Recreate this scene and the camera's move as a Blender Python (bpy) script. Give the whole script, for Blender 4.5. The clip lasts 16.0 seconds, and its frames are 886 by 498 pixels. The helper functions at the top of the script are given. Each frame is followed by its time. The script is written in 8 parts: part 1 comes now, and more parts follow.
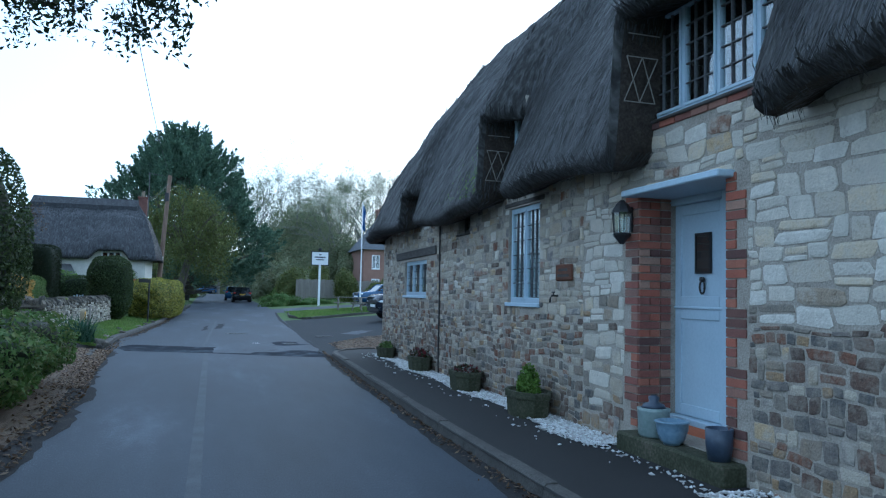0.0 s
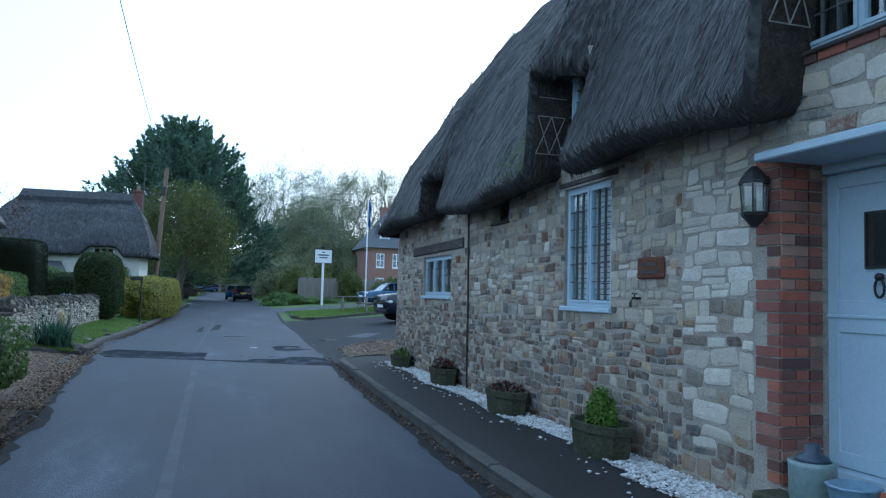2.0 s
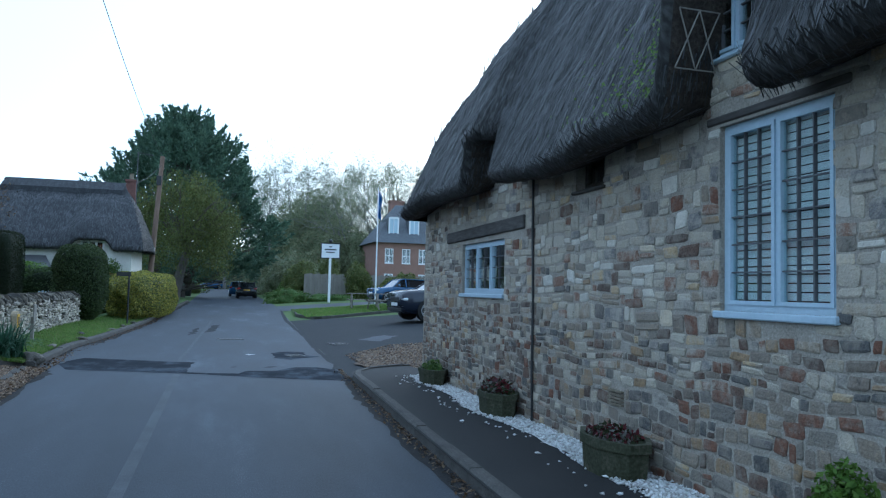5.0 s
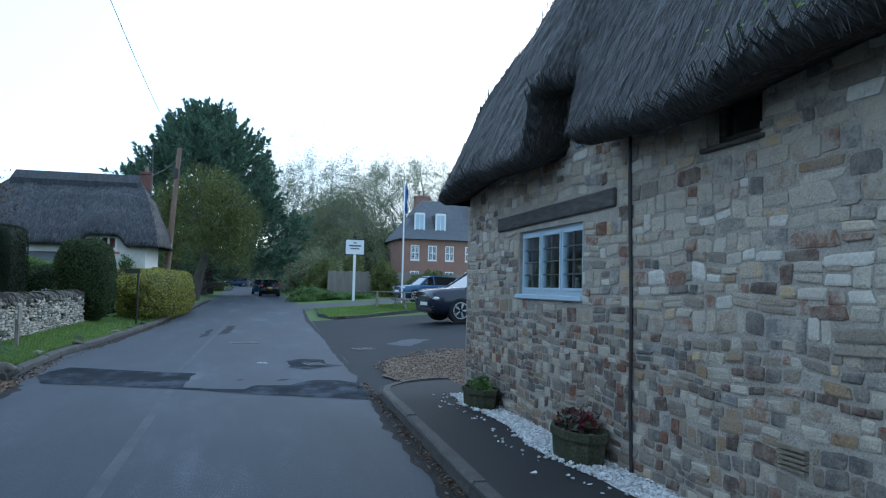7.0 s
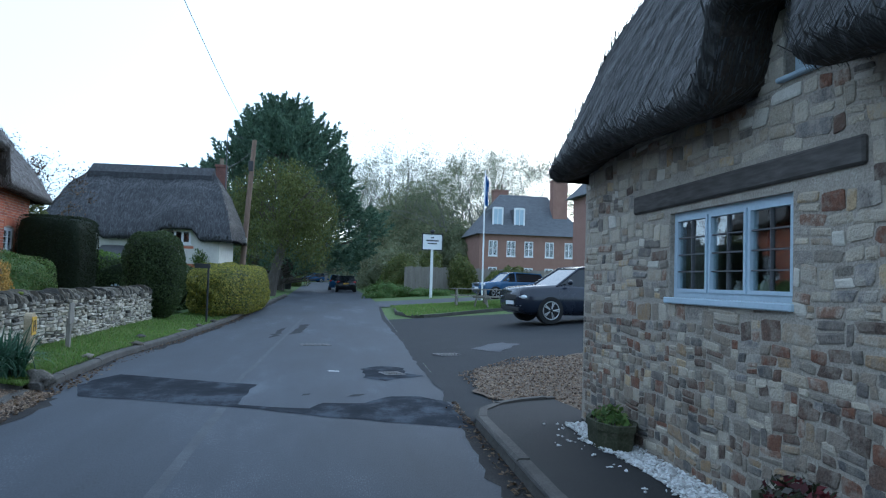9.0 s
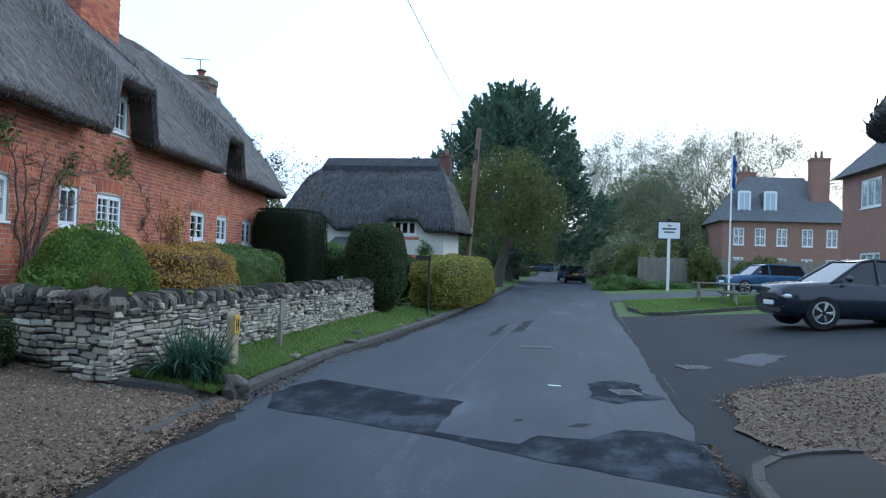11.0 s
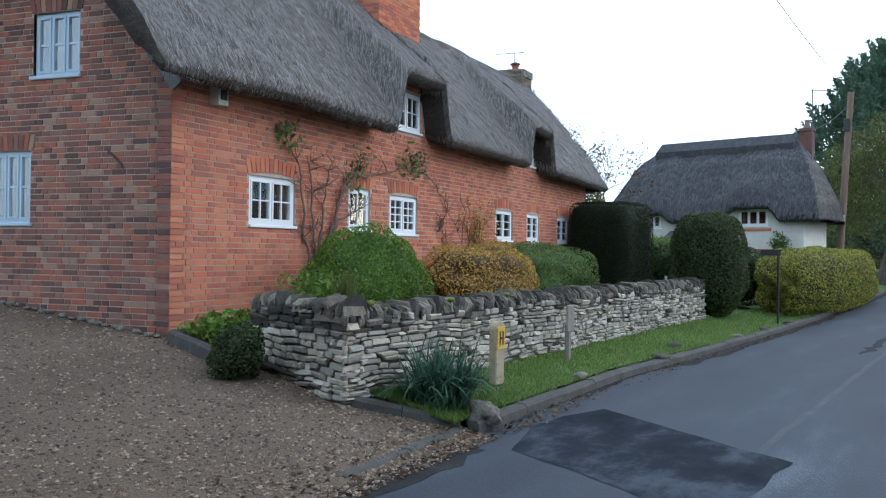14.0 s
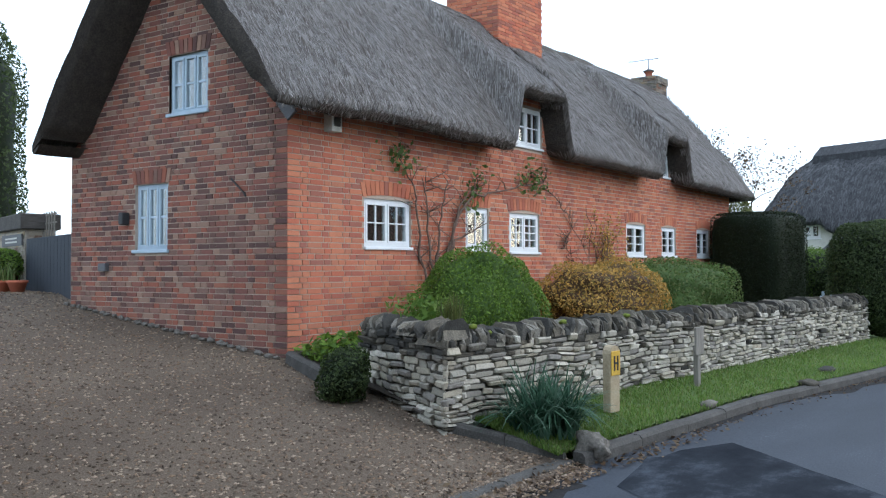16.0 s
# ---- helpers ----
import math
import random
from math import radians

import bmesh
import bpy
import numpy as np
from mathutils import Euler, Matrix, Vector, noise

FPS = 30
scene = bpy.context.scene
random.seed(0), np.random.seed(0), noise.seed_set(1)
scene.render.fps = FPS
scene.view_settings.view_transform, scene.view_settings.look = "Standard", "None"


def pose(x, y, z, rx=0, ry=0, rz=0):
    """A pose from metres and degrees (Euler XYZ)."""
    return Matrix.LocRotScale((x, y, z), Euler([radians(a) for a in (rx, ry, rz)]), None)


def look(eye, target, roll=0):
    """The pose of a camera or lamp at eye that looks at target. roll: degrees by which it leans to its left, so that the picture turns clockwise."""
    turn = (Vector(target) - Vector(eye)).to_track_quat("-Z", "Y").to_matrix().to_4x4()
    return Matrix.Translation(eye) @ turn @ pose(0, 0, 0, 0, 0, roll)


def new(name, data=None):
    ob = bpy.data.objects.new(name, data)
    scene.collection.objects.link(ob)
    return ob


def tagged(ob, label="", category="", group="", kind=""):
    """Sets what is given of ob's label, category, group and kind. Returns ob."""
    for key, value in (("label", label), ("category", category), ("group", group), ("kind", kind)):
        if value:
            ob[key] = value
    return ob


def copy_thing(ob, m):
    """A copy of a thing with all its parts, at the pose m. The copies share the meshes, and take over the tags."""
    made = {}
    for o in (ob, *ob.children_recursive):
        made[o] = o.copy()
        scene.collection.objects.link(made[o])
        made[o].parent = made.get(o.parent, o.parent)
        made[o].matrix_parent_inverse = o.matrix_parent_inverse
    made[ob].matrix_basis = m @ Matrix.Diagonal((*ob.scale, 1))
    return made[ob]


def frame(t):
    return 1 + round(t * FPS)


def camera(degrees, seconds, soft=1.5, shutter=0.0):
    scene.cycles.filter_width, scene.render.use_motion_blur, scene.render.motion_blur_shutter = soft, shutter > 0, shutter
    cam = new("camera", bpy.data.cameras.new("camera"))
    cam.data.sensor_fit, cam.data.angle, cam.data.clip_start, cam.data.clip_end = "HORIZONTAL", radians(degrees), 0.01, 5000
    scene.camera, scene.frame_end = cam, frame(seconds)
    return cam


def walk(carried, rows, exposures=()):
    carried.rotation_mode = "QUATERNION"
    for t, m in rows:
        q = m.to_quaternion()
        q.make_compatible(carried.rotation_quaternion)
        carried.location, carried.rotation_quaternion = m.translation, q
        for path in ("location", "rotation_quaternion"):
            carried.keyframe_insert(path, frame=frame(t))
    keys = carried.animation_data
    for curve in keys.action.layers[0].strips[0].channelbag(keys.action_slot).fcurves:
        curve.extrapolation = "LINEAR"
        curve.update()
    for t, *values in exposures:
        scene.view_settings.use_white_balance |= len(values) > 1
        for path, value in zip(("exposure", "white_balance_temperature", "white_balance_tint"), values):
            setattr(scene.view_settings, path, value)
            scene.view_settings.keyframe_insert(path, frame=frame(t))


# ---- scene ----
cam = camera(62.3, 16.0, 1.2)
PATH = [
    (0, (-2.133, 1.142, 1.475), (-1.535, 3.046, 1.601), 1.3),
    (0.5, (-2.111, 1.668, 1.476), (-1.513, 3.572, 1.604), 1.6),
    (1, (-2.038, 2.174, 1.449), (-1.44, 4.079, 1.575), 1.5),
    (1.5, (-1.977, 2.653, 1.456), (-1.381, 4.559, 1.58), 1.4),
    (2, (-1.921, 3.152, 1.488), (-1.329, 5.058, 1.612), 1.5),
    (2.5, (-1.821, 3.672, 1.483), (-1.229, 5.579, 1.603), 1.3),
    (3, (-1.773, 4.173, 1.47), (-1.184, 6.081, 1.587), 1.4),
    (3.5, (-1.721, 4.663, 1.486), (-1.132, 6.57, 1.602), 1.5),
    (4, (-1.645, 5.183, 1.516), (-1.056, 7.091, 1.631), 1.4),
    (4.2, (-1.615, 5.375, 1.497), (-1.034, 7.285, 1.611), 1.4),
    (6.3, (-1.351, 7.517, 1.486), (-0.779, 9.43, 1.599), 1.4),
    (6.5, (-1.283, 7.767, 1.515), (-0.725, 9.684, 1.625), 1.4),
    (7, (-1.22, 8.273, 1.508), (-0.707, 10.203, 1.613), 1.4),
    (7.5, (-1.163, 8.785, 1.523), (-0.674, 10.721, 1.627), 1.6),
    (8, (-1.106, 9.314, 1.545), (-0.639, 11.256, 1.644), 1.5),
    (8.5, (-1.112, 9.827, 1.538), (-0.721, 11.785, 1.636), 1.7),
    (9, (-1.075, 10.317, 1.53), (-0.761, 12.29, 1.619), 1.7),
    (9.5, (-1.073, 10.809, 1.547), (-0.89, 12.799, 1.628), 1.9),
    (9.7, (-1.068, 11.015, 1.53), (-0.957, 13.01, 1.607), 1.9),
    (11.8, (-0.867, 12.834, 1.719), (-1.371, 14.77, 1.741), 1.8),
    (12, (-0.877, 12.988, 1.707), (-1.43, 14.91, 1.733), 1.7),
    (12.5, (-0.897, 13.409, 1.648), (-1.644, 15.265, 1.671), 1.4),
    (13, (-0.843, 13.806, 1.691), (-1.765, 15.58, 1.702), 1.4),
    (13.5, (-0.785, 14.136, 1.711), (-1.836, 15.838, 1.72), 0.9),
    (14, (-0.771, 14.404, 1.702), (-1.946, 16.023, 1.711), 0.7),
    (14.5, (-0.744, 14.641, 1.724), (-2.008, 16.191, 1.735), 0.5),
    (15, (-0.673, 14.788, 1.739), (-2.019, 16.267, 1.762), 0.1),
    (15.5, (-0.597, 14.877, 1.742), (-2.033, 16.269, 1.778), -0.2),
    (16, (-0.582, 14.861, 1.774), (-2.053, 16.216, 1.822), -0.2),
]
walk(cam, [(t, look(eye, target, roll)) for t, eye, target, roll in PATH], [(0, -0.02, 4700, 3), (4, -0.05, 4750, 3), (9, -0.05, 4950, 5), (12.5, 0.08, 5250, 8), (16, 0.37, 5700, 10)])


# ---- world and light ----
world = bpy.data.worlds.new("world")
scene.world = world
world.use_nodes = True
nt = world.node_tree
nt.nodes.clear()
sky = nt.nodes.new("ShaderNodeTexSky")
sky.sky_type = "NISHITA"
sky.sun_disc = False
sky.sun_elevation = radians(18)
sky.sun_rotation = radians(25)
sky.air_density, sky.dust_density, sky.ozone_density = 1.0, 2.0, 1.5
clear = nt.nodes.new("ShaderNodeBackground")
clear.inputs["Strength"].default_value = 0.06
cloud = nt.nodes.new("ShaderNodeBackground")
cloud.inputs["Color"].default_value = (0.86, 0.94, 1.0, 1)
cloud.inputs["Strength"].default_value = 1.2
both = nt.nodes.new("ShaderNodeAddShader")
out = nt.nodes.new("ShaderNodeOutputWorld")
nt.links.new(sky.outputs[0], clear.inputs[0])
nt.links.new(clear.outputs[0], both.inputs[0])
nt.links.new(cloud.outputs[0], both.inputs[1])
nt.links.new(both.outputs[0], out.inputs[0])
sun = new("sun", bpy.data.lights.new("sun", "SUN"))
sun.data.energy, sun.data.angle, sun.data.color = 0.7, radians(30), (1.0, 0.94, 0.88)
sun.matrix_world = look((0, 0, 50), (-34, -20, 20))

# ---- helpers of this scene ----
ORIGIN = {}
MATS = {}


def root(name, loc, label, category, group="", kind=""):
    """An empty at a thing's base."""
    ob = new(name)
    ob.empty_display_size = 0.2
    ob.location = loc
    ORIGIN[ob] = Vector(loc)
    return tagged(ob, label, category, group, kind)


def finish(me, material, smooth):
    for m in material if isinstance(material, (list, tuple)) else [material]:
        me.materials.append(m)
    if smooth:
        me.polygons.foreach_set("use_smooth", [True] * len(me.polygons))
    me.update()


def part(name, bm, material, parent=None, label="", smooth=False, kind="", category="", recalc=True):
    """Links a bmesh, given in world coordinates, as one mesh object under a thing or a part."""
    at = ORIGIN.get(parent, Vector())
    if recalc:
        bmesh.ops.recalc_face_normals(bm, faces=bm.faces)
    if at.length > 0:
        bmesh.ops.translate(bm, verts=bm.verts, vec=-at)
    me = bpy.data.meshes.new(name)
    bm.to_mesh(me)
    bm.free()
    finish(me, material, smooth)
    ob = new(name, me)
    ob.parent = parent
    ORIGIN[ob] = at
    return tagged(ob, label, category, "", kind)


def raw(name, verts, faces, material, parent=None, label="", smooth=False, kind="", category="", index=None):
    """The same from plain lists."""
    at = ORIGIN.get(parent, Vector())
    me = bpy.data.meshes.new(name)
    v = np.asarray(verts, float).reshape(-1, 3) - np.array(at)
    me.from_pydata(v.tolist(), [], faces if isinstance(faces, list) else faces.tolist())
    finish(me, material, smooth)
    if index is not None:
        me.polygons.foreach_set("material_index", index)
    ob = new(name, me)
    ob.parent = parent
    ORIGIN[ob] = at
    return tagged(ob, label, category, "", kind)


def box(bm, lo, hi, M=None, bevel=0.0):
    """A box, put in place by the map M."""
    p = [(x, y, z) for z in (lo[2], hi[2]) for y in (lo[1], hi[1]) for x in (lo[0], hi[0])]
    v = [bm.verts.new(M(q) if M else q) for q in p]
    f = [bm.faces.new([v[i] for i in q]) for q in ((0, 2, 3, 1), (4, 5, 7, 6), (0, 1, 5, 4), (2, 6, 7, 3), (0, 4, 6, 2), (1, 3, 7, 5))]
    if bevel:
        bmesh.ops.bevel(bm, geom=list({e for a in f for e in a.edges}), offset=bevel, segments=1, affect="EDGES")
    return v


def boxes(*items, M=None, bevel=0.0):
    bm = bmesh.new()
    for lo, hi in items:
        box(bm, lo, hi, M, bevel)
    return bm


def tube(bm, pts, radii, n=8, caps=True):
    """A tube along points."""
    pts = [Vector(p) for p in pts]
    rings = []
    for i, p in enumerate(pts):
        d = (pts[min(i + 1, len(pts) - 1)] - pts[max(i - 1, 0)]).normalized()
        a = d.cross(Vector((0, 0, 1)) if abs(d.z) < 0.9 else Vector((1, 0, 0))).normalized()
        b = d.cross(a)
        r = radii[i] if isinstance(radii, (list, tuple)) else radii
        rings.append([bm.verts.new(p + r * (a * math.cos(6.2832 * k / n) + b * math.sin(6.2832 * k / n))) for k in range(n)])
    for a, b in zip(rings, rings[1:]):
        for k in range(n):
            bm.faces.new((a[k], a[(k + 1) % n], b[(k + 1) % n], b[k]))
    if caps and n > 2:
        bm.faces.new(rings[0][::-1])
        bm.faces.new(rings[-1])
    return bm


def lathe(bm, profile, at, n=20, sx=1.0, sy=1.0, turn=0.0):
    """A turned form: profile of (radius, height) pairs."""
    rings = []
    for r, z in profile:
        rings.append([bm.verts.new((at[0] + sx * r * math.cos(turn + 6.2832 * k / n), at[1] + sy * r * math.sin(turn + 6.2832 * k / n), at[2] + z)) for k in range(n)])
    for a, b in zip(rings, rings[1:]):
        for k in range(n):
            bm.faces.new((a[k], a[(k + 1) % n], b[(k + 1) % n], b[k]))
    bm.faces.new(rings[0][::-1])
    bm.faces.new(rings[-1])
    return bm


def blob(bm, at, size, seed=0, rough=0.15, sub=3, freq=1.5):
    """A lumpy boulder or core."""
    got = bmesh.ops.create_icosphere(bm, subdivisions=sub, radius=1.0)["verts"]
    for v in got:
        k = 1 + rough * noise.noise(v.co * freq + Vector((seed * 7.3, seed, 0)))
        v.co = Vector((at[0] + v.co.x * size[0] * k, at[1] + v.co.y * size[1] * k, at[2] + v.co.z * size[2] * k))
    return bm


# ---- materials ----
def material(name, cols, scale=3.0, fine=40.0, rough=0.85, bump=0.3, dist=0.01, stretch=(1, 1, 1), palette=None, source="", metal=0.0, spec=0.3, mixin=0.5, wash=None):
    """A surface: colours along a blend of broad and fine noise, perhaps tinted piece by piece from a palette."""
    m = bpy.data.materials.new(name)
    m.use_nodes = True
    t = m.node_tree
    b = t.nodes["Principled BSDF"]
    N, L = t.nodes.new, t.links.new
    co = N("ShaderNodeTexCoord")
    mp = N("ShaderNodeMapping")
    mp.inputs["Scale"].default_value = stretch
    L(co.outputs["Object"], mp.inputs["Vector"])
    n1, n2 = N("ShaderNodeTexNoise"), N("ShaderNodeTexNoise")
    n1.inputs["Scale"].default_value, n2.inputs["Scale"].default_value = scale, fine
    n1.inputs["Detail"].default_value, n2.inputs["Detail"].default_value = 6, 4
    n1.inputs["Roughness"].default_value = 0.65
    mixv = N("ShaderNodeMix")
    mixv.inputs[0].default_value = mixin
    for n, k in ((n1, 2), (n2, 3)):
        L(mp.outputs[0], n.inputs["Vector"])
        L(n.outputs["Fac"], mixv.inputs[k])
    ramp = N("ShaderNodeValToRGB")
    els = ramp.color_ramp.elements
    while len(els) < len(cols):
        els.new(0.5)
    for i, c in enumerate(cols):
        els[i].position = 0.32 + 0.36 * i / max(1, len(cols) - 1)
        els[i].color = (*c, 1)
    L(mixv.outputs[0], ramp.inputs[0])
    colour = ramp.outputs[0]
    if palette:
        src = N("ShaderNodeObjectInfo").outputs["Random"] if source == "object" else N("ShaderNodeNewGeometry").outputs["Random Per Island"]
        pr = N("ShaderNodeValToRGB")
        pr.color_ramp.interpolation = "CONSTANT"
        pe = pr.color_ramp.elements
        while len(pe) < len(palette):
            pe.new(0.5)
        for i, c in enumerate(palette):
            pe[i].position = i / len(palette)
            pe[i].color = (*c, 1)
        L(src, pr.inputs[0])
        mul = N("ShaderNodeMix")
        mul.data_type, mul.blend_type = "RGBA", "MULTIPLY"
        mul.inputs[0].default_value = 1.0
        L(pr.outputs[0], mul.inputs[6])
        L(colour, mul.inputs[7])
        colour = mul.outputs[2]
    if wash:
        # lime mortar smeared over the pieces in ragged patches
        where, n3, band, over = N("ShaderNodeNewGeometry"), N("ShaderNodeTexNoise"), N("ShaderNodeMapRange"), N("ShaderNodeMix")
        n3.inputs["Scale"].default_value, n3.inputs["Detail"].default_value, n3.inputs["Roughness"].default_value = 8.0, 8, 0.7
        L(where.outputs["Position"], n3.inputs["Vector"])
        band.inputs["From Min"].default_value, band.inputs["From Max"].default_value = 0.44, 0.58
        band.inputs["To Max"].default_value = wash[3]
        L(n3.outputs["Fac"], band.inputs[0])
        over.data_type = "RGBA"
        L(band.outputs[0], over.inputs[0])
        L(colour, over.inputs[6])
        over.inputs[7].default_value = (*wash[:3], 1)
        colour = over.outputs[2]
    L(colour, b.inputs["Base Color"])
    rr = N("ShaderNodeMapRange")
    rr.inputs["To Min"].default_value, rr.inputs["To Max"].default_value = max(0, rough - 0.12), min(1, rough + 0.12)
    L(n1.outputs["Fac"], rr.inputs[0])
    L(rr.outputs[0], b.inputs["Roughness"])
    b.inputs["Metallic"].default_value, b.inputs["Specular IOR Level"].default_value = metal, spec
    if bump:
        bp = N("ShaderNodeBump")
        bp.inputs["Strength"].default_value, bp.inputs["Distance"].default_value = bump, dist
        L(mixv.outputs[0], bp.inputs["Height"])
        L(bp.outputs[0], b.inputs["Normal"])
    MATS[name] = m
    return m


def glass(name, tint=(0.9, 0.95, 0.95), rough=0.02, gloss=0.12):
    m = bpy.data.materials.new(name)
    m.use_nodes = True
    t = m.node_tree
    t.nodes.clear()
    N, L = t.nodes.new, t.links.new
    out, mix, tr, gl, fr = N("ShaderNodeOutputMaterial"), N("ShaderNodeMixShader"), N("ShaderNodeBsdfTransparent"), N("ShaderNodeBsdfGlossy"), N("ShaderNodeLayerWeight")
    tr.inputs[0].default_value = (*tint, 1)
    gl.inputs["Roughness"].default_value = rough
    fr.inputs["Blend"].default_value = 0.5
    pw, ma = N("ShaderNodeMath"), N("ShaderNodeMath")
    pw.operation, pw.inputs[1].default_value = "POWER", 3.0
    ma.operation, ma.inputs[1].default_value, ma.inputs[2].default_value = "MULTIPLY_ADD", 0.9, gloss
    L(fr.outputs["Facing"], pw.inputs[0])
    L(pw.outputs[0], ma.inputs[0])
    co, nz, bp = N("ShaderNodeTexCoord"), N("ShaderNodeTexNoise"), N("ShaderNodeBump")
    nz.inputs["Scale"].default_value = 3.0
    bp.inputs["Strength"].default_value, bp.inputs["Distance"].default_value = 0.12, 0.02
    L(co.outputs["Object"], nz.inputs["Vector"])
    L(nz.outputs["Fac"], bp.inputs["Height"])
    L(bp.outputs[0], gl.inputs["Normal"])
    L(ma.outputs[0], mix.inputs[0])
    L(tr.outputs[0], mix.inputs[1])
    L(gl.outputs[0], mix.inputs[2])
    L(mix.outputs[0], out.inputs[0])
    return m


W1 = [(0.8,) * 3, (1.0,) * 3, (1.15,) * 3]
STONES = [(0.36, 0.32, 0.25), (0.31, 0.27, 0.205), (0.40, 0.36, 0.285), (0.25, 0.205, 0.15), (0.36, 0.275, 0.165), (0.21, 0.19, 0.165), (0.38, 0.335, 0.26), (0.33, 0.29, 0.225), (0.185, 0.115, 0.08), (0.30, 0.255, 0.19), (0.345, 0.30, 0.23), (0.17, 0.16, 0.15)]
PALES = [(0.47, 0.435, 0.365), (0.43, 0.405, 0.345), (0.50, 0.465, 0.395), (0.385, 0.345, 0.275), (0.45, 0.385, 0.28), (0.51, 0.485, 0.425), (0.44, 0.40, 0.33)]
BRICKS = [(0.479, 0.164, 0.0905), (0.422, 0.134, 0.0784), (0.514, 0.188, 0.103), (0.377, 0.122, 0.0784), (0.457, 0.177, 0.103), (0.537, 0.207, 0.114), (0.32, 0.122, 0.0845), (0.492, 0.152, 0.0845)]
GBRICKS = [(0.286, 0.11, 0.0726), (0.228, 0.0918, 0.0678), (0.32, 0.129, 0.0823), (0.215, 0.09, 0.07), (0.253, 0.138, 0.102), (0.303, 0.106, 0.0678), (0.215, 0.125, 0.095), (0.185, 0.085, 0.067), (0.11, 0.06, 0.052), (0.32, 0.2, 0.145), (0.14, 0.075, 0.06)]
DRY = [(0.352, 0.323, 0.264), (0.439, 0.411, 0.342), (0.293, 0.274, 0.225), (0.391, 0.352, 0.274), (0.508, 0.469, 0.391), (0.244, 0.225, 0.196)]
DARKS = [(0.055, 0.05, 0.042), (0.09, 0.078, 0.06), (0.04, 0.038, 0.033), (0.13, 0.115, 0.09), (0.07, 0.062, 0.048), (0.16, 0.145, 0.12)]
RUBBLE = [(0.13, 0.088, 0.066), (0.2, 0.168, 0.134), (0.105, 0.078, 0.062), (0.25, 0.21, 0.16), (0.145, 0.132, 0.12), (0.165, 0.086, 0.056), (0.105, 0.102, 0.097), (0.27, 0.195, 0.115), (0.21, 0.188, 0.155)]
for src in ("object", "island"):
    material("stone_" + src, [(0.55, 0.54, 0.52), (1.1, 1.1, 1.1), (1.3, 1.3, 1.3), (1.65, 1.64, 1.6)], 11, 70, 0.9, 0.9, 0.018, palette=STONES, source=src, wash=(0.42, 0.378, 0.31, 0.8))
    material("pale_" + src, [(0.75, 0.74, 0.71), (1.15, 1.15, 1.15), (1.25, 1.25, 1.25), (1.4, 1.4, 1.38)], 9, 55, 0.9, 0.8, 0.016, palette=PALES, source=src, wash=(0.48, 0.45, 0.385, 0.6))
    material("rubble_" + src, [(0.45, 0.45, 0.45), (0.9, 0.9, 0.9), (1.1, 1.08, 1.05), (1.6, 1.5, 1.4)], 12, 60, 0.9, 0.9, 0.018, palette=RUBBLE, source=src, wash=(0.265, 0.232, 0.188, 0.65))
    material("brick_" + src, [(0.78, 0.76, 0.74), (1, 1, 1), (1.12, 1.1, 1.08)], 5, 70, 0.9, 0.4, 0.006, palette=BRICKS, source=src)
    material("gable_brick_" + src, [(0.72, 0.72, 0.72), (1, 1, 1), (1.2, 1.15, 1.12)], 5, 70, 0.9, 0.4, 0.006, palette=GBRICKS, source=src)
    material("dry_stone_" + src, [(0.6, 0.58, 0.55), (1, 1, 1), (1.2, 1.18, 1.12)], 7, 50, 0.95, 0.7, 0.012, palette=DRY, source=src)
    material("coping_" + src, [(0.6, 0.6, 0.58), (1, 1, 1), (1.9, 1.9, 1.8)], 9, 60, 0.95, 0.8, 0.012, palette=DARKS, source=src)
    material("gravel_" + src, [(0.85, 0.85, 0.85), (1, 1, 1), (1.1, 1.1, 1.1)], 9, 60, 0.9, 0.2, 0.004, palette=[(0.21, 0.145, 0.095), (0.12, 0.085, 0.06), (0.31, 0.24, 0.175), (0.075, 0.055, 0.04), (0.17, 0.122, 0.086)], source=src)
    material("chip_" + src, [(0.9, 0.9, 0.9), (1, 1, 1), (1.05, 1.05, 1.05)], 9, 60, 0.8, 0.2, 0.004, palette=[(0.6, 0.6, 0.585), (0.5, 0.5, 0.48), (0.68, 0.68, 0.67), (0.4, 0.39, 0.37)], source=src)
material("mortar", [(0.17, 0.151, 0.123), (0.3, 0.268, 0.221), (0.375, 0.339, 0.283), (0.48, 0.444, 0.38)], 5, 60, 0.95, 0.9, 0.016)
material("brick_mortar", [(0.33, 0.255, 0.195), (0.45, 0.36, 0.285), (0.56, 0.465, 0.38)], 3, 60, 0.95, 0.4, 0.006)
material("dry_gap", [(0.08, 0.07, 0.058), (0.15, 0.138, 0.112), (0.22, 0.2, 0.165)], 6, 50, 0.95, 0.5, 0.01)
material("thatch_old", [(0.012, 0.0115, 0.011), (0.042, 0.041, 0.039), (0.135, 0.133, 0.128)], 1.6, 7, 0.95, 1.0, 0.05, (1.0, 7.0, 1.0), mixin=0.58)
material("thatch_new", [(0.035, 0.029, 0.025), (0.09, 0.077, 0.066), (0.18, 0.162, 0.145)], 1.8, 8, 0.95, 1.0, 0.05, (1.0, 7.5, 1.0), mixin=0.62)
material("thatch_far", [(0.018, 0.0185, 0.021), (0.04, 0.041, 0.044), (0.08, 0.081, 0.085)], 2.0, 9, 0.95, 0.9, 0.05, (4.0, 1.0, 2.0), mixin=0.5)
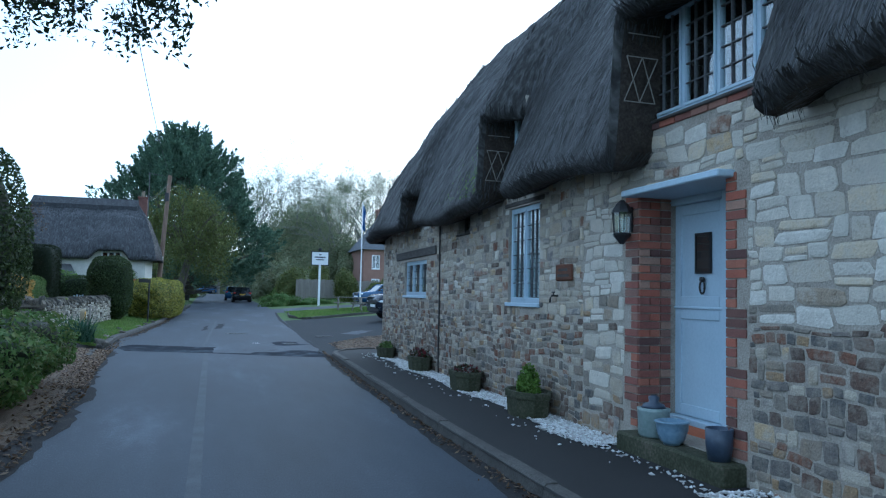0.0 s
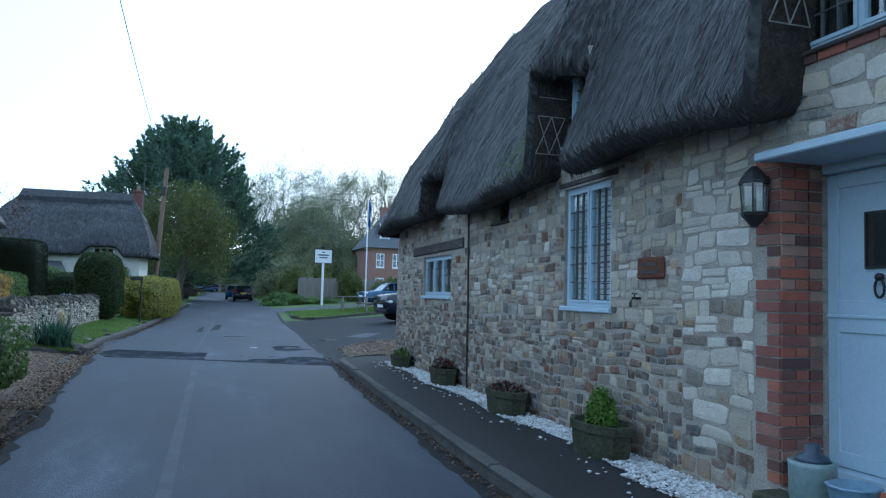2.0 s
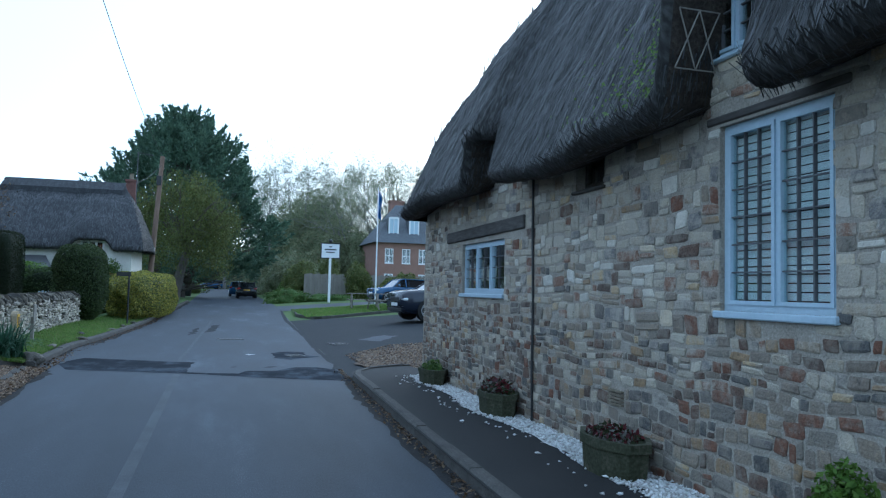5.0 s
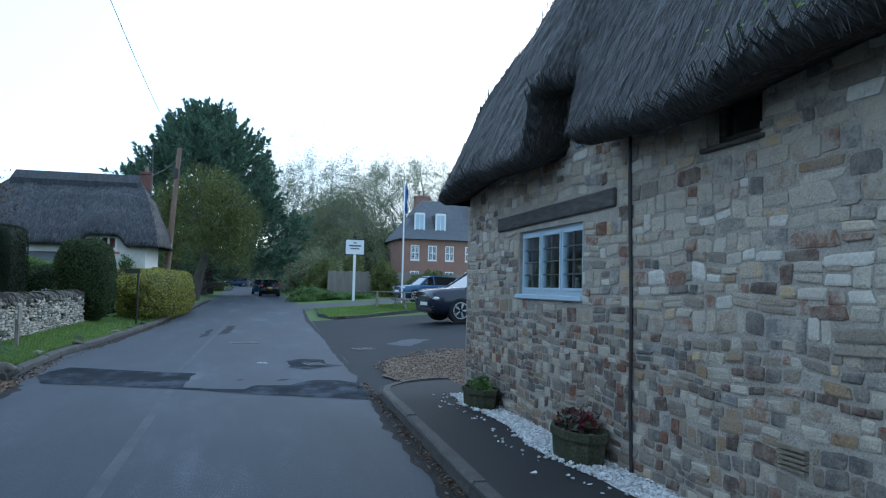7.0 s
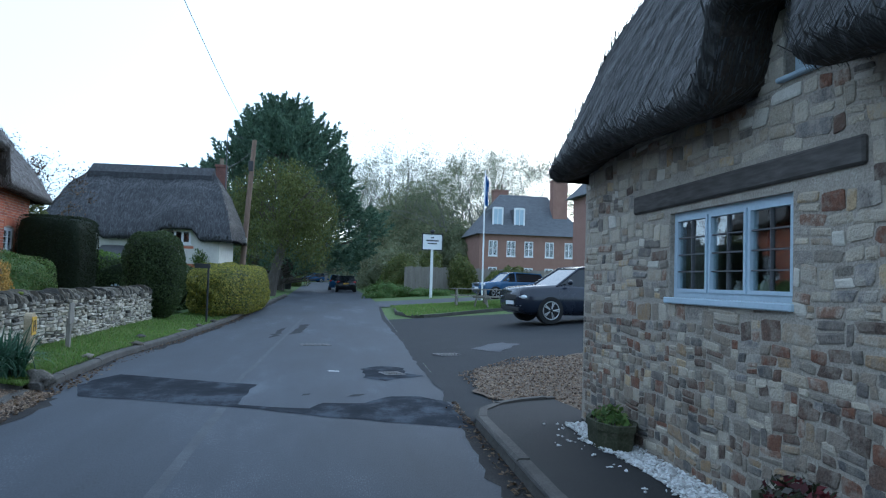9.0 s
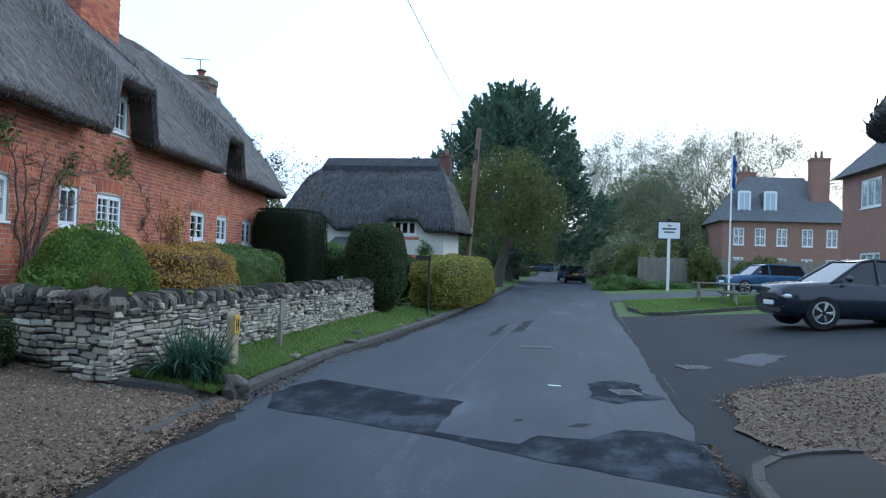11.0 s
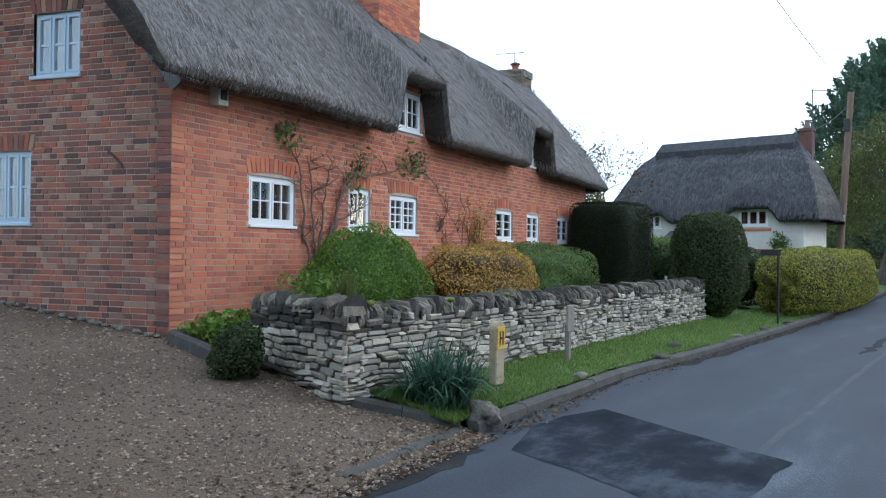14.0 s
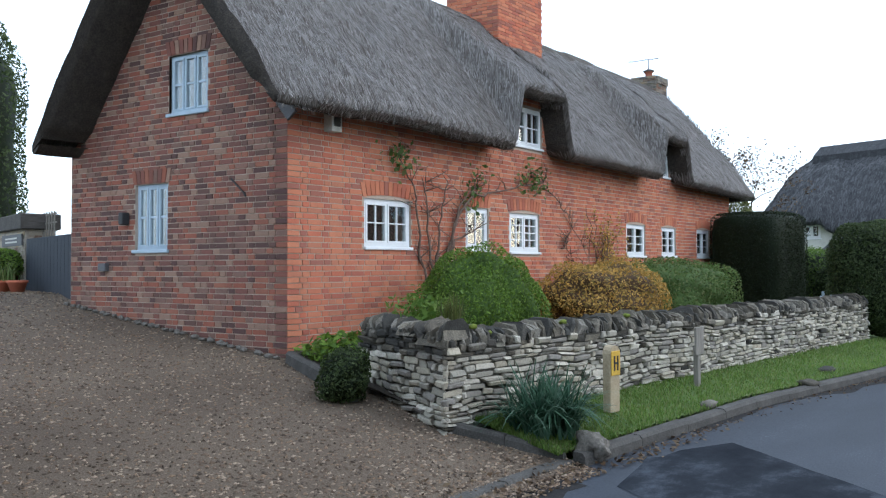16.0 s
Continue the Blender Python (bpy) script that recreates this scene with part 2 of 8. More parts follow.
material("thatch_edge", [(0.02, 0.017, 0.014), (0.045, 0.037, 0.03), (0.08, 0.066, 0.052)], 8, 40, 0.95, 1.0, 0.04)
for name, cols in (("straw_old", [(0.016, 0.0155, 0.015), (0.032, 0.032, 0.033), (0.06, 0.062, 0.066), (0.01, 0.01, 0.01), (0.024, 0.023, 0.021), (0.04, 0.037, 0.032)]), ("straw_new", [(0.13, 0.114, 0.102), (0.2, 0.182, 0.168), (0.065, 0.057, 0.05), (0.27, 0.252, 0.238), (0.16, 0.143, 0.13), (0.095, 0.083, 0.074)]), ("straw_far", [(0.028, 0.029, 0.033), (0.055, 0.056, 0.06), (0.017, 0.0175, 0.02), (0.038, 0.039, 0.043)])):
    material(name, [(0.8, 0.8, 0.8), (1, 1, 1), (1.2, 1.2, 1.2)], 0.7, 5, 0.5, 0, palette=cols, source="island", spec=0.5)
material("moss", [(0.05, 0.07, 0.01), (0.12, 0.15, 0.02), (0.2, 0.22, 0.04)], 9, 40, 0.95, 0.6, 0.02)
material("asphalt", [(0.01, 0.013, 0.018), (0.031, 0.037, 0.048), (0.05, 0.058, 0.073), (0.14, 0.155, 0.18)], 0.8, 110, 0.68, 0.5, 0.008, (1.0, 0.22, 1.0), mixin=0.36, spec=0.26)
material("damp_tar", [(0.015, 0.018, 0.023), (0.021, 0.024, 0.03), (0.028, 0.032, 0.039), (0.058, 0.066, 0.08), (0.08, 0.09, 0.107)], 1.9, 120, 0.95, 0.5, 0.008, (1.0, 0.6, 1.0), mixin=0.14, spec=0.03)
material("asphalt_patch", [(0.018, 0.02, 0.023), (0.027, 0.029, 0.032), (0.042, 0.044, 0.047)], 1.2, 220, 0.86, 0.35, 0.006, mixin=0.4, spec=0.16)
material("asphalt_seam", [(0.03, 0.035, 0.043), (0.06, 0.067, 0.078), (0.1, 0.108, 0.122)], 2.4, 110, 0.7, 0.5, 0.008, mixin=0.36, spec=0.26)
material("grit", [(0.012, 0.012, 0.013), (0.022, 0.021, 0.021), (0.032, 0.03, 0.029), (0.075, 0.066, 0.056)], 3.0, 60, 0.9, 0.8, 0.012, mixin=0.45, spec=0.15)
material("pavement_tar", [(0.014, 0.0135, 0.0135), (0.024, 0.023, 0.0225), (0.04, 0.038, 0.036)], 1.5, 180, 0.85, 0.5, 0.006)
material("road_line", [(0.08, 0.08, 0.08), (0.11, 0.11, 0.11), (0.15, 0.15, 0.15)], 6, 90, 0.8, 0.3, 0.004)
material("kerb_stone", [(0.04, 0.038, 0.034), (0.076, 0.071, 0.064), (0.125, 0.118, 0.106)], 4, 60, 0.9, 0.6, 0.008)
material("grass_ground", [(0.049, 0.084, 0.021), (0.084, 0.133, 0.035), (0.14, 0.168, 0.056)], 0.8, 30, 0.95, 0.6, 0.03)
material("gravel_ground", [(0.06, 0.044, 0.031), (0.118, 0.088, 0.062), (0.188, 0.149, 0.108)], 0.6, 75, 0.95, 0.9, 0.02, mixin=0.65)
material("soil", [(0.02, 0.016, 0.012), (0.04, 0.032, 0.024), (0.06, 0.05, 0.038)], 3, 50, 0.95, 0.7, 0.02)
material("white_paint", [(0.70, 0.71, 0.71), (0.78, 0.79, 0.79), (0.82, 0.82, 0.82)], 3, 40, 0.5, 0.1, 0.002, spec=0.4)
material("blue_paint", [(0.40, 0.50, 0.58), (0.45, 0.55, 0.63), (0.49, 0.59, 0.67)], 2, 40, 0.5, 0.1, 0.002, spec=0.4)
# near-black so that the rooms' lack of light is in the colour
material("unlit_room", [(0.012, 0.012, 0.012), (0.018, 0.018, 0.018), (0.026, 0.026, 0.025)], 2, 20, 0.9, 0)
material("gate_paint", [(0.022, 0.027, 0.036), (0.03, 0.036, 0.046), (0.04, 0.047, 0.058)], 3, 40, 0.7, 0.2, 0.002)
material("black_iron", [(0.012, 0.012, 0.013), (0.02, 0.02, 0.021), (0.03, 0.03, 0.03)], 9, 60, 0.5, 0.2, 0.002, spec=0.5)
material("lead", [(0.06, 0.062, 0.065), (0.1, 0.1, 0.105), (0.14, 0.14, 0.145)], 9, 60, 0.6, 0.2, 0.002, spec=0.5)
material("old_wood", [(0.045, 0.04, 0.036), (0.08, 0.073, 0.066), (0.13, 0.12, 0.11)], 3, 40, 0.9, 0.5, 0.006, (1, 0.15, 1))
material("grey_wood", [(0.15, 0.135, 0.115), (0.23, 0.21, 0.18), (0.31, 0.285, 0.25)], 4, 50, 0.9, 0.4, 0.005, (1, 1, 0.15))
material("pole_wood", [(0.10, 0.07, 0.05), (0.19, 0.13, 0.095), (0.28, 0.2, 0.15)], 4, 30, 0.9, 0.4, 0.006, (1, 1, 0.08))
material("plaque_wood", [(0.07, 0.028, 0.014), (0.11, 0.042, 0.02), (0.16, 0.065, 0.03)], 5, 50, 0.6, 0.3, 0.003, (1, 0.2, 1))
material("terracotta", [(0.13, 0.11, 0.08), (0.2, 0.17, 0.12), (0.27, 0.23, 0.17)], 5, 50, 0.9, 0.5, 0.005)
material("mossy_stone", [(0.02, 0.025, 0.01), (0.05, 0.053, 0.03), (0.11, 0.1, 0.072)], 4, 40, 0.95, 0.6, 0.008)
material("boulder_stone", [(0.07, 0.062, 0.052), (0.15, 0.135, 0.115), (0.26, 0.24, 0.21)], 6, 40, 0.95, 0.7, 0.012)
material("cream_render", [(0.5, 0.48, 0.42), (0.62, 0.6, 0.54), (0.7, 0.68, 0.62)], 3, 40, 0.9, 0.4, 0.006)
material("yellow_paint", [(0.45, 0.26, 0.03), (0.58, 0.36, 0.05), (0.65, 0.43, 0.09)], 9, 60, 0.7, 0.2, 0.002)
material("post_concrete", [(0.26, 0.2, 0.12), (0.38, 0.31, 0.2), (0.47, 0.4, 0.29)], 6, 60, 0.9, 0.4, 0.004)
material("bark", [(0.05, 0.042, 0.035), (0.09, 0.078, 0.066), (0.14, 0.125, 0.11)], 6, 40, 0.95, 0.8, 0.02, (1, 1, 0.3))
# bark of the far trees and pole, lightened to stand for mist
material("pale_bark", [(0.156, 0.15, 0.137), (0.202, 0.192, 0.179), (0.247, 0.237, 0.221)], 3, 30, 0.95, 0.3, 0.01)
material("vine_bark", [(0.10, 0.065, 0.05), (0.16, 0.11, 0.085), (0.22, 0.16, 0.125)], 9, 60, 0.9, 0.3, 0.004)


def leafy(name, cols):
    """Leaves: tinted one by one, thin enough to let some light through."""
    m = material(name, [(0.75, 0.75, 0.75), (1, 1, 1), (1.2, 1.2, 1.1)], 1.2, 12, 0.6, 0, palette=cols, source="island", spec=0.22)
    t = m.node_tree
    b = t.nodes["Principled BSDF"]
    colour = b.inputs["Base Color"].links[0].from_socket
    thin, mix, out = t.nodes.new("ShaderNodeBsdfTranslucent"), t.nodes.new("ShaderNodeMixShader"), t.nodes["Material Output"]
    mix.inputs[0].default_value = 0.35
    t.links.new(colour, thin.inputs["Color"])
    t.links.new(b.outputs[0], mix.inputs[1])
    t.links.new(thin.outputs[0], mix.inputs[2])
    t.links.new(mix.outputs[0], out.inputs["Surface"])
    return m


leafy("leaf_box", [(0.1412, 0.2391, 0.03166), (0.103, 0.177, 0.02843), (0.1923, 0.2911, 0.04433), (0.09021, 0.1455, 0.02375)])
# dark leaves of yew and tree; as shrub core, shade between leaves
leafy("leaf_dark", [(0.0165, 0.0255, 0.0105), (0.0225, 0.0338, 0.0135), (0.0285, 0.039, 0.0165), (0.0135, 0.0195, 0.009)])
leafy("leaf_topiary", [(0.062, 0.0896, 0.0304), (0.0484, 0.069, 0.0248), (0.0828, 0.11, 0.0414), (0.0344, 0.0524, 0.0206)])
# yellow-green hedge leaves with the sunlight's gold painted into them
leafy("leaf_sunlit", [(0.343, 0.312, 0.0525), (0.262, 0.262, 0.049), (0.422, 0.362, 0.07), (0.182, 0.191, 0.0438), (0.10, 0.125, 0.035), (0.13, 0.15, 0.04)])
leafy("leaf_orange", [(0.507, 0.304, 0.0709), (0.386, 0.254, 0.0709), (0.608, 0.386, 0.101), (0.264, 0.203, 0.0607)])
leafy("leaf_shrub", [(0.09, 0.15, 0.0374), (0.0674, 0.113, 0.03), (0.127, 0.187, 0.0526), (0.166, 0.196, 0.0674)])
leafy("leaf_bright", [(0.12, 0.2, 0.03), (0.09, 0.16, 0.025), (0.16, 0.24, 0.05)])
leafy("leaf_iris", [(0.045, 0.1, 0.06), (0.06, 0.125, 0.075), (0.035, 0.08, 0.045), (0.09, 0.15, 0.1)])
leafy("leaf_grass", [(0.135, 0.225, 0.045), (0.105, 0.18, 0.0375), (0.18, 0.27, 0.06), (0.21, 0.24, 0.09)])
# conifer green raised and blued, so distance haze sits in the colour
leafy("leaf_conifer", [(0.0936, 0.147, 0.0987), (0.117, 0.18, 0.118), (0.0702, 0.116, 0.0789), (0.145, 0.207, 0.135)])
leafy("leaf_willow", [(0.101, 0.122, 0.0358), (0.135, 0.155, 0.0429), (0.0845, 0.0975, 0.0315), (0.169, 0.171, 0.0572)])
# far woodland leaves paled well past real foliage: haze in the colour
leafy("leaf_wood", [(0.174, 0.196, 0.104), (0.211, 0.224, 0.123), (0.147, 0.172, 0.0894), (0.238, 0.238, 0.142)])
leafy("leaf_litter", [(0.12, 0.075, 0.04), (0.08, 0.05, 0.03), (0.18, 0.13, 0.08), (0.05, 0.035, 0.025)])
leafy("petal_red", [(0.08, 0.03, 0.032), (0.05, 0.058, 0.028), (0.13, 0.03, 0.035), (0.04, 0.045, 0.024), (0.2, 0.19, 0.17)])
GLASS = glass("window_glass")
GLASS_CLEAR = glass("clear_glass", gloss=0.03)


# ---- ground ----
def ground_z(x, y):
    """Height of the ground: a level road with verges that climb."""
    z = max(0.0, 0.0075 * (y - 32))
    if x < -4.5:
        z += min(1.35, 0.145 * (-4.5 - x))
    if x > 0.7 and y > 18:
        z += min(0.6, 0.07 * (x - 0.7)) * min(1.0, (y - 18) / 8)
    return z


def sheet(name, pts_fn, nx, ny, mat, label, kind="structure", lift=0.0, parent=None, cat="ground"):
    verts, faces = [], []
    for j in range(ny + 1):
        for i in range(nx + 1):
            x, y = pts_fn(i / nx, j / ny)
            verts.append((x, y, ground_z(x, y) + lift))
    for j in range(ny):
        for i in range(nx):
            a = j * (nx + 1) + i
            faces.append((a, a + 1, a + nx + 2, a + nx + 1))
    return raw(name, verts, faces, MATS[mat], parent, label, True, kind, cat)


gx = [-900, -300, -100, -50, -30, -20, -13.81, -11, -9, -7, -5.5, -4.5, -3, -1, 0.7, 2, 4, 6, 9.27, 14, 25, 50, 100, 300, 900]
gy = [-900, -300, -100, -40, -20, -5, 5, 12, 18, 20, 22, 24, 26, 29, 32, 40, 60, 100, 160, 300, 900]
gv = [(x, y, ground_z(x, min(y, 160)) - 0.03) for y in gy for x in gx]
gf = [(j * len(gx) + i, j * len(gx) + i + 1, (j + 1) * len(gx) + i + 1, (j + 1) * len(gx) + i) for j in range(len(gy) - 1) for i in range(len(gx) - 1)]
raw("ground", gv, gf, MATS["grass_ground"], None, "rough green grass and earth out to the far woods", False, "structure", "ground")


def left_edge(y):
    """Where the tarmac ends on the side of the brick house."""
    pts = ((-30, -3.6), (8, -3.85), (12, -3.95), (16, -4.3), (19.4, -4.5), (24, -4.62), (30, -4.35), (36, -4.1), (66, -3.7), (140, -4.0))
    for (a, p), (b, q) in zip(pts, pts[1:]):
        if y <= b:
            return p + (q - p) * max(0.0, (y - a) / (b - a))
    return pts[-1][1]


def right_edge(y):
    pts = ((-30, 0.2), (6, 0.22), (9, 0.25), (11, 0.31), (13.5, 0.38), (15.5, 0.46), (18, 0.55), (19.5, 0.63), (30, 1.0), (55, 1.9), (75, 2.0), (140, 1.2))
    for (a, p), (b, q) in zip(pts, pts[1:]):
        if y <= b:
            return p + (q - p) * max(0.0, (y - a) / (b - a))
    return pts[-1][1]


sheet("road", lambda a, b: (left_edge(-30 + 170 * b) + (right_edge(-30 + 170 * b) - left_edge(-30 + 170 * b)) * a, -30 + 170 * b), 6, 170, "asphalt", "worn grey asphalt village lane, faintly damp", lift=0.0, cat="road")
sheet("forecourt", lambda a, b: (right_edge(18.2 + 19 * b) + 14 * a, 18.2 + 19 * b), 20, 20, "asphalt_patch", "dark tarmac forecourt beside the lane", lift=0.004, cat="road")
sheet("side_lane", lambda a, b: (right_edge(45 + 8 * b) + 26 * a, 46.5 + 7 * b), 20, 6, "asphalt", "grey tarmac turning behind the green", lift=0.006, cat="road")


def drive_pt(a, b):
    y = -4 + (20.1 - -4) * b
    x1 = left_edge(y)
    return (x1 + (-20 - x1) * a**1.3, y)


sheet("gravel_drive", drive_pt, 30, 40, "gravel_ground", "brown pea gravel drive sloping up to the brick house", lift=0.006, cat="drive")
sheet("verge", lambda a, b: (left_edge(20.0 + 40 * b) - 0.2 - 1.3 * a, 20.0 + 40 * b), 5, 60, "grass_ground", "mown green grass verge beside the lane", lift=0.085, cat="verge")
sheet("garden_bed", lambda a, b: (-6.0 - 3.2 * a, 19.7 + 12.5 * b), 6, 10, "soil", "dark planted soil behind the dry stone wall", lift=0.10, cat="garden bed")

# road repair patch, wet marks, lines
def flat_poly(name, pts, mat, label, lift, wob=0.0, seed=0, cat="road patch"):
    verts = []
    n = len(pts)
    rng = random.Random(seed)
    for i in range(n):
        (x0, y0), (x1, y1) = pts[i], pts[(i + 1) % n]
        steps = max(1, int(math.hypot(x1 - x0, y1 - y0) / 0.12)) if wob else 1
        for k in range(steps):
            f = k / steps
            x, y = x0 + (x1 - x0) * f, y0 + (y1 - y0) * f
            x += wob * noise.noise(Vector((x * 2.5, y * 2.5, seed)))
            y += wob * noise.noise(Vector((x * 2.5, y * 2.5, seed + 9)))
            verts.append((x, y, ground_z(x, y) + lift))
    return raw(name, verts, [list(range(len(verts)))], MATS[mat], None, label, False, "structure", cat)


flat_poly("road_patch", [(-4.09, 22.0), (-2.26, 21.1), (-1.97, 21.0), (-2.03, 20.3), (-2.04, 19.68), (-2.06, 19.36), (-1.71, 19.2), (-1.21, 19.1), (-1.03, 19.47), (-0.55, 19.49), (-0.17, 20.02), (0.21, 20.0), (0.5, 19.63), (0.52, 17.9), (-0.85, 18.5), (-2.11, 19.18), (-3.5, 19.75), (-4.0, 19.9), (-4.34, 20.87), (-4.41, 21.83)], "damp_tar", "darker damp tarmac repair across the lane", 0.004, 0.05, 3)
flat_poly("road_patch", [(-0.42, 22.97), (-0.05, 23.4), (0.33, 23.1), (0.3, 22.44), (0.56, 22.06), (-0.11, 21.54), (-0.4, 21.76)], "damp_tar", "dark wet stain round a drain cover", 0.005, 0.14, 5)
CRACK = [(0.46, 19.6), (0.58, 20.45), (0.58, 21.74), (0.6, 22.72), (0.68, 24.73), (0.86, 28.55), (1.06, 37.8), (1.6, 47)]
flat_poly("road_patch", CRACK + [(x + 0.11 + 0.05 * (k % 2), y) for k, (x, y) in enumerate(CRACK[::-1])], "asphalt_patch", "dark sunken joint along the lane's edge", 0.008, 0.05, 7)
flat_poly("road_patch", [(2.05, 25.9), (2.95, 26.9), (3.3, 26.3), (2.5, 25.1)], "asphalt", "pale worn concrete patch in the tarmac", 0.012, 0.15, 8)
flat_poly("road_line", [(-0.98, 22.66), (-0.8, 22.62), (-0.79, 22.55), (-0.97, 22.58)], "white_paint", "small white paint mark on the lane", 0.006, 0, 1, "road mark")
flat_poly("road_line", [(-2.28, -10), (-2.16, -10), (-2.14, 19.1), (-2.24, 19.15)], "asphalt_seam", "pale worn seam along the lane", 0.003, 0, 1, "road mark")
flat_poly("road_line", [(-2.31, 21.2), (-2.24, 21.15), (-1.80, 37.6), (-1.88, 37.6)], "asphalt_seam", "thin pale joint along the lane", 0.003, 0.03, 1, "road mark")
for k, (x, y, w, l) in enumerate(((-1.75, 32.5, 0.22, 2.2), (-2.3, 31.0, 0.12, 2.0), (-0.62, 20.1, 0.12, 0.12), (-1.25, 20.15, 0.07, 0.08))):
    flat_poly("road_patch", [(x - w, y - l), (x + w * 0.4, y - l * 0.6), (x + w, y + l), (x - w * 0.3, y + l * 0.7)], "asphalt_patch", "dark tar stain on the lane", 0.0035, 0.1, 40 + k)

def gutter(side, y0, y1, width, seed):
    """Damp grit lying along the edge of the lane, ragged on the inner side."""
    edge = right_edge if side > 0 else left_edge
    ys = np.arange(y0, y1, 0.25)
    inner = [(edge(y) - side * width * (0.55 + 0.9 * abs(noise.noise(Vector((y * 0.45, seed, 0)))) + 0.5 * abs(noise.noise(Vector((y * 2.1, seed, 5))))), y) for y in ys]
    verts, faces = [], []
    for (x, y), q in zip(inner, ys):
        verts += [(edge(q) + side * 0.02, q, ground_z(edge(q), q) + 0.0035), (x, y, ground_z(x, y) + 0.0035)]
    for k in range(len(ys) - 1):
        faces.append((2 * k, 2 * k + 1, 2 * k + 3, 2 * k + 2))
    raw("road_patch", verts, faces, MATS["grit"], None, "damp dark grit along the lane's edge", False, "structure", "road patch")


gutter(1, -6, 19.4, 0.26, 1)
gutter(-1, -6, 19.8, 0.42, 2)
gutter(-1, 22.1, 62, 0.30, 3)

# pavement on the cottage side, with its rounded end and kerb
def pave_outer(f):
    """The kerb line from the near end to the rounded corner."""
    L = 23.0
    y = -5 + L * min(1.0, f / 0.9)
    if f <= 0.9:
        return right_edge(y), y
    a = (f - 0.9) / 0.1 * 1.35
    return 0.55 + 1.6 * (1 - math.cos(a)), 18.0 + 1.4 * math.sin(a)


bm = bmesh.new()
N = 90
outer = [pave_outer(i / N) for i in range(N + 1)]
rows_ = []
for x, y in outer:
    rows_.append([bm.verts.new((x + (1.72 - x) * k if x < 1.6 else x + 0.1 * k, min(y, 18.0 + (y - 18.0) * (1 - k)) if y > 18 else y, 0.10 + 0.01 * k)) for k in (0.0, 0.35, 0.7, 1.0)])
for a, b in zip(rows_, rows_[1:]):
    for k in range(3):
        bm.faces.new((a[k], a[k + 1], b[k + 1], b[k]))
part("pavement", bm, MATS["pavement_tar"], None, "dark tarmac footway along the stone cottage", True, "structure", "pavement")


def kerb_run(pts, width, z0, z1, length, mat, label, side=1):
    """Separate kerb blocks along a line, each with rounded top edges."""
    top = tagged(new("kerb"), label, "kerb", "", "structure")
    ORIGIN[top] = Vector()
    d = [0.0]
    for (x0, y0), (x1, y1) in zip(pts, pts[1:]):
        d.append(d[-1] + math.hypot(x1 - x0, y1 - y0))
    at = lambda s: (np.interp(s, d, [p[0] for p in pts]), np.interp(s, d, [p[1] for p in pts]))
    s, k = 0.0, 0
    while s < d[-1] - 0.05:
        e = min(d[-1], s + length * (0.92 + 0.16 * random.random())) - 0.008
        bm = bmesh.new()
        rings = []
        for q in (s, (s + e) / 2, e):
            x, y = at(q)
            x2, y2 = at(min(q + 0.05, d[-1]))
            xa, ya = at(max(q - 0.05, 0))
            t = Vector((x2 - xa, y2 - ya, 0)).normalized()
            n = Vector((t.y, -t.x, 0)) * side
            g = ground_z(x, y)
            j = 0.006 * math.sin(k * 2.3)
            rings.append([bm.verts.new(Vector((x, y, 0)) + n * a + Vector((0, 0, b))) for a, b in ((0, g + z0), (0.012, g + z1 - 0.03 + j), (0.04, g + z1 + j), (width, g + z1 + j), (width, g + z0))])
        for a, b in zip(rings, rings[1:]):
            for i in range(4):
                bm.faces.new((a[i], a[i + 1], b[i + 1], b[i]))
        bm.faces.new(rings[0])
        bm.faces.new(rings[-1][::-1])
        part("kerb_block", bm, MATS[mat], top)
        s, k = e + 0.008, k + 1


kerb_run([p for p in outer if p[1] > 0.5], 0.13, -0.05, 0.118, 0.9, "kerb_stone", "weathered concrete kerb of the cottage footway", 1)
kerb_run([(left_edge(y) , y) for y in np.arange(20.2, 64, 0.6)] , 0.14, -0.05, 0.11, 0.9, "kerb_stone", "low weathered kerb beside the grass verge", -1)
kerb_run([(-4.5, 18.4), (-4.62, 20.2)], 0.14, -0.05, 0.03, 0.9, "kerb_stone", "sunken kerb at the mouth of the drive", -1)
kerb_run([(-4.7, 20.1), (-5.72, 19.68)], 0.1, -0.05, 0.10, 0.55, "kerb_stone", "stone edging of the planted verge", 1)
kerb_run([(-6.9, 19.35), (-8.55, 19.55)], 0.1, -0.05, 0.16, 0.6, "kerb_stone", "stone edging of the flower bed by the wall", 1)
flat_poly("shingle", [(1.0, 20.2), (1.5, 22.6), (4.2, 24.4), (4.6, 18.2), (1.75, 18.0), (1.3, 19.4)], "gravel_ground", "pale brown shingle at the cottage corner", 0.03, 0.12, 11, "shingle")
flat_poly("green", [(2.35, 46.0), (1.9, 40.5), (2.4, 37.4), (7.5, 40.5), (13, 44), (14, 48), (7, 47.5)], "grass_ground", "small triangular grass green with a tarmac edge", 0.09, 0.15, 12, "green")
kerb_run([(2.35, 46.0), (1.9, 40.5), (2.4, 37.4), (7.5, 40.5), (13, 44)], 0.1, -0.05, 0.10, 0.9, "kerb_stone", "low kerb round the small green", 1)


# ---- building helpers ----
def smoothstep(a, b, x):
    t = min(1.0, max(0.0, (x - a) / (b - a)))
    return t * t * (3 - 2 * t)


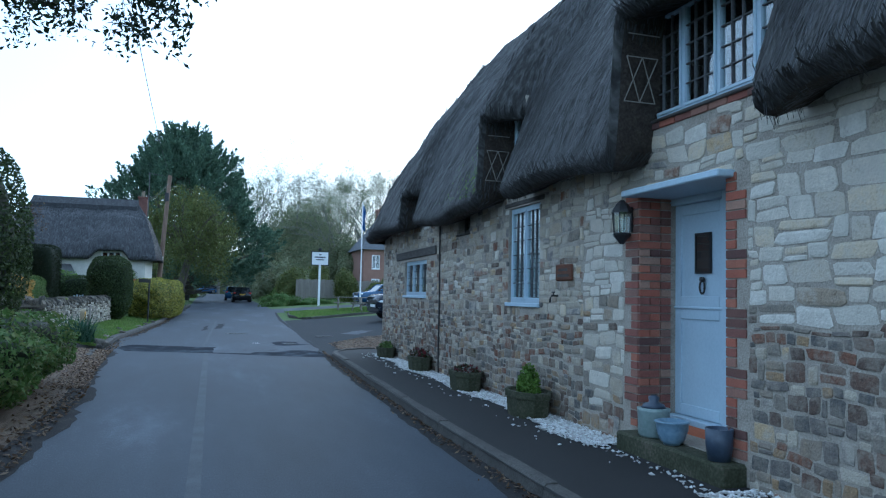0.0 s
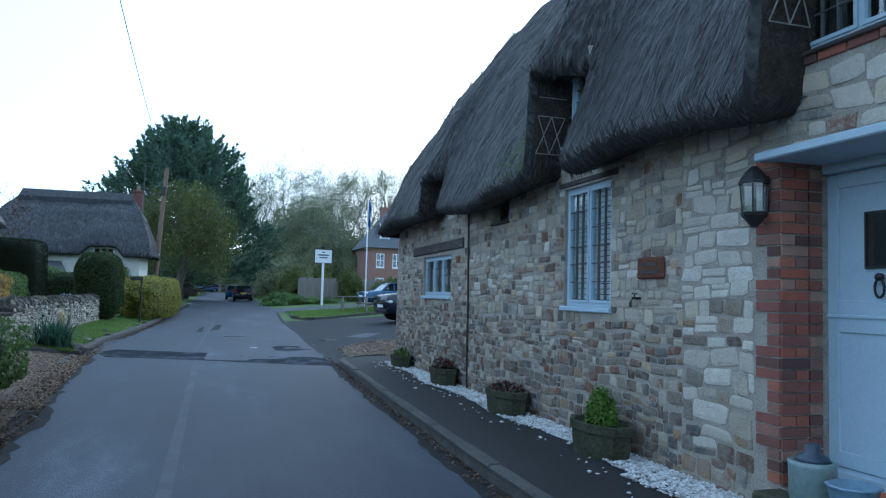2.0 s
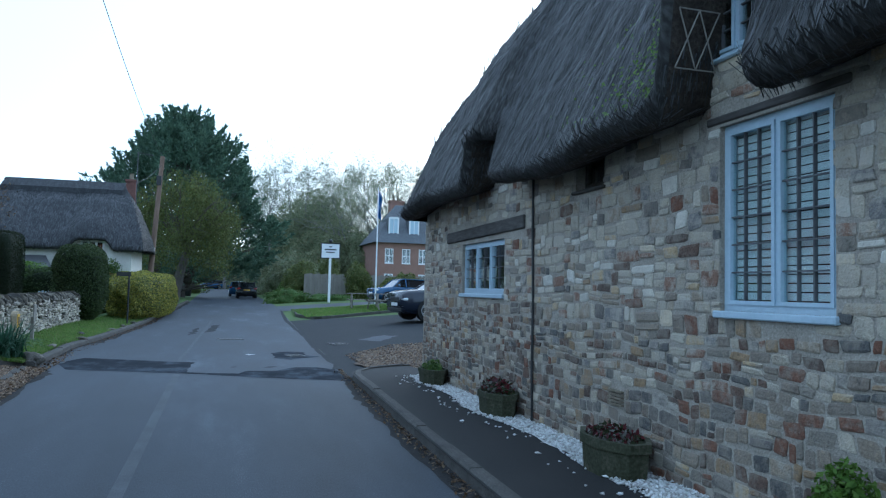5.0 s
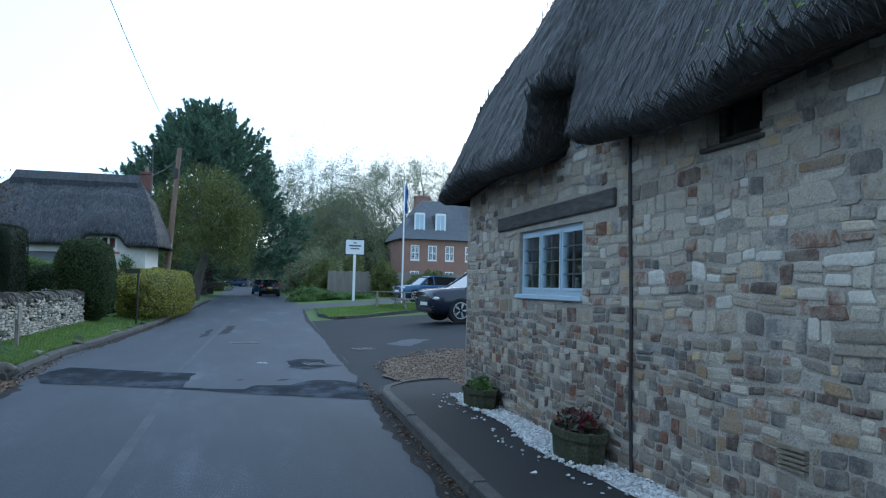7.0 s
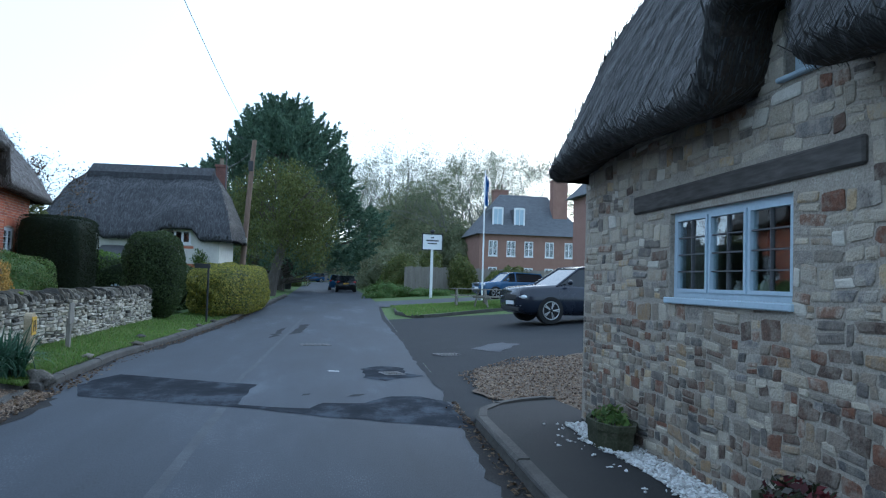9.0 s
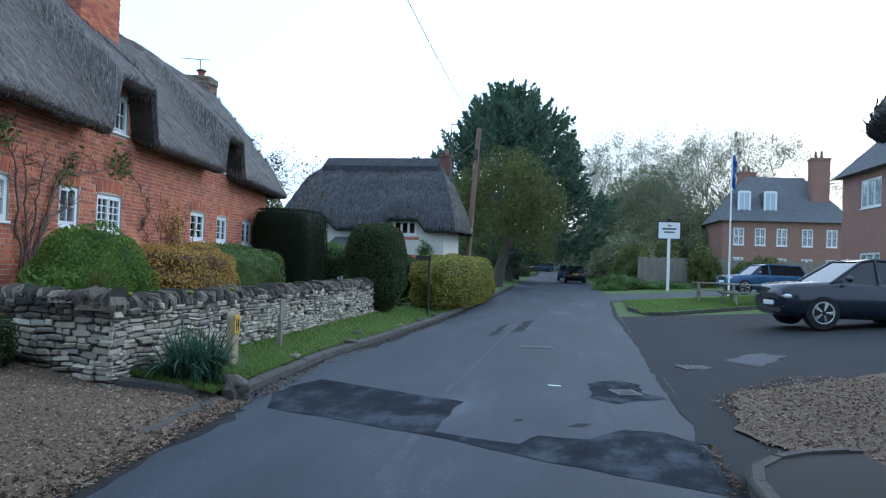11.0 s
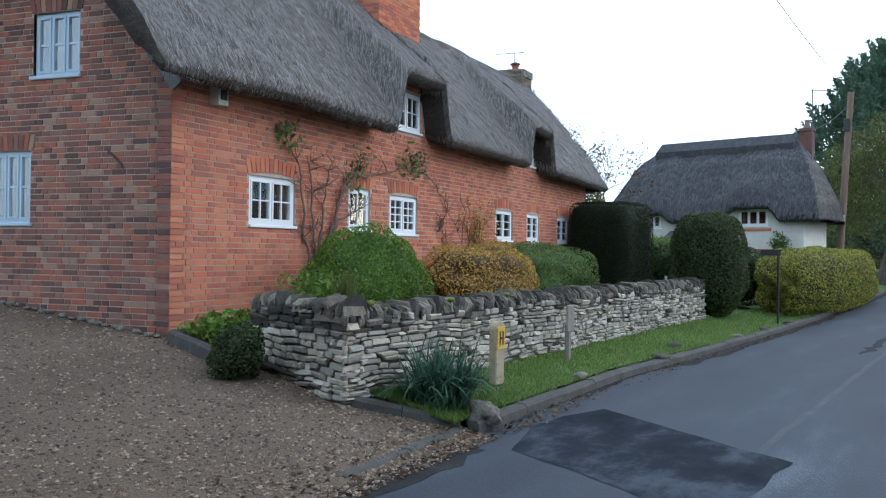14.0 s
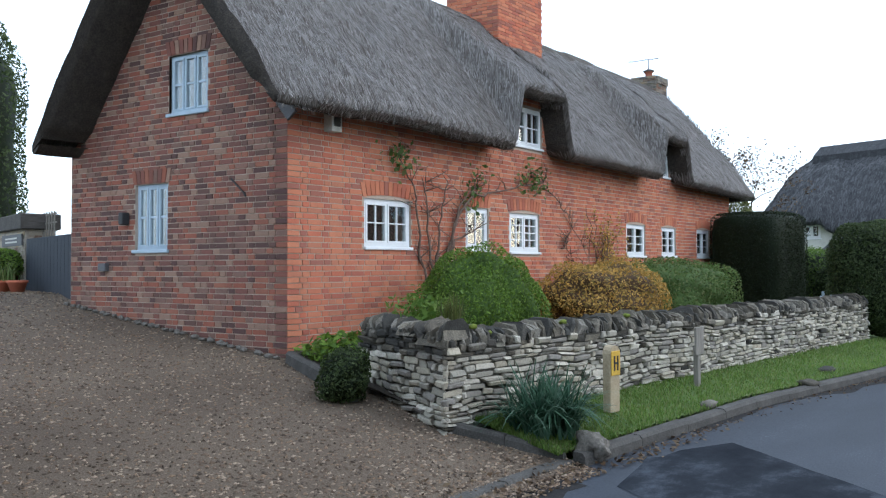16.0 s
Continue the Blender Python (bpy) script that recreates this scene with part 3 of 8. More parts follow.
def wall_mesh(u0, u1, z0, z1, holes, thick, M):
    """A wall of real thickness with its openings cut through, as one mesh."""
    us = sorted({u0, u1, *(min(max(h[i], u0), u1) for h in holes for i in (0, 1))})
    zs = sorted({z0, z1, *(min(max(h[i], z0), z1) for h in holes for i in (2, 3))})
    solid = lambda i, j: 0 <= i < len(us) - 1 and 0 <= j < len(zs) - 1 and not any(h[0] < (us[i] + us[i + 1]) / 2 < h[1] and h[2] < (zs[j] + zs[j + 1]) / 2 < h[3] for h in holes)
    bm, seen = bmesh.new(), {}

    def V(u, d, z):
        k = (round(u, 4), d, round(z, 4))
        if k not in seen:
            seen[k] = bm.verts.new(M((u, d, z)))
        return seen[k]

    for i in range(len(us) - 1):
        for j in range(len(zs) - 1):
            if not solid(i, j):
                continue
            a, b, c, d = us[i], us[i + 1], zs[j], zs[j + 1]
            bm.faces.new((V(a, 0, c), V(b, 0, c), V(b, 0, d), V(a, 0, d)))
            bm.faces.new((V(a, thick, d), V(b, thick, d), V(b, thick, c), V(a, thick, c)))
            for (n, m), (p, q) in (((-1, 0), ((a, c), (a, d))), ((1, 0), ((b, c), (b, d))), ((0, -1), ((a, c), (b, c))), ((0, 1), ((a, d), (b, d)))):
                if not solid(i + n, j + m):
                    bm.faces.new((V(p[0], 0, p[1]), V(p[0], thick, p[1]), V(q[0], thick, q[1]), V(q[0], 0, q[1])))
    return bm


def piece_shape(rng, jitter, proud):
    """A worn block in unit coordinates: a skewed four-sided outline whose corners are knocked off unevenly."""
    out = []
    skew, tip = rng.uniform(-0.13, 0.13), rng.uniform(-0.13, 0.13)
    for x, z in ((0, 0), (1, 0), (1, 1), (0, 1)):
        x, z = abs(x - rng.random() * 0.06), abs(z - rng.random() * 0.06)
        c, q = rng.uniform(0.03, 0.18), rng.uniform(0.03, 0.18)
        sx, sz = (1 if x < 0.5 else -1), (1 if z < 0.5 else -1)
        pair = [(x, z + sz * q), (x + sx * c, z)]
        out += pair if sx == sz else pair[::-1]
    return [(x + skew * (z - 0.5) + jitter * rng.uniform(-1, 1), z + tip * (x - 0.5) + jitter * rng.uniform(-1, 1)) for x, z in out]


def warped(M, amount):
    """The map M with courses that wander."""
    def at(p):
        q = Vector((p[0] * 2.3, p[2] * 2.9, 3.7))
        return M((p[0] + amount * noise.noise(q), p[1], p[2] + amount * noise.noise(q + Vector((31, 7, 0)))))
    return at


def piece_geometry(outline, u0, u1, z0, z1, proud, M, rng):
    """Vertices and faces of one stone lying in a wall's face."""
    w, h = u1 - u0, z1 - z0
    e = 0.28 * min(w, h)
    verts = []
    tilt, lean = rng.uniform(-0.25, 0.25) * proud, rng.uniform(-0.25, 0.25) * proud
    for k, (inset, d) in enumerate(((0.0, 0.01), (0.05, -0.6 * proud), (0.75, -proud))):
        for x, z in outline:
            u, q = u0 + x * w, z0 + z * h
            u += (u0 + w / 2 - u) * min(0.5, inset * e / w * 2)
            q += (z0 + h / 2 - q) * min(0.5, inset * e / h * 2)
            verts.append(tuple(M((u, d + (tilt * (x - 0.5) + lean * (z - 0.5)) * 2 * (k > 0), q))))
    n = len(outline)
    faces = [tuple(range(2 * n, 3 * n))]
    for r in range(2):
        for k in range(n):
            faces.append((r * n + k, r * n + (k + 1) % n, (r + 1) * n + (k + 1) % n, (r + 1) * n + k))
    return verts, faces


def clip_pieces(rects, holes):
    """Cuts pieces back from openings."""
    for u0, u1, z0, z1, tag in rects:
        spans = [(u0, u1)]
        for a, b, c, d in holes:
            if z1 <= c + 0.02 or z0 >= d - 0.02:
                continue
            nxt = []
            for p, q in spans:
                if q <= a or p >= b:
                    nxt.append((p, q))
                else:
                    if a - p > 0.03:
                        nxt.append((p, a))
                    if q - b > 0.03:
                        nxt.append((b, q))
            spans = nxt
        for p, q in spans:
            if q - p > 0.035:
                yield p, q, z0, z1, tag


def rubble_courses(rng, u0, u1, z0, z1, hs, ws, tagger=None, gap=0.009, wave=0.02):
    """Uneven courses of stones; now and then one is split in two."""
    z = z0
    n = 0
    while z < z1 - 0.03:
        h = min(rng.uniform(*hs), z1 - z)
        if z1 - z - h < 0.04:
            h = z1 - z
        u = u0 - rng.random() * 0.15
        while u < u1:
            w = rng.uniform(*ws) * (0.6 + 0.8 * rng.random())
            b = min(u + w, u1)
            a = max(u, u0)
            dz = wave * noise.noise(Vector((u * 0.7, z * 1.3, 4.0))) + rng.uniform(-0.16, 0.16) * h
            if b - a > 0.04:
                if rng.random() < 0.22 and h > 0.09:
                    f = rng.uniform(0.4, 0.6)
                    yield a, b - gap, z + dz, z + dz + h * f - gap, n
                    yield a, b - gap, z + dz + h * f, z + dz + h - gap, n
                else:
                    yield a, b - gap, z + dz, z + dz + h - gap * rng.uniform(0.6, 1.8), n
            u += w
        z += h
        n += 1


def lay(parent, pieces, M, rng, single, near, name, mats, jitter=0.06, proud=(0.012, 0.035), kindname=""):
    """Lays pieces: those that near() picks (at most 290) as objects of their own, the rest joined."""
    rest = {}
    count = 0
    for u0, u1, z0, z1, tag in pieces:
        v, f = piece_geometry(piece_shape(rng, jitter, 0), u0, u1, z0, z1, rng.uniform(*proud), warped(M, 0.035), rng)
        key = mats(u0, z0, rng)
        if count < 290 and near(u0, z0):
            raw(name, v, f, MATS[key + "_object"], parent)
            count += 1
        else:
            V, Fc = rest.setdefault(key, ([], []))
            k = len(V)
            V.extend(v)
            Fc.extend(tuple(i + k for i in q) for q in f)
    for key, (V, Fc) in rest.items():
        raw(kindname or name + "work", V, Fc, MATS[key + "_island"], parent, "", False, "stuff")


def window(name, M, u0, u1, z0, z1, lights, rows, cols, label, paint="white_paint", inset=0.05, sill=0.05, lead="", arch=0.0, blind="", sill_over=0.03, parent=None, bar=0.018, sill_mat=""):
    """A casement window: frame, a sash with bars and a pane for each light, and a sill."""
    if parent is None:
        top = root(name, M(((u0 + u1) / 2, 0, z0)), label, "window", "", "structure" if name[-1].isdigit() else "")
    else:
        top = new(name)
        top.parent = parent
        top.location = M(((u0 + u1) / 2, 0, z0)) - ORIGIN.get(parent, Vector())
        ORIGIN[top] = Vector(M(((u0 + u1) / 2, 0, z0)))
        tagged(top, label)
    f = 0.06 if paint == "white_paint" else 0.045
    zc = z1
    bm = boxes(((u0, inset - 0.02, z0), (u0 + f, inset + 0.06, zc)), ((u1 - f, inset - 0.02, z0), (u1, inset + 0.06, zc)), ((u0 + f, inset - 0.02, z0), (u1 - f, inset + 0.06, z0 + f)), M=M)
    if arch:
        n = 8
        lo = [(u0 + (u1 - u0) * k / n) for k in range(n + 1)]
        prev = None
        for k, u in enumerate(lo):
            zt = z1 + arch * (1 - (2 * k / n - 1) ** 2)
            ring = [bm.verts.new(M((u, d, z))) for d, z in ((inset - 0.02, z1 - f), (inset - 0.02, zt), (inset + 0.06, zt), (inset + 0.06, z1 - f))]
            if prev:
                for q in range(4):
                    bm.faces.new((prev[q], prev[(q + 1) % 4], ring[(q + 1) % 4], ring[q]))
            else:
                bm.faces.new(ring)
            prev = ring
        bm.faces.new(prev)
    else:
        box(bm, (u0 + f, inset - 0.02, z1 - f), (u1 - f, inset + 0.06, z1), M)
    w = (u1 - u0 - 2 * f - 0.03 * (lights - 1)) / lights
    for k in range(1, lights):
        a = u0 + f + k * w + (k - 1) * 0.03
        box(bm, (a, inset - 0.015, z0 + f), (a + 0.03, inset + 0.05, z1 - f), M)
    part("window_frame", bm, MATS[paint], top)
    for k in range(lights):
        a = u0 + f + k * (w + 0.03)
        b, c, d, s = a + w, z0 + f, z1 - f, 0.026
        bm = boxes(((a, inset - 0.03, c), (a + s, inset + 0.015, d)), ((b - s, inset - 0.03, c), (b, inset + 0.015, d)), ((a + s, inset - 0.03, c), (b - s, inset + 0.015, c + s)), ((a + s, inset - 0.03, d - s), (b - s, inset + 0.015, d)), M=M)
        sash = part("sash", bm, MATS[paint], top)
        a, b, c, d = a + s, b - s, c + s, d - s
        bm = bmesh.new()
        r = bar / 2 if not lead else 0.005
        for i in range(1, cols):
            x = a + (b - a) * i / cols
            box(bm, (x - r, inset - 0.022, c), (x + r, inset + 0.004, d), M)
        for j in range(1, rows):
            z = c + (d - c) * j / rows
            box(bm, (a, inset - 0.02, z - r), (b, inset + 0.002, z + r), M)
        if rows * cols > 1:
            part("glazing_bar", bm, MATS[lead or paint], sash, kind="stuff")
        else:
            bm.free()
        bm = boxes(((a - 0.005, inset - 0.006, c - 0.005), (b + 0.005, inset - 0.002, d + 0.005)), M=M)
        pane = part("pane", bm, GLASS_CLEAR if blind else GLASS, sash)
        pane.visible_shadow = False
    if sill:
        part("window_sill", boxes(((u0 - sill_over, -0.04, z0 - sill), (u1 + sill_over, inset + 0.06, z0)), M=M, bevel=0.008), MATS[sill_mat or paint], top)
    if blind:
        bm = bmesh.new()
        k = z0 + 0.08
        while k < z1 - 0.06:
            box(bm, (u0 + 0.06, inset + 0.036, k), (u1 - 0.06, inset + 0.044, k + 0.046), M)
            k += 0.055
        part("blind", bm, MATS[blind], top, "pale horizontal slatted blind", kind="")
    return top


def thatch(name, M, u0, u1, eave, profile, depth, over, end0, end1, mat, parent, label, cell=0.09, lump=0.035, seed=0, thick=0.3, back=True, back_drop=0.0, recess=None):
    """A thatched roof: a front slope whose rounded eave lifts over the dormers, ends hipped or cut, and a back slope.
    profile: (distance inwards from the eave, height over the plain eave). depth: eave to eave across the house.
    end: ("hip", how steep) or ("gable", overhang already in u)."""
    half = depth / 2
    pd, pz = [p[0] for p in profile], [p[1] for p in profile]
    base = eave(u0 - 99)
    nu, ns = max(8, int((u1 - u0) / cell)), 34
    ridge = float(np.interp(half, pd, pz))
    lip = [(0.62, 0.12), (0.36, 0.03), (0.20, -0.02), (0.09, -0.02), (0.02, 0.02), (0.0, 0.07)]
    verts, faces, mats = [], [], []

    def slope(a, e, s):
        """Point of the slope at fraction s, for eave height e: (inset, height)."""
        d = half * s
        z = base + float(np.interp(d, pd, pz)) + 0.1
        start = e + 0.1
        plain = base + 0.1
        k = max(0.0, 1 - s * half / 2.6)
        return d, z + (start - plain) * k**1.3

    def patch(front):
        idx = []
        for i in range(nu + 1):
            a = i / nu
            col = []
            for j in range(len(lip) + ns + 1):
                if j < len(lip):
                    din, dz = lip[j]
                    s = 0.0
                else:
                    s = (j - len(lip)) / ns
                    din, dz = None, None
                i0 = end0[1] * half * s if end0[0] == "hip" else 0.0
                i1 = end1[1] * half * s if end1[0] == "hip" else 0.0
                u = (u0 + i0) + (u1 - i1 - u0 - i0) * a
                e = eave(u) if front else base - back_drop
                if din is None:
                    d, z = slope(a, e, s)
                else:
                    d, z = din, e + dz
                    if (end0[0] == "gable" and u < u0 + 0.64) or (end1[0] == "gable" and u > u1 - 0.64):
                        d = din * 0.3
                if recess and front:
                    d += recess(u) * max(0.0, e - base) * max(0.0, 1 - s * half / 2.6) ** 1.3
                rough = lump if s > 0 else lump * 0.6
                p3 = Vector((u * 1.3, d * 1.1 + seed, z * 0.9))
                q = rough * noise.noise(p3 * 1.1) + 0.4 * rough * noise.noise(p3 * 4.3) + 0.012 * noise.noise(Vector((u * 14, d * 2, z * 2 + seed)))
                if s > 0.97:
                    q *= 0.3
                D = -over + d - q * 0.7
                if not front:
                    D = -over + depth - d + q * 0.7
                verts.append(M((u, D, z + q * 0.7)))
                col.append(len(verts) - 1)
            idx.append(col)
        for a, b in zip(idx, idx[1:]):
            for k in range(len(a) - 1):
                q = (a[k], b[k], b[k + 1], a[k + 1])
                faces.append(q if front else q[::-1])
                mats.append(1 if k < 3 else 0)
        return idx

    fr = patch(True)
    bk = patch(False) if back else None
    for col_f, kind, sgn in ((fr[0], end0, 1), (fr[-1], end1, -1)):
        col_b = (bk[0] if sgn == 1 else bk[-1]) if back else None
        if kind[0] == "hip" and back:
            # the sloping end, row by row from the front hip to the back one
            steps = 14
            grid = []
            for k in range(len(col_f)):
                A, B = Vector(verts[col_f[k]]), Vector(verts[col_b[k]])
                row = [col_f[k]]
                for i in range(1, steps):
                    p = A.lerp(B, i / steps)
                    verts.append(p + Vector((0, 0, 0.05 * noise.noise(p * 1.2))))
                    row.append(len(verts) - 1)
                row.append(col_b[k])
                grid.append(row)
            for r, q in zip(grid, grid[1:]):
                for i in range(steps):
                    f = (r[i], r[i + 1], q[i + 1], q[i])
                    faces.append(f[::-1] if sgn == 1 else f)
                    mats.append(0)
        elif kind[0] == "gable":
            # the cut end: a thick verge and its underside
            for col, front in ((col_f, True), (col_b, False)):
                if col is None:
                    continue
                inner = []
                c0 = col[len(lip) - 1 :]
                for n_, k in enumerate(c0):
                    p = Vector(verts[k])
                    f = n_ / (len(c0) - 1)
                    drop = Vector((0, 0, -(0.03 + (thick * 1.5 - 0.03) * min(1, f * 5))))
                    verts.append(p + drop)
                    inner.append(len(verts) - 1)
                far = []
                shift = Vector(M((0.75 * sgn, 0, 0))) - Vector(M((0, 0, 0)))
                for k in inner:
                    verts.append(Vector(verts[k]) + shift)
                    far.append(len(verts) - 1)
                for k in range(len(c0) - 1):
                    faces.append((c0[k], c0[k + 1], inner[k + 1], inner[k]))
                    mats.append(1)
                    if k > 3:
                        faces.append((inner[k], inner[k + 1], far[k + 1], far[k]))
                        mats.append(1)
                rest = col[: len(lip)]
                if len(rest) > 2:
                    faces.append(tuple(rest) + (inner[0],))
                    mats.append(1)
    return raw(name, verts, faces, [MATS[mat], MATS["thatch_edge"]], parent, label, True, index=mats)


def straws(roof, n, length, width, mat, seed, keep, parent):
    """Loose straw ends combed down the slope of a thatched roof."""
    rng = np.random.RandomState(seed)
    me = roof.data
    at = np.array(ORIGIN[roof])
    co = np.empty(len(me.vertices) * 3)
    me.vertices.foreach_get("co", co)
    co = co.reshape(-1, 3) + at
    quads = np.array([p.vertices[:] for p in me.polygons if len(p.vertices) == 4])
    A, B, C, D = (co[quads[:, k]] for k in range(4))
    nrm = np.cross(C - A, D - B)
    area = np.linalg.norm(nrm, axis=1) + 1e-9
    nrm /= area[:, None]
    nrm *= np.where(nrm[:, 2:3] < -0.3, -1, 1)
    mid = (A + B + C + D) / 4
    area = area * np.array([keep(q) for q in mid]) * (np.abs(nrm[:, 2]) < 0.98) * (nrm[:, 2] > 0.15)
    pick = rng.choice(len(quads), n, p=area / area.sum())
    s, t = rng.random((n, 1)), rng.random((n, 1))
    p = (A[pick] * (1 - s) + B[pick] * s) * (1 - t) + (D[pick] * (1 - s) + C[pick] * s) * t
    nn = nrm[pick]
    down = np.array([0, 0, -1.0]) + nn * nn[:, 2:3]
    down /= np.linalg.norm(down, axis=1)[:, None] + 1e-9
    side = np.cross(nn, down)
    down = down + side * rng.normal(size=(n, 1)) * 0.10
    L = length * (0.4 + rng.random((n, 1)))
    w = width * (0.5 + rng.random((n, 1)))
    lift = 0.003 + 0.007 * rng.random((n, 1)) ** 2
    a, b = p - down * L * 0.6 - nn * 0.004, p + down * L * 0.4 + nn * lift
    v = np.stack([a - side * w, a + side * w, b + side * w * 0.4, b - side * w * 0.4], 1).reshape(-1, 3)
    return raw("straw", v, np.arange(4 * n).reshape(-1, 4), MATS[mat], parent, "", False, "stuff")


def bump_up(u, a, b, na, nb):
    """A lift between a and b with soft flanks of width na and nb."""
    return smoothstep(a - na, a, u) * (1 - smoothstep(b, b + nb, u))


# ---- stone cottage ----
def S(p):
    return Vector((1.7 + p[1], p[0], p[2]))


cottage = root("thatched_stone_cottage", (1.7, 6.0, 0.1), "long stone cottage with a low dark thatched roof", "house")
DOOR = (5.93, 7.17, 0.28, 2.45)
BIG = (5.12, 7.04, 3.12, 4.12)
W2 = (9.37, 10.36, 1.4, 2.66)
DW = (9.9, 10.56, 3.14, 3.92)
W1 = (14.34, 15.94, 1.46, 2.14)
SW = (11.95, 12.5, 2.47, 2.9)
HW = (13.85, 14.45, 2.86, 3.25)
tops = [(-7, 5.08, 3.2, 9), (7.4, 9.86, 3.2, 9), (10.62, 13.5, 3.2, 9), (13.5, 14.8, 3.3, 9), (14.8, 19, 3.0, 9)]
HOLES = [DOOR, BIG, W2, DW, W1, SW, HW]
wall_front = part("wall", wall_mesh(-6.5, 17.93, -0.1, 4.12, HOLES + tops, 0.45, S), MATS["mortar"], cottage, "buff mortar bedding of the rubble stone front")
end_wall = part("end_wall", wall_mesh(0.45, 6.0, -0.1, 2.95, [], 0.4, lambda p: Vector((1.7 + p[0], 17.93 - p[1], p[2]))), MATS["mortar"], cottage, "buff stone end wall")
part("back_wall", wall_mesh(-6.5, 17.93, -0.1, 2.95, [], 0.4, lambda p: Vector((8.1 - p[1], p[0], p[2]))), MATS["mortar"], cottage)
part("near_wall", wall_mesh(0.45, 6.0, -0.1, 2.95, [], 0.4, lambda p: Vector((1.7 + p[0], -6.5 + p[1], p[2]))), MATS["mortar"], cottage)
# unseen floor and back panel, added to keep the windows dark
part("upper_floor", boxes(((2.1, -6.2, 2.92), (7.8, 17.6, 2.98))), MATS["unlit_room"], cottage)
part("room_back", boxes(((3.6, -6.2, 0.1), (3.7, 17.6, 4.6))), MATS["unlit_room"], cottage, "unseen near-black panel standing for the unlit room")


def cottage_eave(u):
    if u < -50:
        return 2.72
    e = 2.71 + 0.05 * math.sin(u * 0.9) + 0.03 * math.sin(u * 2.3 + 1)
    e += 0.22 * (1 - smoothstep(4.6, 5.5, u)) + 1.30 * bump_up(u, 5.32, 6.8, 0.2, 0.2)
    e += 1.12 * bump_up(u, 9.78, 10.28, 0.2, 0.2)
    e += 0.55 * bump_up(u, 14.0, 14.45, 0.3, 0.25)
    return e


def cottage_recess(u):
    """How far the thatch draws back where it rises at a dormer's near flank."""
    return 0.4 * max(bump_up(u, 5.0, 5.36, 0.1, 0.25), bump_up(u, 9.5, 9.82, 0.1, 0.3), bump_up(u, 13.7, 14.05, 0.1, 0.25))


PROFILE = [(0, 0), (0.35, 0.80), (0.7, 1.52), (1.3, 2.5), (2.05, 3.6), (3.4, 4.85), (4.2, 5.4)]
old_roof = thatch("thatch_roof", S, -6.9, 17.85, cottage_eave, PROFILE, 7.3, 0.47, ("gable", 0), ("hip", 1.0), "thatch_old", cottage, "dark weathered thatch with rounded eaves", cell=0.06, lump=0.06, recess=cottage_recess)
straws(old_roof, 110000, 0.2, 0.005, "straw_old", 1, lambda q: q[0] < 5.2 and q[1] > 1.5, cottage)
# lattice of hazel rods on the cheeks beside the dormers


def cheek(z, b0, b1):
    """Where the flank of a dormer reaches height z."""
    for _ in range(30):
        m = (b0 + b1) / 2
        b0, b1 = (m, b1) if cottage_eave(m) > z else (b0, m)
    return b0


for b0, b1, zc in ((6.8, 7.02, 3.26), (10.25, 10.47, 3.04)):
    h = 0.40
    Pk = lambda a, b: (1.7 - 0.36 + 0.32 * a, cheek(zc + h * b, b0, b1) - 0.045, zc + h * b)
    for a in ((0, 0, 1, 0), (0, 1, 1, 1), (0, 0, 0.5, 1), (0.5, 0, 1, 1), (0, 1, 0.5, 0), (0.5, 1, 1, 0), (0, 1.5, 1, 1.5)):
        part("hazel_rod", tube(bmesh.new(), [Pk(a[0] + (a[2] - a[0]) * t, a[1] + (a[3] - a[1]) * t) for t in np.linspace(0, 1, 6)], 0.0055, 5), MATS["grey_wood"], cottage, "split hazel rod pegged to the thatch")
# brick band under the big window
part("brick_band", boxes(*[((5.0 + 0.23 * k, -0.014 - 0.003 * (k % 3), 3.035), (5.22 + 0.23 * k, 0.1, 3.10)) for k in range(10)], M=S, bevel=0.006), MATS["gable_brick_island"], cottage, "thin red brick courses under the window")
part("lintel", boxes(((13.72, -0.03, 2.2), (16.62, 0.25, 2.36)), M=lambda p: S((p[0], p[1], p[2] - 0.03 * (p[0] - 15) * 0.3)), bevel=0.015), MATS["old_wood"], cottage, "old dark oak lintel over the window")
part("lintel", boxes(((9.25, -0.012, 2.68), (10.5, 0.2, 2.74)), M=S, bevel=0.012), MATS["old_wood"], cottage)
window("window", S, *W1, 3, 4, 2, "three-light white window with leaded panes and trinkets inside", "blue_paint", 0.06, 0.05, "lead", parent=cottage)
window("window", S, *W2, 2, 6, 3, "tall white two-light leaded window with a closed blind", "blue_paint", 0.06, 0.05, "lead", parent=cottage, blind="white_paint")
window("window", S, *BIG, 4, 5, 3, "wide leaded dormer window reflecting the sky", "blue_paint", 0.05, 0.03, "lead", parent=cottage, sill_mat="old_wood", sill_over=0.14)
window("window", S, *DW, 2, 5, 2, "small leaded dormer window under the thatch", "blue_paint", 0.05, 0.03, "lead", parent=cottage)
window("window", S, *SW, 1, 1, 1, "tiny dark window tucked under the eave", "old_wood", 0.12, 0.03, parent=cottage)
window("window", S, *HW, 1, 2, 2, "tiny white window in a thatch hollow", "blue_paint", 0.1, 0.03, parent=cottage)
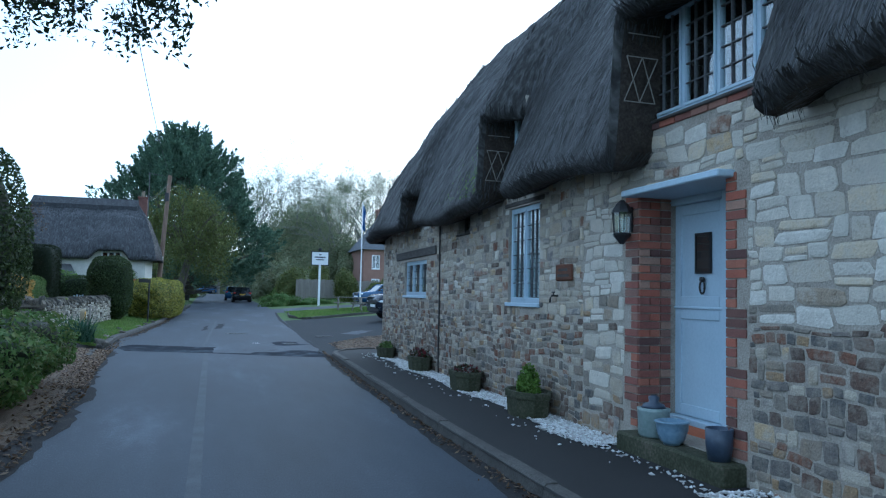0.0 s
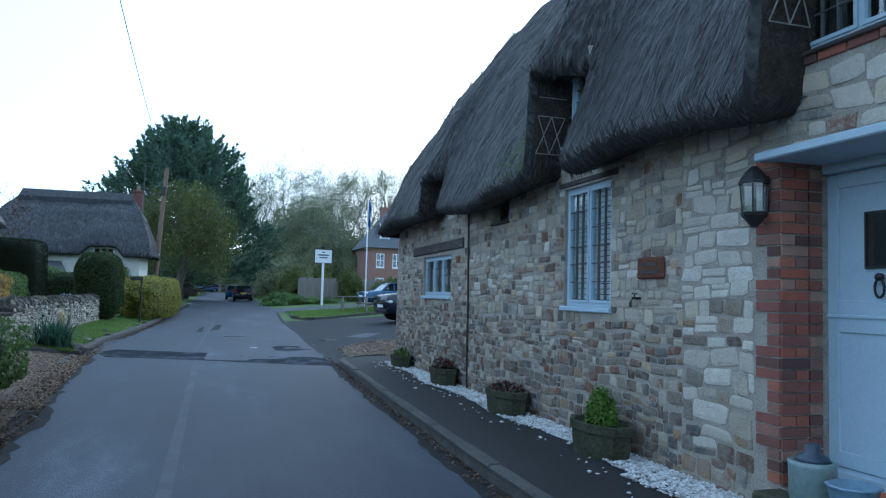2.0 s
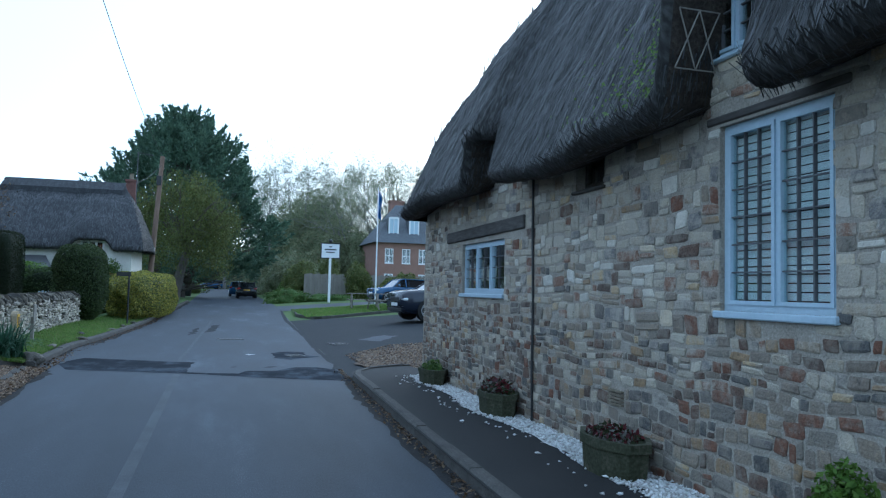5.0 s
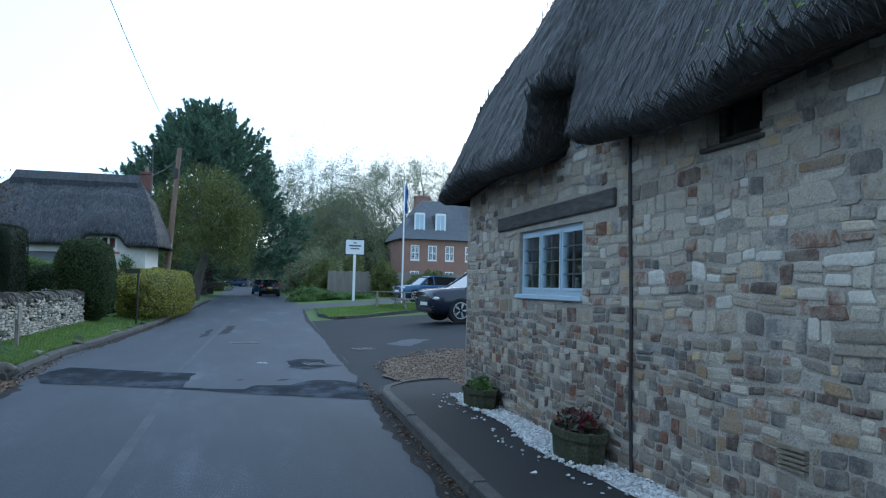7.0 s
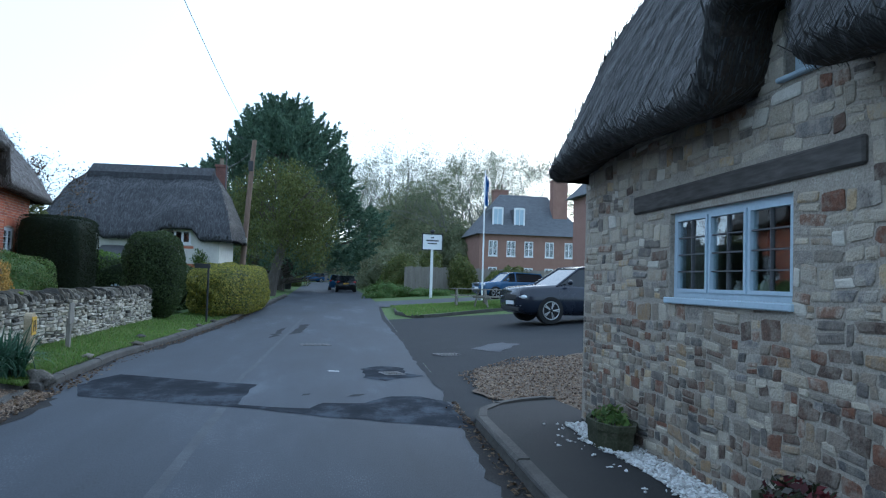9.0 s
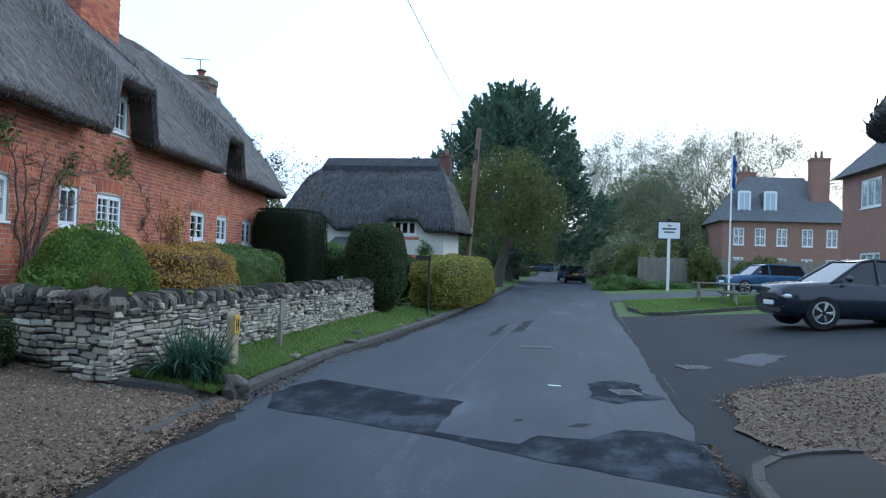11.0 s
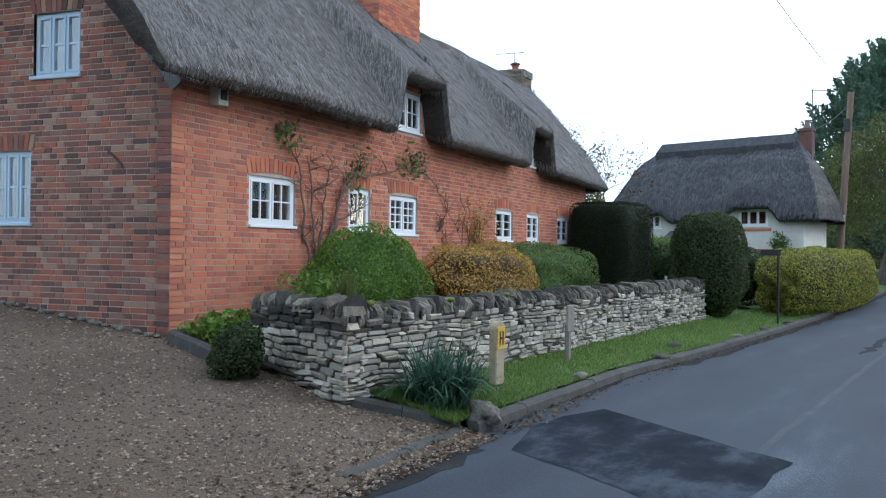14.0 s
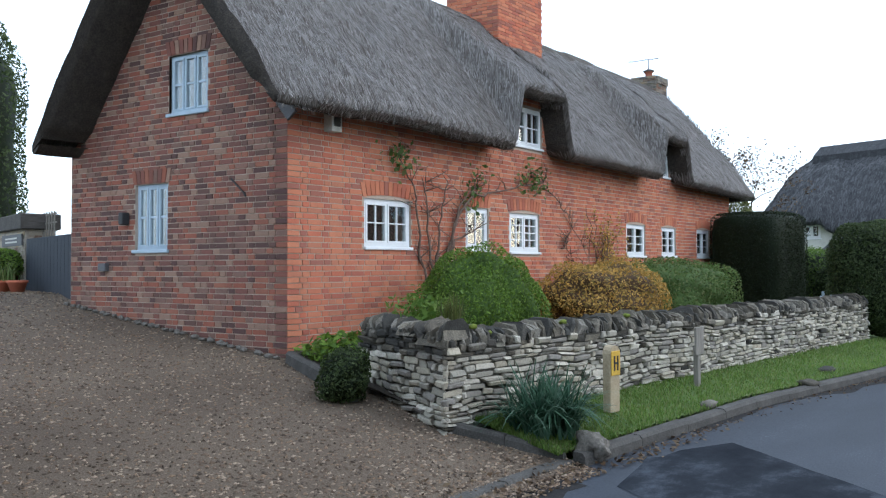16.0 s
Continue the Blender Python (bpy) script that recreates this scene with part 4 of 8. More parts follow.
for a, b, z in ((15.0, 0.05, 0.16), (15.35, 0.04, 0.12), (14.62, 0.06, 0.2), (15.7, 0.04, 0.1)):
    o = root("vase", S((a, 0.26, 1.46)), "small pale pottery vase on the window ledge", "ornament", "ornaments in the window")
    part("vase_body", lathe(bmesh.new(), [(b * 0.7, 0), (b, z * 0.3), (b * 0.9, z * 0.6), (b * 0.4, z * 0.85), (b * 0.6, z)], S((a, 0.26, 1.48)), 12), MATS["cream_render"], o, smooth=True)
part("window_ledge", boxes(((14.3, 0.12, 1.44), (16.0, 0.42, 1.475)), M=S), MATS["white_paint"], cottage)

# the doorway: brick jambs, step, door
jamb = part("doorway", boxes(((5.9, 0.40, 0.28), (6.40, 0.46, 2.45)), ((7.22, 0.40, 0.28), (7.24, 0.46, 2.45)), M=S), MATS["brick_mortar"], cottage, "recessed brick doorway")
# a stable door
door = root("front_door", S((6.82, 0.42, 0.40)), "pale blue painted stable door with a small pane", "door")
part("door_frame", boxes(((6.34, 0.34, 0.36), (6.43, 0.46, 2.45)), ((7.19, 0.34, 0.36), (7.25, 0.46, 2.45)), ((6.43, 0.34, 2.38), (7.19, 0.46, 2.45)), M=S, bevel=0.004), MATS["blue_paint"], door)
for z0, z1 in ((0.42, 1.405), (1.42, 2.375)):
    leaf = part("door_leaf", boxes(((6.435, 0.415, z0), (7.185, 0.455, z1)), M=S, bevel=0.005), MATS["blue_paint"], door)
    st = 0.1
    part("door_rails", boxes(((6.435, 0.40, z0), (6.435 + st, 0.42, z1)), ((7.185 - st, 0.40, z0), (7.185, 0.42, z1)), ((6.435 + st, 0.40, z0), (7.185 - st, 0.42, z0 + st)), ((6.435 + st, 0.40, z1 - st), (7.185 - st, 0.42, z1)), M=S, bevel=0.004), MATS["blue_paint"], leaf)
part("weatherboard", boxes(((6.43, 0.385, 1.40), (7.19, 0.42, 1.425)), M=S, bevel=0.006), MATS["blue_paint"], door)
part("door_pane", boxes(((6.66, 0.396, 1.74), (6.85, 0.402, 2.08)), M=S), GLASS, door, "small dark leaded pane")
# the last box is a black backing added so the pane looks dark
part("pane_surround", boxes(((6.645, 0.39, 1.725), (6.66, 0.41, 2.095)), ((6.85, 0.39, 1.725), (6.865, 0.41, 2.095)), ((6.66, 0.39, 1.725), (6.85, 0.41, 1.74)), ((6.66, 0.39, 2.08), (6.85, 0.41, 2.095)), ((6.66, 0.402, 1.74), (6.85, 0.41, 2.08)), M=S), MATS["black_iron"], door)
bm = bmesh.new()
tube(bm, [S((6.75 + 0.035 * math.sin(a), 0.385, 1.60 + 0.06 * math.cos(a))) for a in np.linspace(0.4, 5.9, 12)], 0.009, 6)
tube(bm, [S((6.75, 0.40, 1.67)), S((6.75, 0.37, 1.67))], 0.025, 8)
part("door_knocker", bm, MATS["black_iron"], door, "black iron ring knocker", True)
part("threshold", boxes(((6.38, 0.30, 0.36), (7.22, 0.46, 0.415)), M=S, bevel=0.006), MATS["blue_paint"], door)
part("door_canopy", boxes(((5.84, -0.16, 2.44), (7.24, 0.36, 2.50)), M=S, bevel=0.01), MATS["blue_paint"], cottage, "thin white canopy board over the door")
part("door_step", boxes(((5.72, -0.22, -0.05), (7.2, 0.40, 0.27)), M=S, bevel=0.02), MATS["mossy_stone"], cottage, "worn mossy stone doorstep")
part("door_riser", boxes(((5.95, 0.3, 0.27), (7.17, 0.42, 0.36)), M=S), MATS["brick_island"], cottage)
part("door_reveal_back", boxes(((5.93, 0.46, 0.28), (7.25, 0.5, 2.45)), M=S), MATS["brick_mortar"], cottage)
# carriage lamp
lamp = root("wall_lamp", S((7.28, -0.1, 2.02)), "black iron carriage lamp on the cottage wall, unlit", "lamp")
part("bracket", boxes(((7.26, -0.03, 2.12), (7.3, 0.0, 2.36)), ((7.265, -0.14, 2.33), (7.295, 0.0, 2.355)), M=S), MATS["black_iron"], lamp)
part("lamp_glass", lathe(bmesh.new(), [(0.07, 0), (0.085, 0.2)], S((7.28, -0.12, 2.10)), 8), GLASS, lamp)
bm = lathe(bmesh.new(), [(0.02, -0.1), (0.05, -0.06), (0.085, -0.02), (0.09, 0.0), (0.06, 0.01)], S((7.28, -0.12, 2.10)), 8)
lathe(bm, [(0.105, 0.2), (0.1, 0.22), (0.06, 0.28), (0.02, 0.32)], S((7.28, -0.12, 2.10)), 8)
for k in range(4):
    a = 0.785 + k * 1.571
    c = S((7.28, -0.12, 2.1))
    tube(bm, [(c.x + 0.075 * math.cos(a), c.y + 0.075 * math.sin(a), c.z), (c.x + 0.09 * math.cos(a), c.y + 0.09 * math.sin(a), c.z + 0.2)], 0.007, 4)
part("lamp_cage", bm, MATS["black_iron"], lamp)
# plaque, tap, vent, downpipe
plaque = root("name_plaque", S((8.67, -0.03, 1.67)), "carved reddish wooden plaque on the wall", "sign")
part("board", boxes(((8.47, -0.035, 1.67), (8.87, -0.002, 1.86)), M=S, bevel=0.014), MATS["plaque_wood"], plaque)
part("letter_bars", boxes(((8.56, -0.04, 1.78), (8.78, -0.034, 1.81)), ((8.53, -0.04, 1.715), (8.81, -0.034, 1.745)), M=S), MATS["old_wood"], plaque)
tap = root("garden_tap", S((8.86, -0.05, 1.45)), "small black iron garden tap", "tap")
bm = tube(bmesh.new(), [S((8.86, 0, 1.5)), S((8.86, -0.08, 1.5)), S((8.86, -0.1, 1.46)), S((8.86, -0.1, 1.42))], 0.012, 8)
tube(bm, [S((8.82, -0.06, 1.54)), S((8.90, -0.06, 1.54))], 0.008, 6)
tube(bm, [S((8.86, -0.06, 1.5)), S((8.86, -0.06, 1.54))], 0.007, 6)
part("tap_body", bm, MATS["black_iron"], tap)
bm = tube(bmesh.new(), [S((13.48, -0.02, 2.85)), S((13.46, -0.025, 2.2)), S((13.43, -0.02, 1.4)), S((13.42, -0.025, 0.62)), S((13.4, -0.02, 0.12))], 0.014, 6)
part("wall_cable", bm, MATS["black_iron"], cottage, "black cable running down the wall")
vent = part("air_brick", boxes(*[((11.58, -0.03, 0.56 + k * 0.028), (11.8, 0.02, 0.574 + k * 0.028)) for k in range(5)], M=S), MATS["terracotta"], cottage, "clay air brick")


# ---- brick house ----
def H(p):
    """Along the front, back into the house, and up."""
    return Vector((-8.73 - 0.0895 * p[0] - 0.95 * p[1], 19.69 + 0.996 * p[0] - 0.312 * p[1], p[2]))


def HG(p):
    """Along the gable end, into the house, and up."""
    return H((p[1], p[0], p[2]))


house = root("thatched_brick_house", H((7, 2, 0.6)), "long red brick house under a thick grey thatch", "house")
FW = [(1.29, 2.22, 2.06, 2.74, 2, 2, 2), (3.47, 4.07, 2.06, 2.74, 1, 2, 2), (4.64, 5.55, 2.03, 2.71, 2, 4, 2), (8.8, 9.69, 2.0, 2.68, 2, 3, 1), (10.5, 11.25, 2.01, 2.67, 2, 3, 1), (12.45, 13.27, 2.0, 2.68, 2, 3, 1), (4.72, 5.65, 3.92, 4.62, 2, 2, 2), (10.2, 10.95, 3.86, 4.52, 2, 2, 1)]
GW = [(1.41, 2.18, 3.94, 4.76, 3, 2, 1), (2.19, 2.88, 2.03, 2.97, 3, 2, 1)]
FH = [w[:4] for w in FW]
GH = [w[:4] for w in GW]
up = [(-1, 4.3, 4.15, 9), (6.0, 9.9, 4.15, 9), (11.3, 16, 4.15, 9)]
part("wall", wall_mesh(0, 14.63, 0.0, 4.85, FH + up, 0.3, H), MATS["brick_mortar"], house, "front wall of warm orange-red brick")
# gable wall: stepped under the thatch
part("gable_wall", wall_mesh(0.0, 4.37, 0.0, 3.9, GH, 0.3, HG), MATS["brick_mortar"], house, "gable wall of mottled dark red brick")
bm = bmesh.new()
tri = [(0.0, 3.9), (4.37, 3.9), (2.3, 6.75)]
ga = [bm.verts.new(HG((v, 0.0, z))) for v, z in tri]
gb = [bm.verts.new(HG((v, 0.3, z))) for v, z in tri]
bm.faces.new(gb[::-1])
for i in range(3):
    bm.faces.new((ga[i], ga[(i + 1) % 3], gb[(i + 1) % 3], gb[i]))
wv = [(1.41, 3.94), (2.18, 3.94), (2.18, 4.76), (1.41, 4.76)]
wh = [bm.verts.new(HG((v, 0.0, z))) for v, z in wv]
bm.faces.new((ga[0], wh[0], wh[3], ga[2]))
bm.faces.new((ga[0], ga[1], wh[1], wh[0]))
bm.faces.new((ga[1], ga[2], wh[2], wh[1]))
bm.faces.new((ga[2], wh[3], wh[2]))
part("gable_peak", bm, MATS["brick_mortar"], house)
part("back_wall", wall_mesh(0, 14.63, 0.0, 4.0, [], 0.3, lambda p: H((p[0], 4.37 - p[1], p[2]))), MATS["brick_mortar"], house)
part("far_wall", wall_mesh(0.3, 4.1, 0.0, 4.0, [], 0.3, lambda p: H((14.63 - p[1], p[0], p[2]))), MATS["brick_mortar"], house)
part("room_back", boxes(((0.35, 1.9, 0.2), (14.3, 1.95, 5.4)), M=H), MATS["unlit_room"], house, "unseen near-black panel standing for the unlit room")
part("upper_floor", boxes(((0.35, 0.3, 3.1), (14.3, 1.9, 3.15)), M=H), MATS["unlit_room"], house)


def house_eave(u):
    if u < -50:
        return 3.74
    e = 3.75 - 0.03 * min(1, max(0, (u - 5) / 2)) - 0.14 * smoothstep(9, 14, u) + 0.02 * math.sin(u * 1.1)
    e += 0.98 * bump_up(u, 4.35, 5.55, 0.3, 0.3)
    e += 0.90 * bump_up(u, 9.75, 10.75, 0.3, 0.3)
    return e


HPROFILE = [(0, 0), (0.25, 0.42), (1.75, 2.38), (2.75, 3.35), (3.2, 3.6)]
new_roof = thatch("thatch_roof", H, -0.62, 15.05, house_eave, HPROFILE, 4.8, 0.52, ("gable", 0), ("hip", 0.25), "thatch_new", house, "thick combed grey-brown thatch", cell=0.06, lump=0.05, seed=5, back_drop=0.25)
straws(new_roof, 110000, 0.2, 0.0045, "straw_new", 2, lambda q: q[2] < 6.62 and -(q[0] + 8.73 + 0.08986 * (q[1] - 19.69)) / 0.978 < 1.95, house)
# barge boards under the verge
bm = bmesh.new()
for a, b in (((-0.1, 3.62), (2.3, 6.62)), ((4.5, 3.62), (2.3, 6.62))):
    d = Vector((b[0] - a[0], 0, b[1] - a[1])).normalized()
    n = Vector((-d.z, 0, d.x)) * (0.16 if a[0] < 1 else -0.16)
    pts = [(a[0], a[1]), (b[0], b[1]), (b[0] + n.x, b[1] + n.z), (a[0] + n.x, a[1] + n.z)]
    lo = [bm.verts.new(HG((p[0], -0.10, p[1]))) for p in pts]
    hi = [bm.verts.new(HG((p[0], -0.06, p[1]))) for p in pts]
    bm.faces.new(lo)
    bm.faces.new(hi[::-1])
    for i in range(4):
        bm.faces.new((lo[i], hi[i], hi[(i + 1) % 4], lo[(i + 1) % 4]))
part("barge_board", bm, MATS["lead"], house, "dark grey barge boards under the thatch")


def stack(u0, u1, v0, v1, z0, z1, corbel, name="chimney", key="brick"):
    bm = boxes(((u0, v0, z0), (u1, v1, z1)), M=H)
    c = part(name, bm, MATS["brick_mortar"], house, "tall red brick chimney stack")
    bm = bmesh.new()
    z, row = z0, 0
    while z < z1 - 0.02:
        off = 0.115 * (row % 2)
        ex = corbel if z > z1 - 0.25 else 0.004
        u = u0 - off
        while u < u1:
            a, b = max(u, u0), min(u + 0.222, u1)
            if b - a > 0.03:
                box(bm, (a, v0 - ex - 0.008, z), (b, v0 + 0.02, z + 0.063), H)
            u += 0.232
        v = v0 - off
        while v < v1:
            a, b = max(v, v0), min(v + 0.222, v1)
            if b - a > 0.03:
                box(bm, (u0 - ex - 0.008, a, z), (u0 + 0.02, b, z + 0.063), H)
            v += 0.232
        z, row = z + 0.073, row + 1
    part("brickwork", bm, MATS[key + "_island"], c, kind="stuff")
    return c


stack(6.2, 7.72, 1.25, 2.4, 5.6, 8.25, 0.05)
c2 = stack(14.1, 14.75, 1.7, 2.4, 6.2, 7.14, 0.04, key="rubble")
part("chimney_pot", lathe(bmesh.new(), [(0.12, 0), (0.1, 0.04), (0.095, 0.16), (0.12, 0.17), (0.12, 0.19)], H((14.42, 2.05, 7.14)), 14), MATS["gable_brick_object"], c2, "clay chimney pot", True)
part("pot_cowl", lathe(bmesh.new(), [(0.15, 0.21), (0.16, 0.23), (0.05, 0.28)], H((14.42, 2.05, 7.14)), 14), MATS["lead"], c2)
bm = tube(bmesh.new(), [H((14.95, 2.3, 6.4)), H((14.95, 2.3, 7.85))], 0.015, 6)
tube(bm, [H((14.95, 2.0, 7.85)), H((14.95, 2.9, 7.85))], 0.01, 5)
for k in range(6):
    tube(bm, [H((14.83, 2.05 + k * 0.15, 7.85)), H((15.07, 2.05 + k * 0.15, 7.85))], 0.006, 4)
part("aerial", bm, MATS["lead"], house, "thin television aerial")
for k, w in enumerate(FW):
    window("window", H, *w[:4], w[4], w[5], w[6], "white painted casement window with a curved head" if k < 6 else "white dormer casement window under the thatch", "white_paint", 0.05, 0.045, arch=0.05 if k in (0, 2, 3, 4, 5) else 0.0, parent=house, sill_over=0.01)
for k, w in enumerate(GW):
    window("window", HG, *w[:4], w[4], w[5], w[6], "pale blue three-light window in the gable", "blue_paint", 0.06, 0.05, parent=house, bar=0.03)
# bird box, small wall fittings
nest = root("bird_box", H((0.66, -0.1, 3.56)), "cream wooden bird box under the eave", "bird box")
part("box_body", boxes(((0.58, -0.14, 3.57), (0.75, -0.0, 3.83)), M=H, bevel=0.006), MATS["cream_render"], nest)
part("box_front", boxes(((0.615, -0.152, 3.64), (0.715, -0.138, 3.79)), M=H), MATS["old_wood"], nest)
sock = root("wall_socket", HG((3.55, -0.03, 1.78)), "small grey outdoor socket on the gable wall", "socket")
part("socket_body", boxes(((3.45, -0.07, 1.72), (3.62, 0.0, 1.84)), M=HG, bevel=0.01), MATS["lead"], sock)
lamp2 = root("wall_light", HG((3.06, -0.05, 2.5)), "small black wall light beside the gable window, unlit", "lamp")
part("light_body", boxes(((3.0, -0.11, 2.4), (3.1, 0.0, 2.58)), M=HG, bevel=0.012), MATS["black_iron"], lamp2)
tie = root("wall_tie", HG((0.75, -0.03, 2.85)), "thin rusty iron rod on the gable wall", "iron rod")
part("rod", tube(bmesh.new(), [HG((0.95, -0.02, 2.95)), HG((0.7, -0.04, 2.75)), HG((0.68, -0.03, 2.7))], 0.012, 6), MATS["black_iron"], tie)


# ---- plants ----
def rnd_dirs(rng, n):
    d = rng.normal(size=(n, 3))
    return d / np.linalg.norm(d, axis=1)[:, None]


def lumps(d, seed, amp, freq):
    k = np.random.RandomState(seed)
    s = np.zeros(len(d))
    for _ in range(7):
        w = k.normal(size=3) * freq
        s += np.sin(d @ w + k.uniform(0, 6.28))
    return 1 + amp * s / 3.0


def leaf_quads(p, nrm, size, rng, slim=0.45, spread=0.8, hang=0.0):
    """One small folded leaf for each point, facing roughly along the normals."""
    n = len(p)
    nn = nrm + spread * rng.normal(size=(n, 3))
    nn /= np.linalg.norm(nn, axis=1)[:, None]
    a = rng.normal(size=(n, 3)) + np.array([0, 0, -hang * 3])
    a -= (a * nn).sum(1)[:, None] * nn
    a /= np.linalg.norm(a, axis=1)[:, None] + 1e-9
    b = np.cross(nn, a)
    s = size * (0.6 + 0.8 * rng.random((n, 1)))
    v = np.stack([p - a * s, p + b * s * slim, p + a * s, p - b * s * slim], 1).reshape(-1, 3)
    f = np.arange(4 * n).reshape(-1, 4)
    return v, f


def super_r(d, p):
    return (np.abs(d) ** p).sum(1) ** (-1.0 / p)


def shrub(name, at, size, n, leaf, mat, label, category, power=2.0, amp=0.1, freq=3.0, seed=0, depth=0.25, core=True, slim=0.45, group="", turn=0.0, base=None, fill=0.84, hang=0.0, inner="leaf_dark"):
    """A clipped or loose shrub: an inner mass, by default dark to paint in the shade between leaves, and thousands of
    small leaves over it.
    """
    rng = np.random.RandomState(seed)
    top = root(name, (at[0], at[1], base if base is not None else at[2] - size[2]), label, category, group)
    d = rnd_dirs(rng, n)
    r = super_r(d, power) * lumps(d, seed, amp, freq) * (1 - depth * rng.random(n) ** 2)
    p = d * r[:, None] * np.array(size)
    ca, sa = math.cos(turn), math.sin(turn)
    R = np.array([[ca, -sa, 0], [sa, ca, 0], [0, 0, 1]])
    p = p @ R.T + np.array(at)
    nrm = (d / np.array(size)) @ R.T
    nrm /= np.linalg.norm(nrm, axis=1)[:, None]
    low = (base if base is not None else -99) + 0.01
    keep = p[:, 2] > low
    v, f = leaf_quads(p[keep], nrm[keep], leaf, rng, slim, hang=hang)
    raw("foliage", v, f, MATS[mat], top)
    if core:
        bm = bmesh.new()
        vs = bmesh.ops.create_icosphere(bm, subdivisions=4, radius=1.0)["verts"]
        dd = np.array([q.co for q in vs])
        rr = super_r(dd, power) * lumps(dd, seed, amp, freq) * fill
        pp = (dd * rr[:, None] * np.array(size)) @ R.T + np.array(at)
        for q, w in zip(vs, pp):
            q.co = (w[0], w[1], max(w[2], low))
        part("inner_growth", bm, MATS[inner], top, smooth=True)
    return top


def stem(bm, rng, a, b, r0, r1, wob=0.06, n=7, sides=6):
    a, b = np.array(a, float), np.array(b, float)
    pts, rad = [], []
    L = np.linalg.norm(b - a)
    off = np.zeros(3)
    for i in range(n + 1):
        t = i / n
        off = off + rng.normal(size=3) * wob * L / n
        pts.append(a + (b - a) * t + off * min(1, 3 * t) * (1 if i < n else 1))
        rad.append(r0 + (r1 - r0) * t)
    tube(bm, pts, rad, sides)
    return pts


# ---- garden of the brick house ----
gz = ground_z
shrub("box_ball", H((2.11, -1.25, 1.22)), (0.8, 0.9, 0.8), 24000, 0.022, "leaf_box", "large rounded clipped box shrub, bright green", "shrub", 2.2, 0.13, 4, 1, 0.12, base=0.4, inner="leaf_shrub")
# its brown core puts the shade of the gaps into colour
shrub("orange_shrub", H((5.52, -1.2, 1.15)), (0.85, 1.35, 0.72), 16000, 0.028, "leaf_orange", "low mounded shrub with orange-bronze leaves", "shrub", 2.4, 0.12, 5, 2, 0.22, base=0.4, inner="leaf_litter")
shrub("green_shrub", H((8.44, -1.1, 1.2)), (1.0, 1.9, 0.68), 20000, 0.03, "leaf_shrub", "broad rounded evergreen shrub with pale leaf tips", "shrub", 2.6, 0.10, 6, 3, 0.2, base=0.4, inner="leaf_shrub")
shrub("yew_block", (-8.85, 33.4, 1.68), (0.88, 1.0, 1.42), 42000, 0.022, "leaf_dark", "tall clipped dark yew block with a flat top", "hedge", 11.0, 0.008, 4, 4, 0.035, base=0.6, fill=0.95)
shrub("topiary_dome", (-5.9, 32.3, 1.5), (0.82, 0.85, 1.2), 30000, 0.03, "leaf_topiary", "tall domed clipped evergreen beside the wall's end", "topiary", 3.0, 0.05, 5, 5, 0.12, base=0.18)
hedge = shrub("golden_hedge", (-4.58, 40.4, 1.0), (0.98, 5.9, 0.95), 60000, 0.034, "leaf_sunlit", "clipped privet hedge beside the lane, sunlit gold put into its leaf colour", "hedge", 3.6, 0.05, 6, 6, 0.12, base=0.1, turn=-0.04)
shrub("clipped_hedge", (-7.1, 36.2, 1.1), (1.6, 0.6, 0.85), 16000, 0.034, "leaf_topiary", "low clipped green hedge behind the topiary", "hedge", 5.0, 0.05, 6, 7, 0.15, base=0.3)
shrub("privet_hedge", (-9.2, 36.6, 1.35), (1.5, 0.7, 0.9), 12000, 0.036, "leaf_bright", "bright yellow-green hedge behind the yew", "hedge", 4.0, 0.08, 6, 8, 0.2, base=0.5)
shrub("garden_tree", (-11.6, 35.5, 2.9), (1.9, 1.3, 1.5), 15000, 0.045, "leaf_willow", "loose olive-green garden shrub tree", "tree", 2.0, 0.2, 4, 9, 0.5, core=False, base=0.9)
shrub("box_shrub", (-7.0, 19.35, 0.62), (0.29, 0.29, 0.34), 4200, 0.02, "leaf_topiary", "small rounded box shrub in the gravel", "shrub", 2.0, 0.15, 4, 10, 0.3, base=0.36)
shrub("euonymus", (-7.9, 19.95, 0.72), (0.62, 0.35, 0.24), 1500, 0.05, "leaf_box", "low leafy green border plants", "plant", 2.0, 0.25, 5, 11, 0.6, core=False, base=0.45)
shrub("low_shrub", (-6.9, 20.35, 1.2), (0.5, 0.3, 0.3), 600, 0.045, "leaf_bright", "straggling green plant behind the wall corner", "plant", 2.0, 0.3, 5, 12, 0.8, core=False, base=0.9)


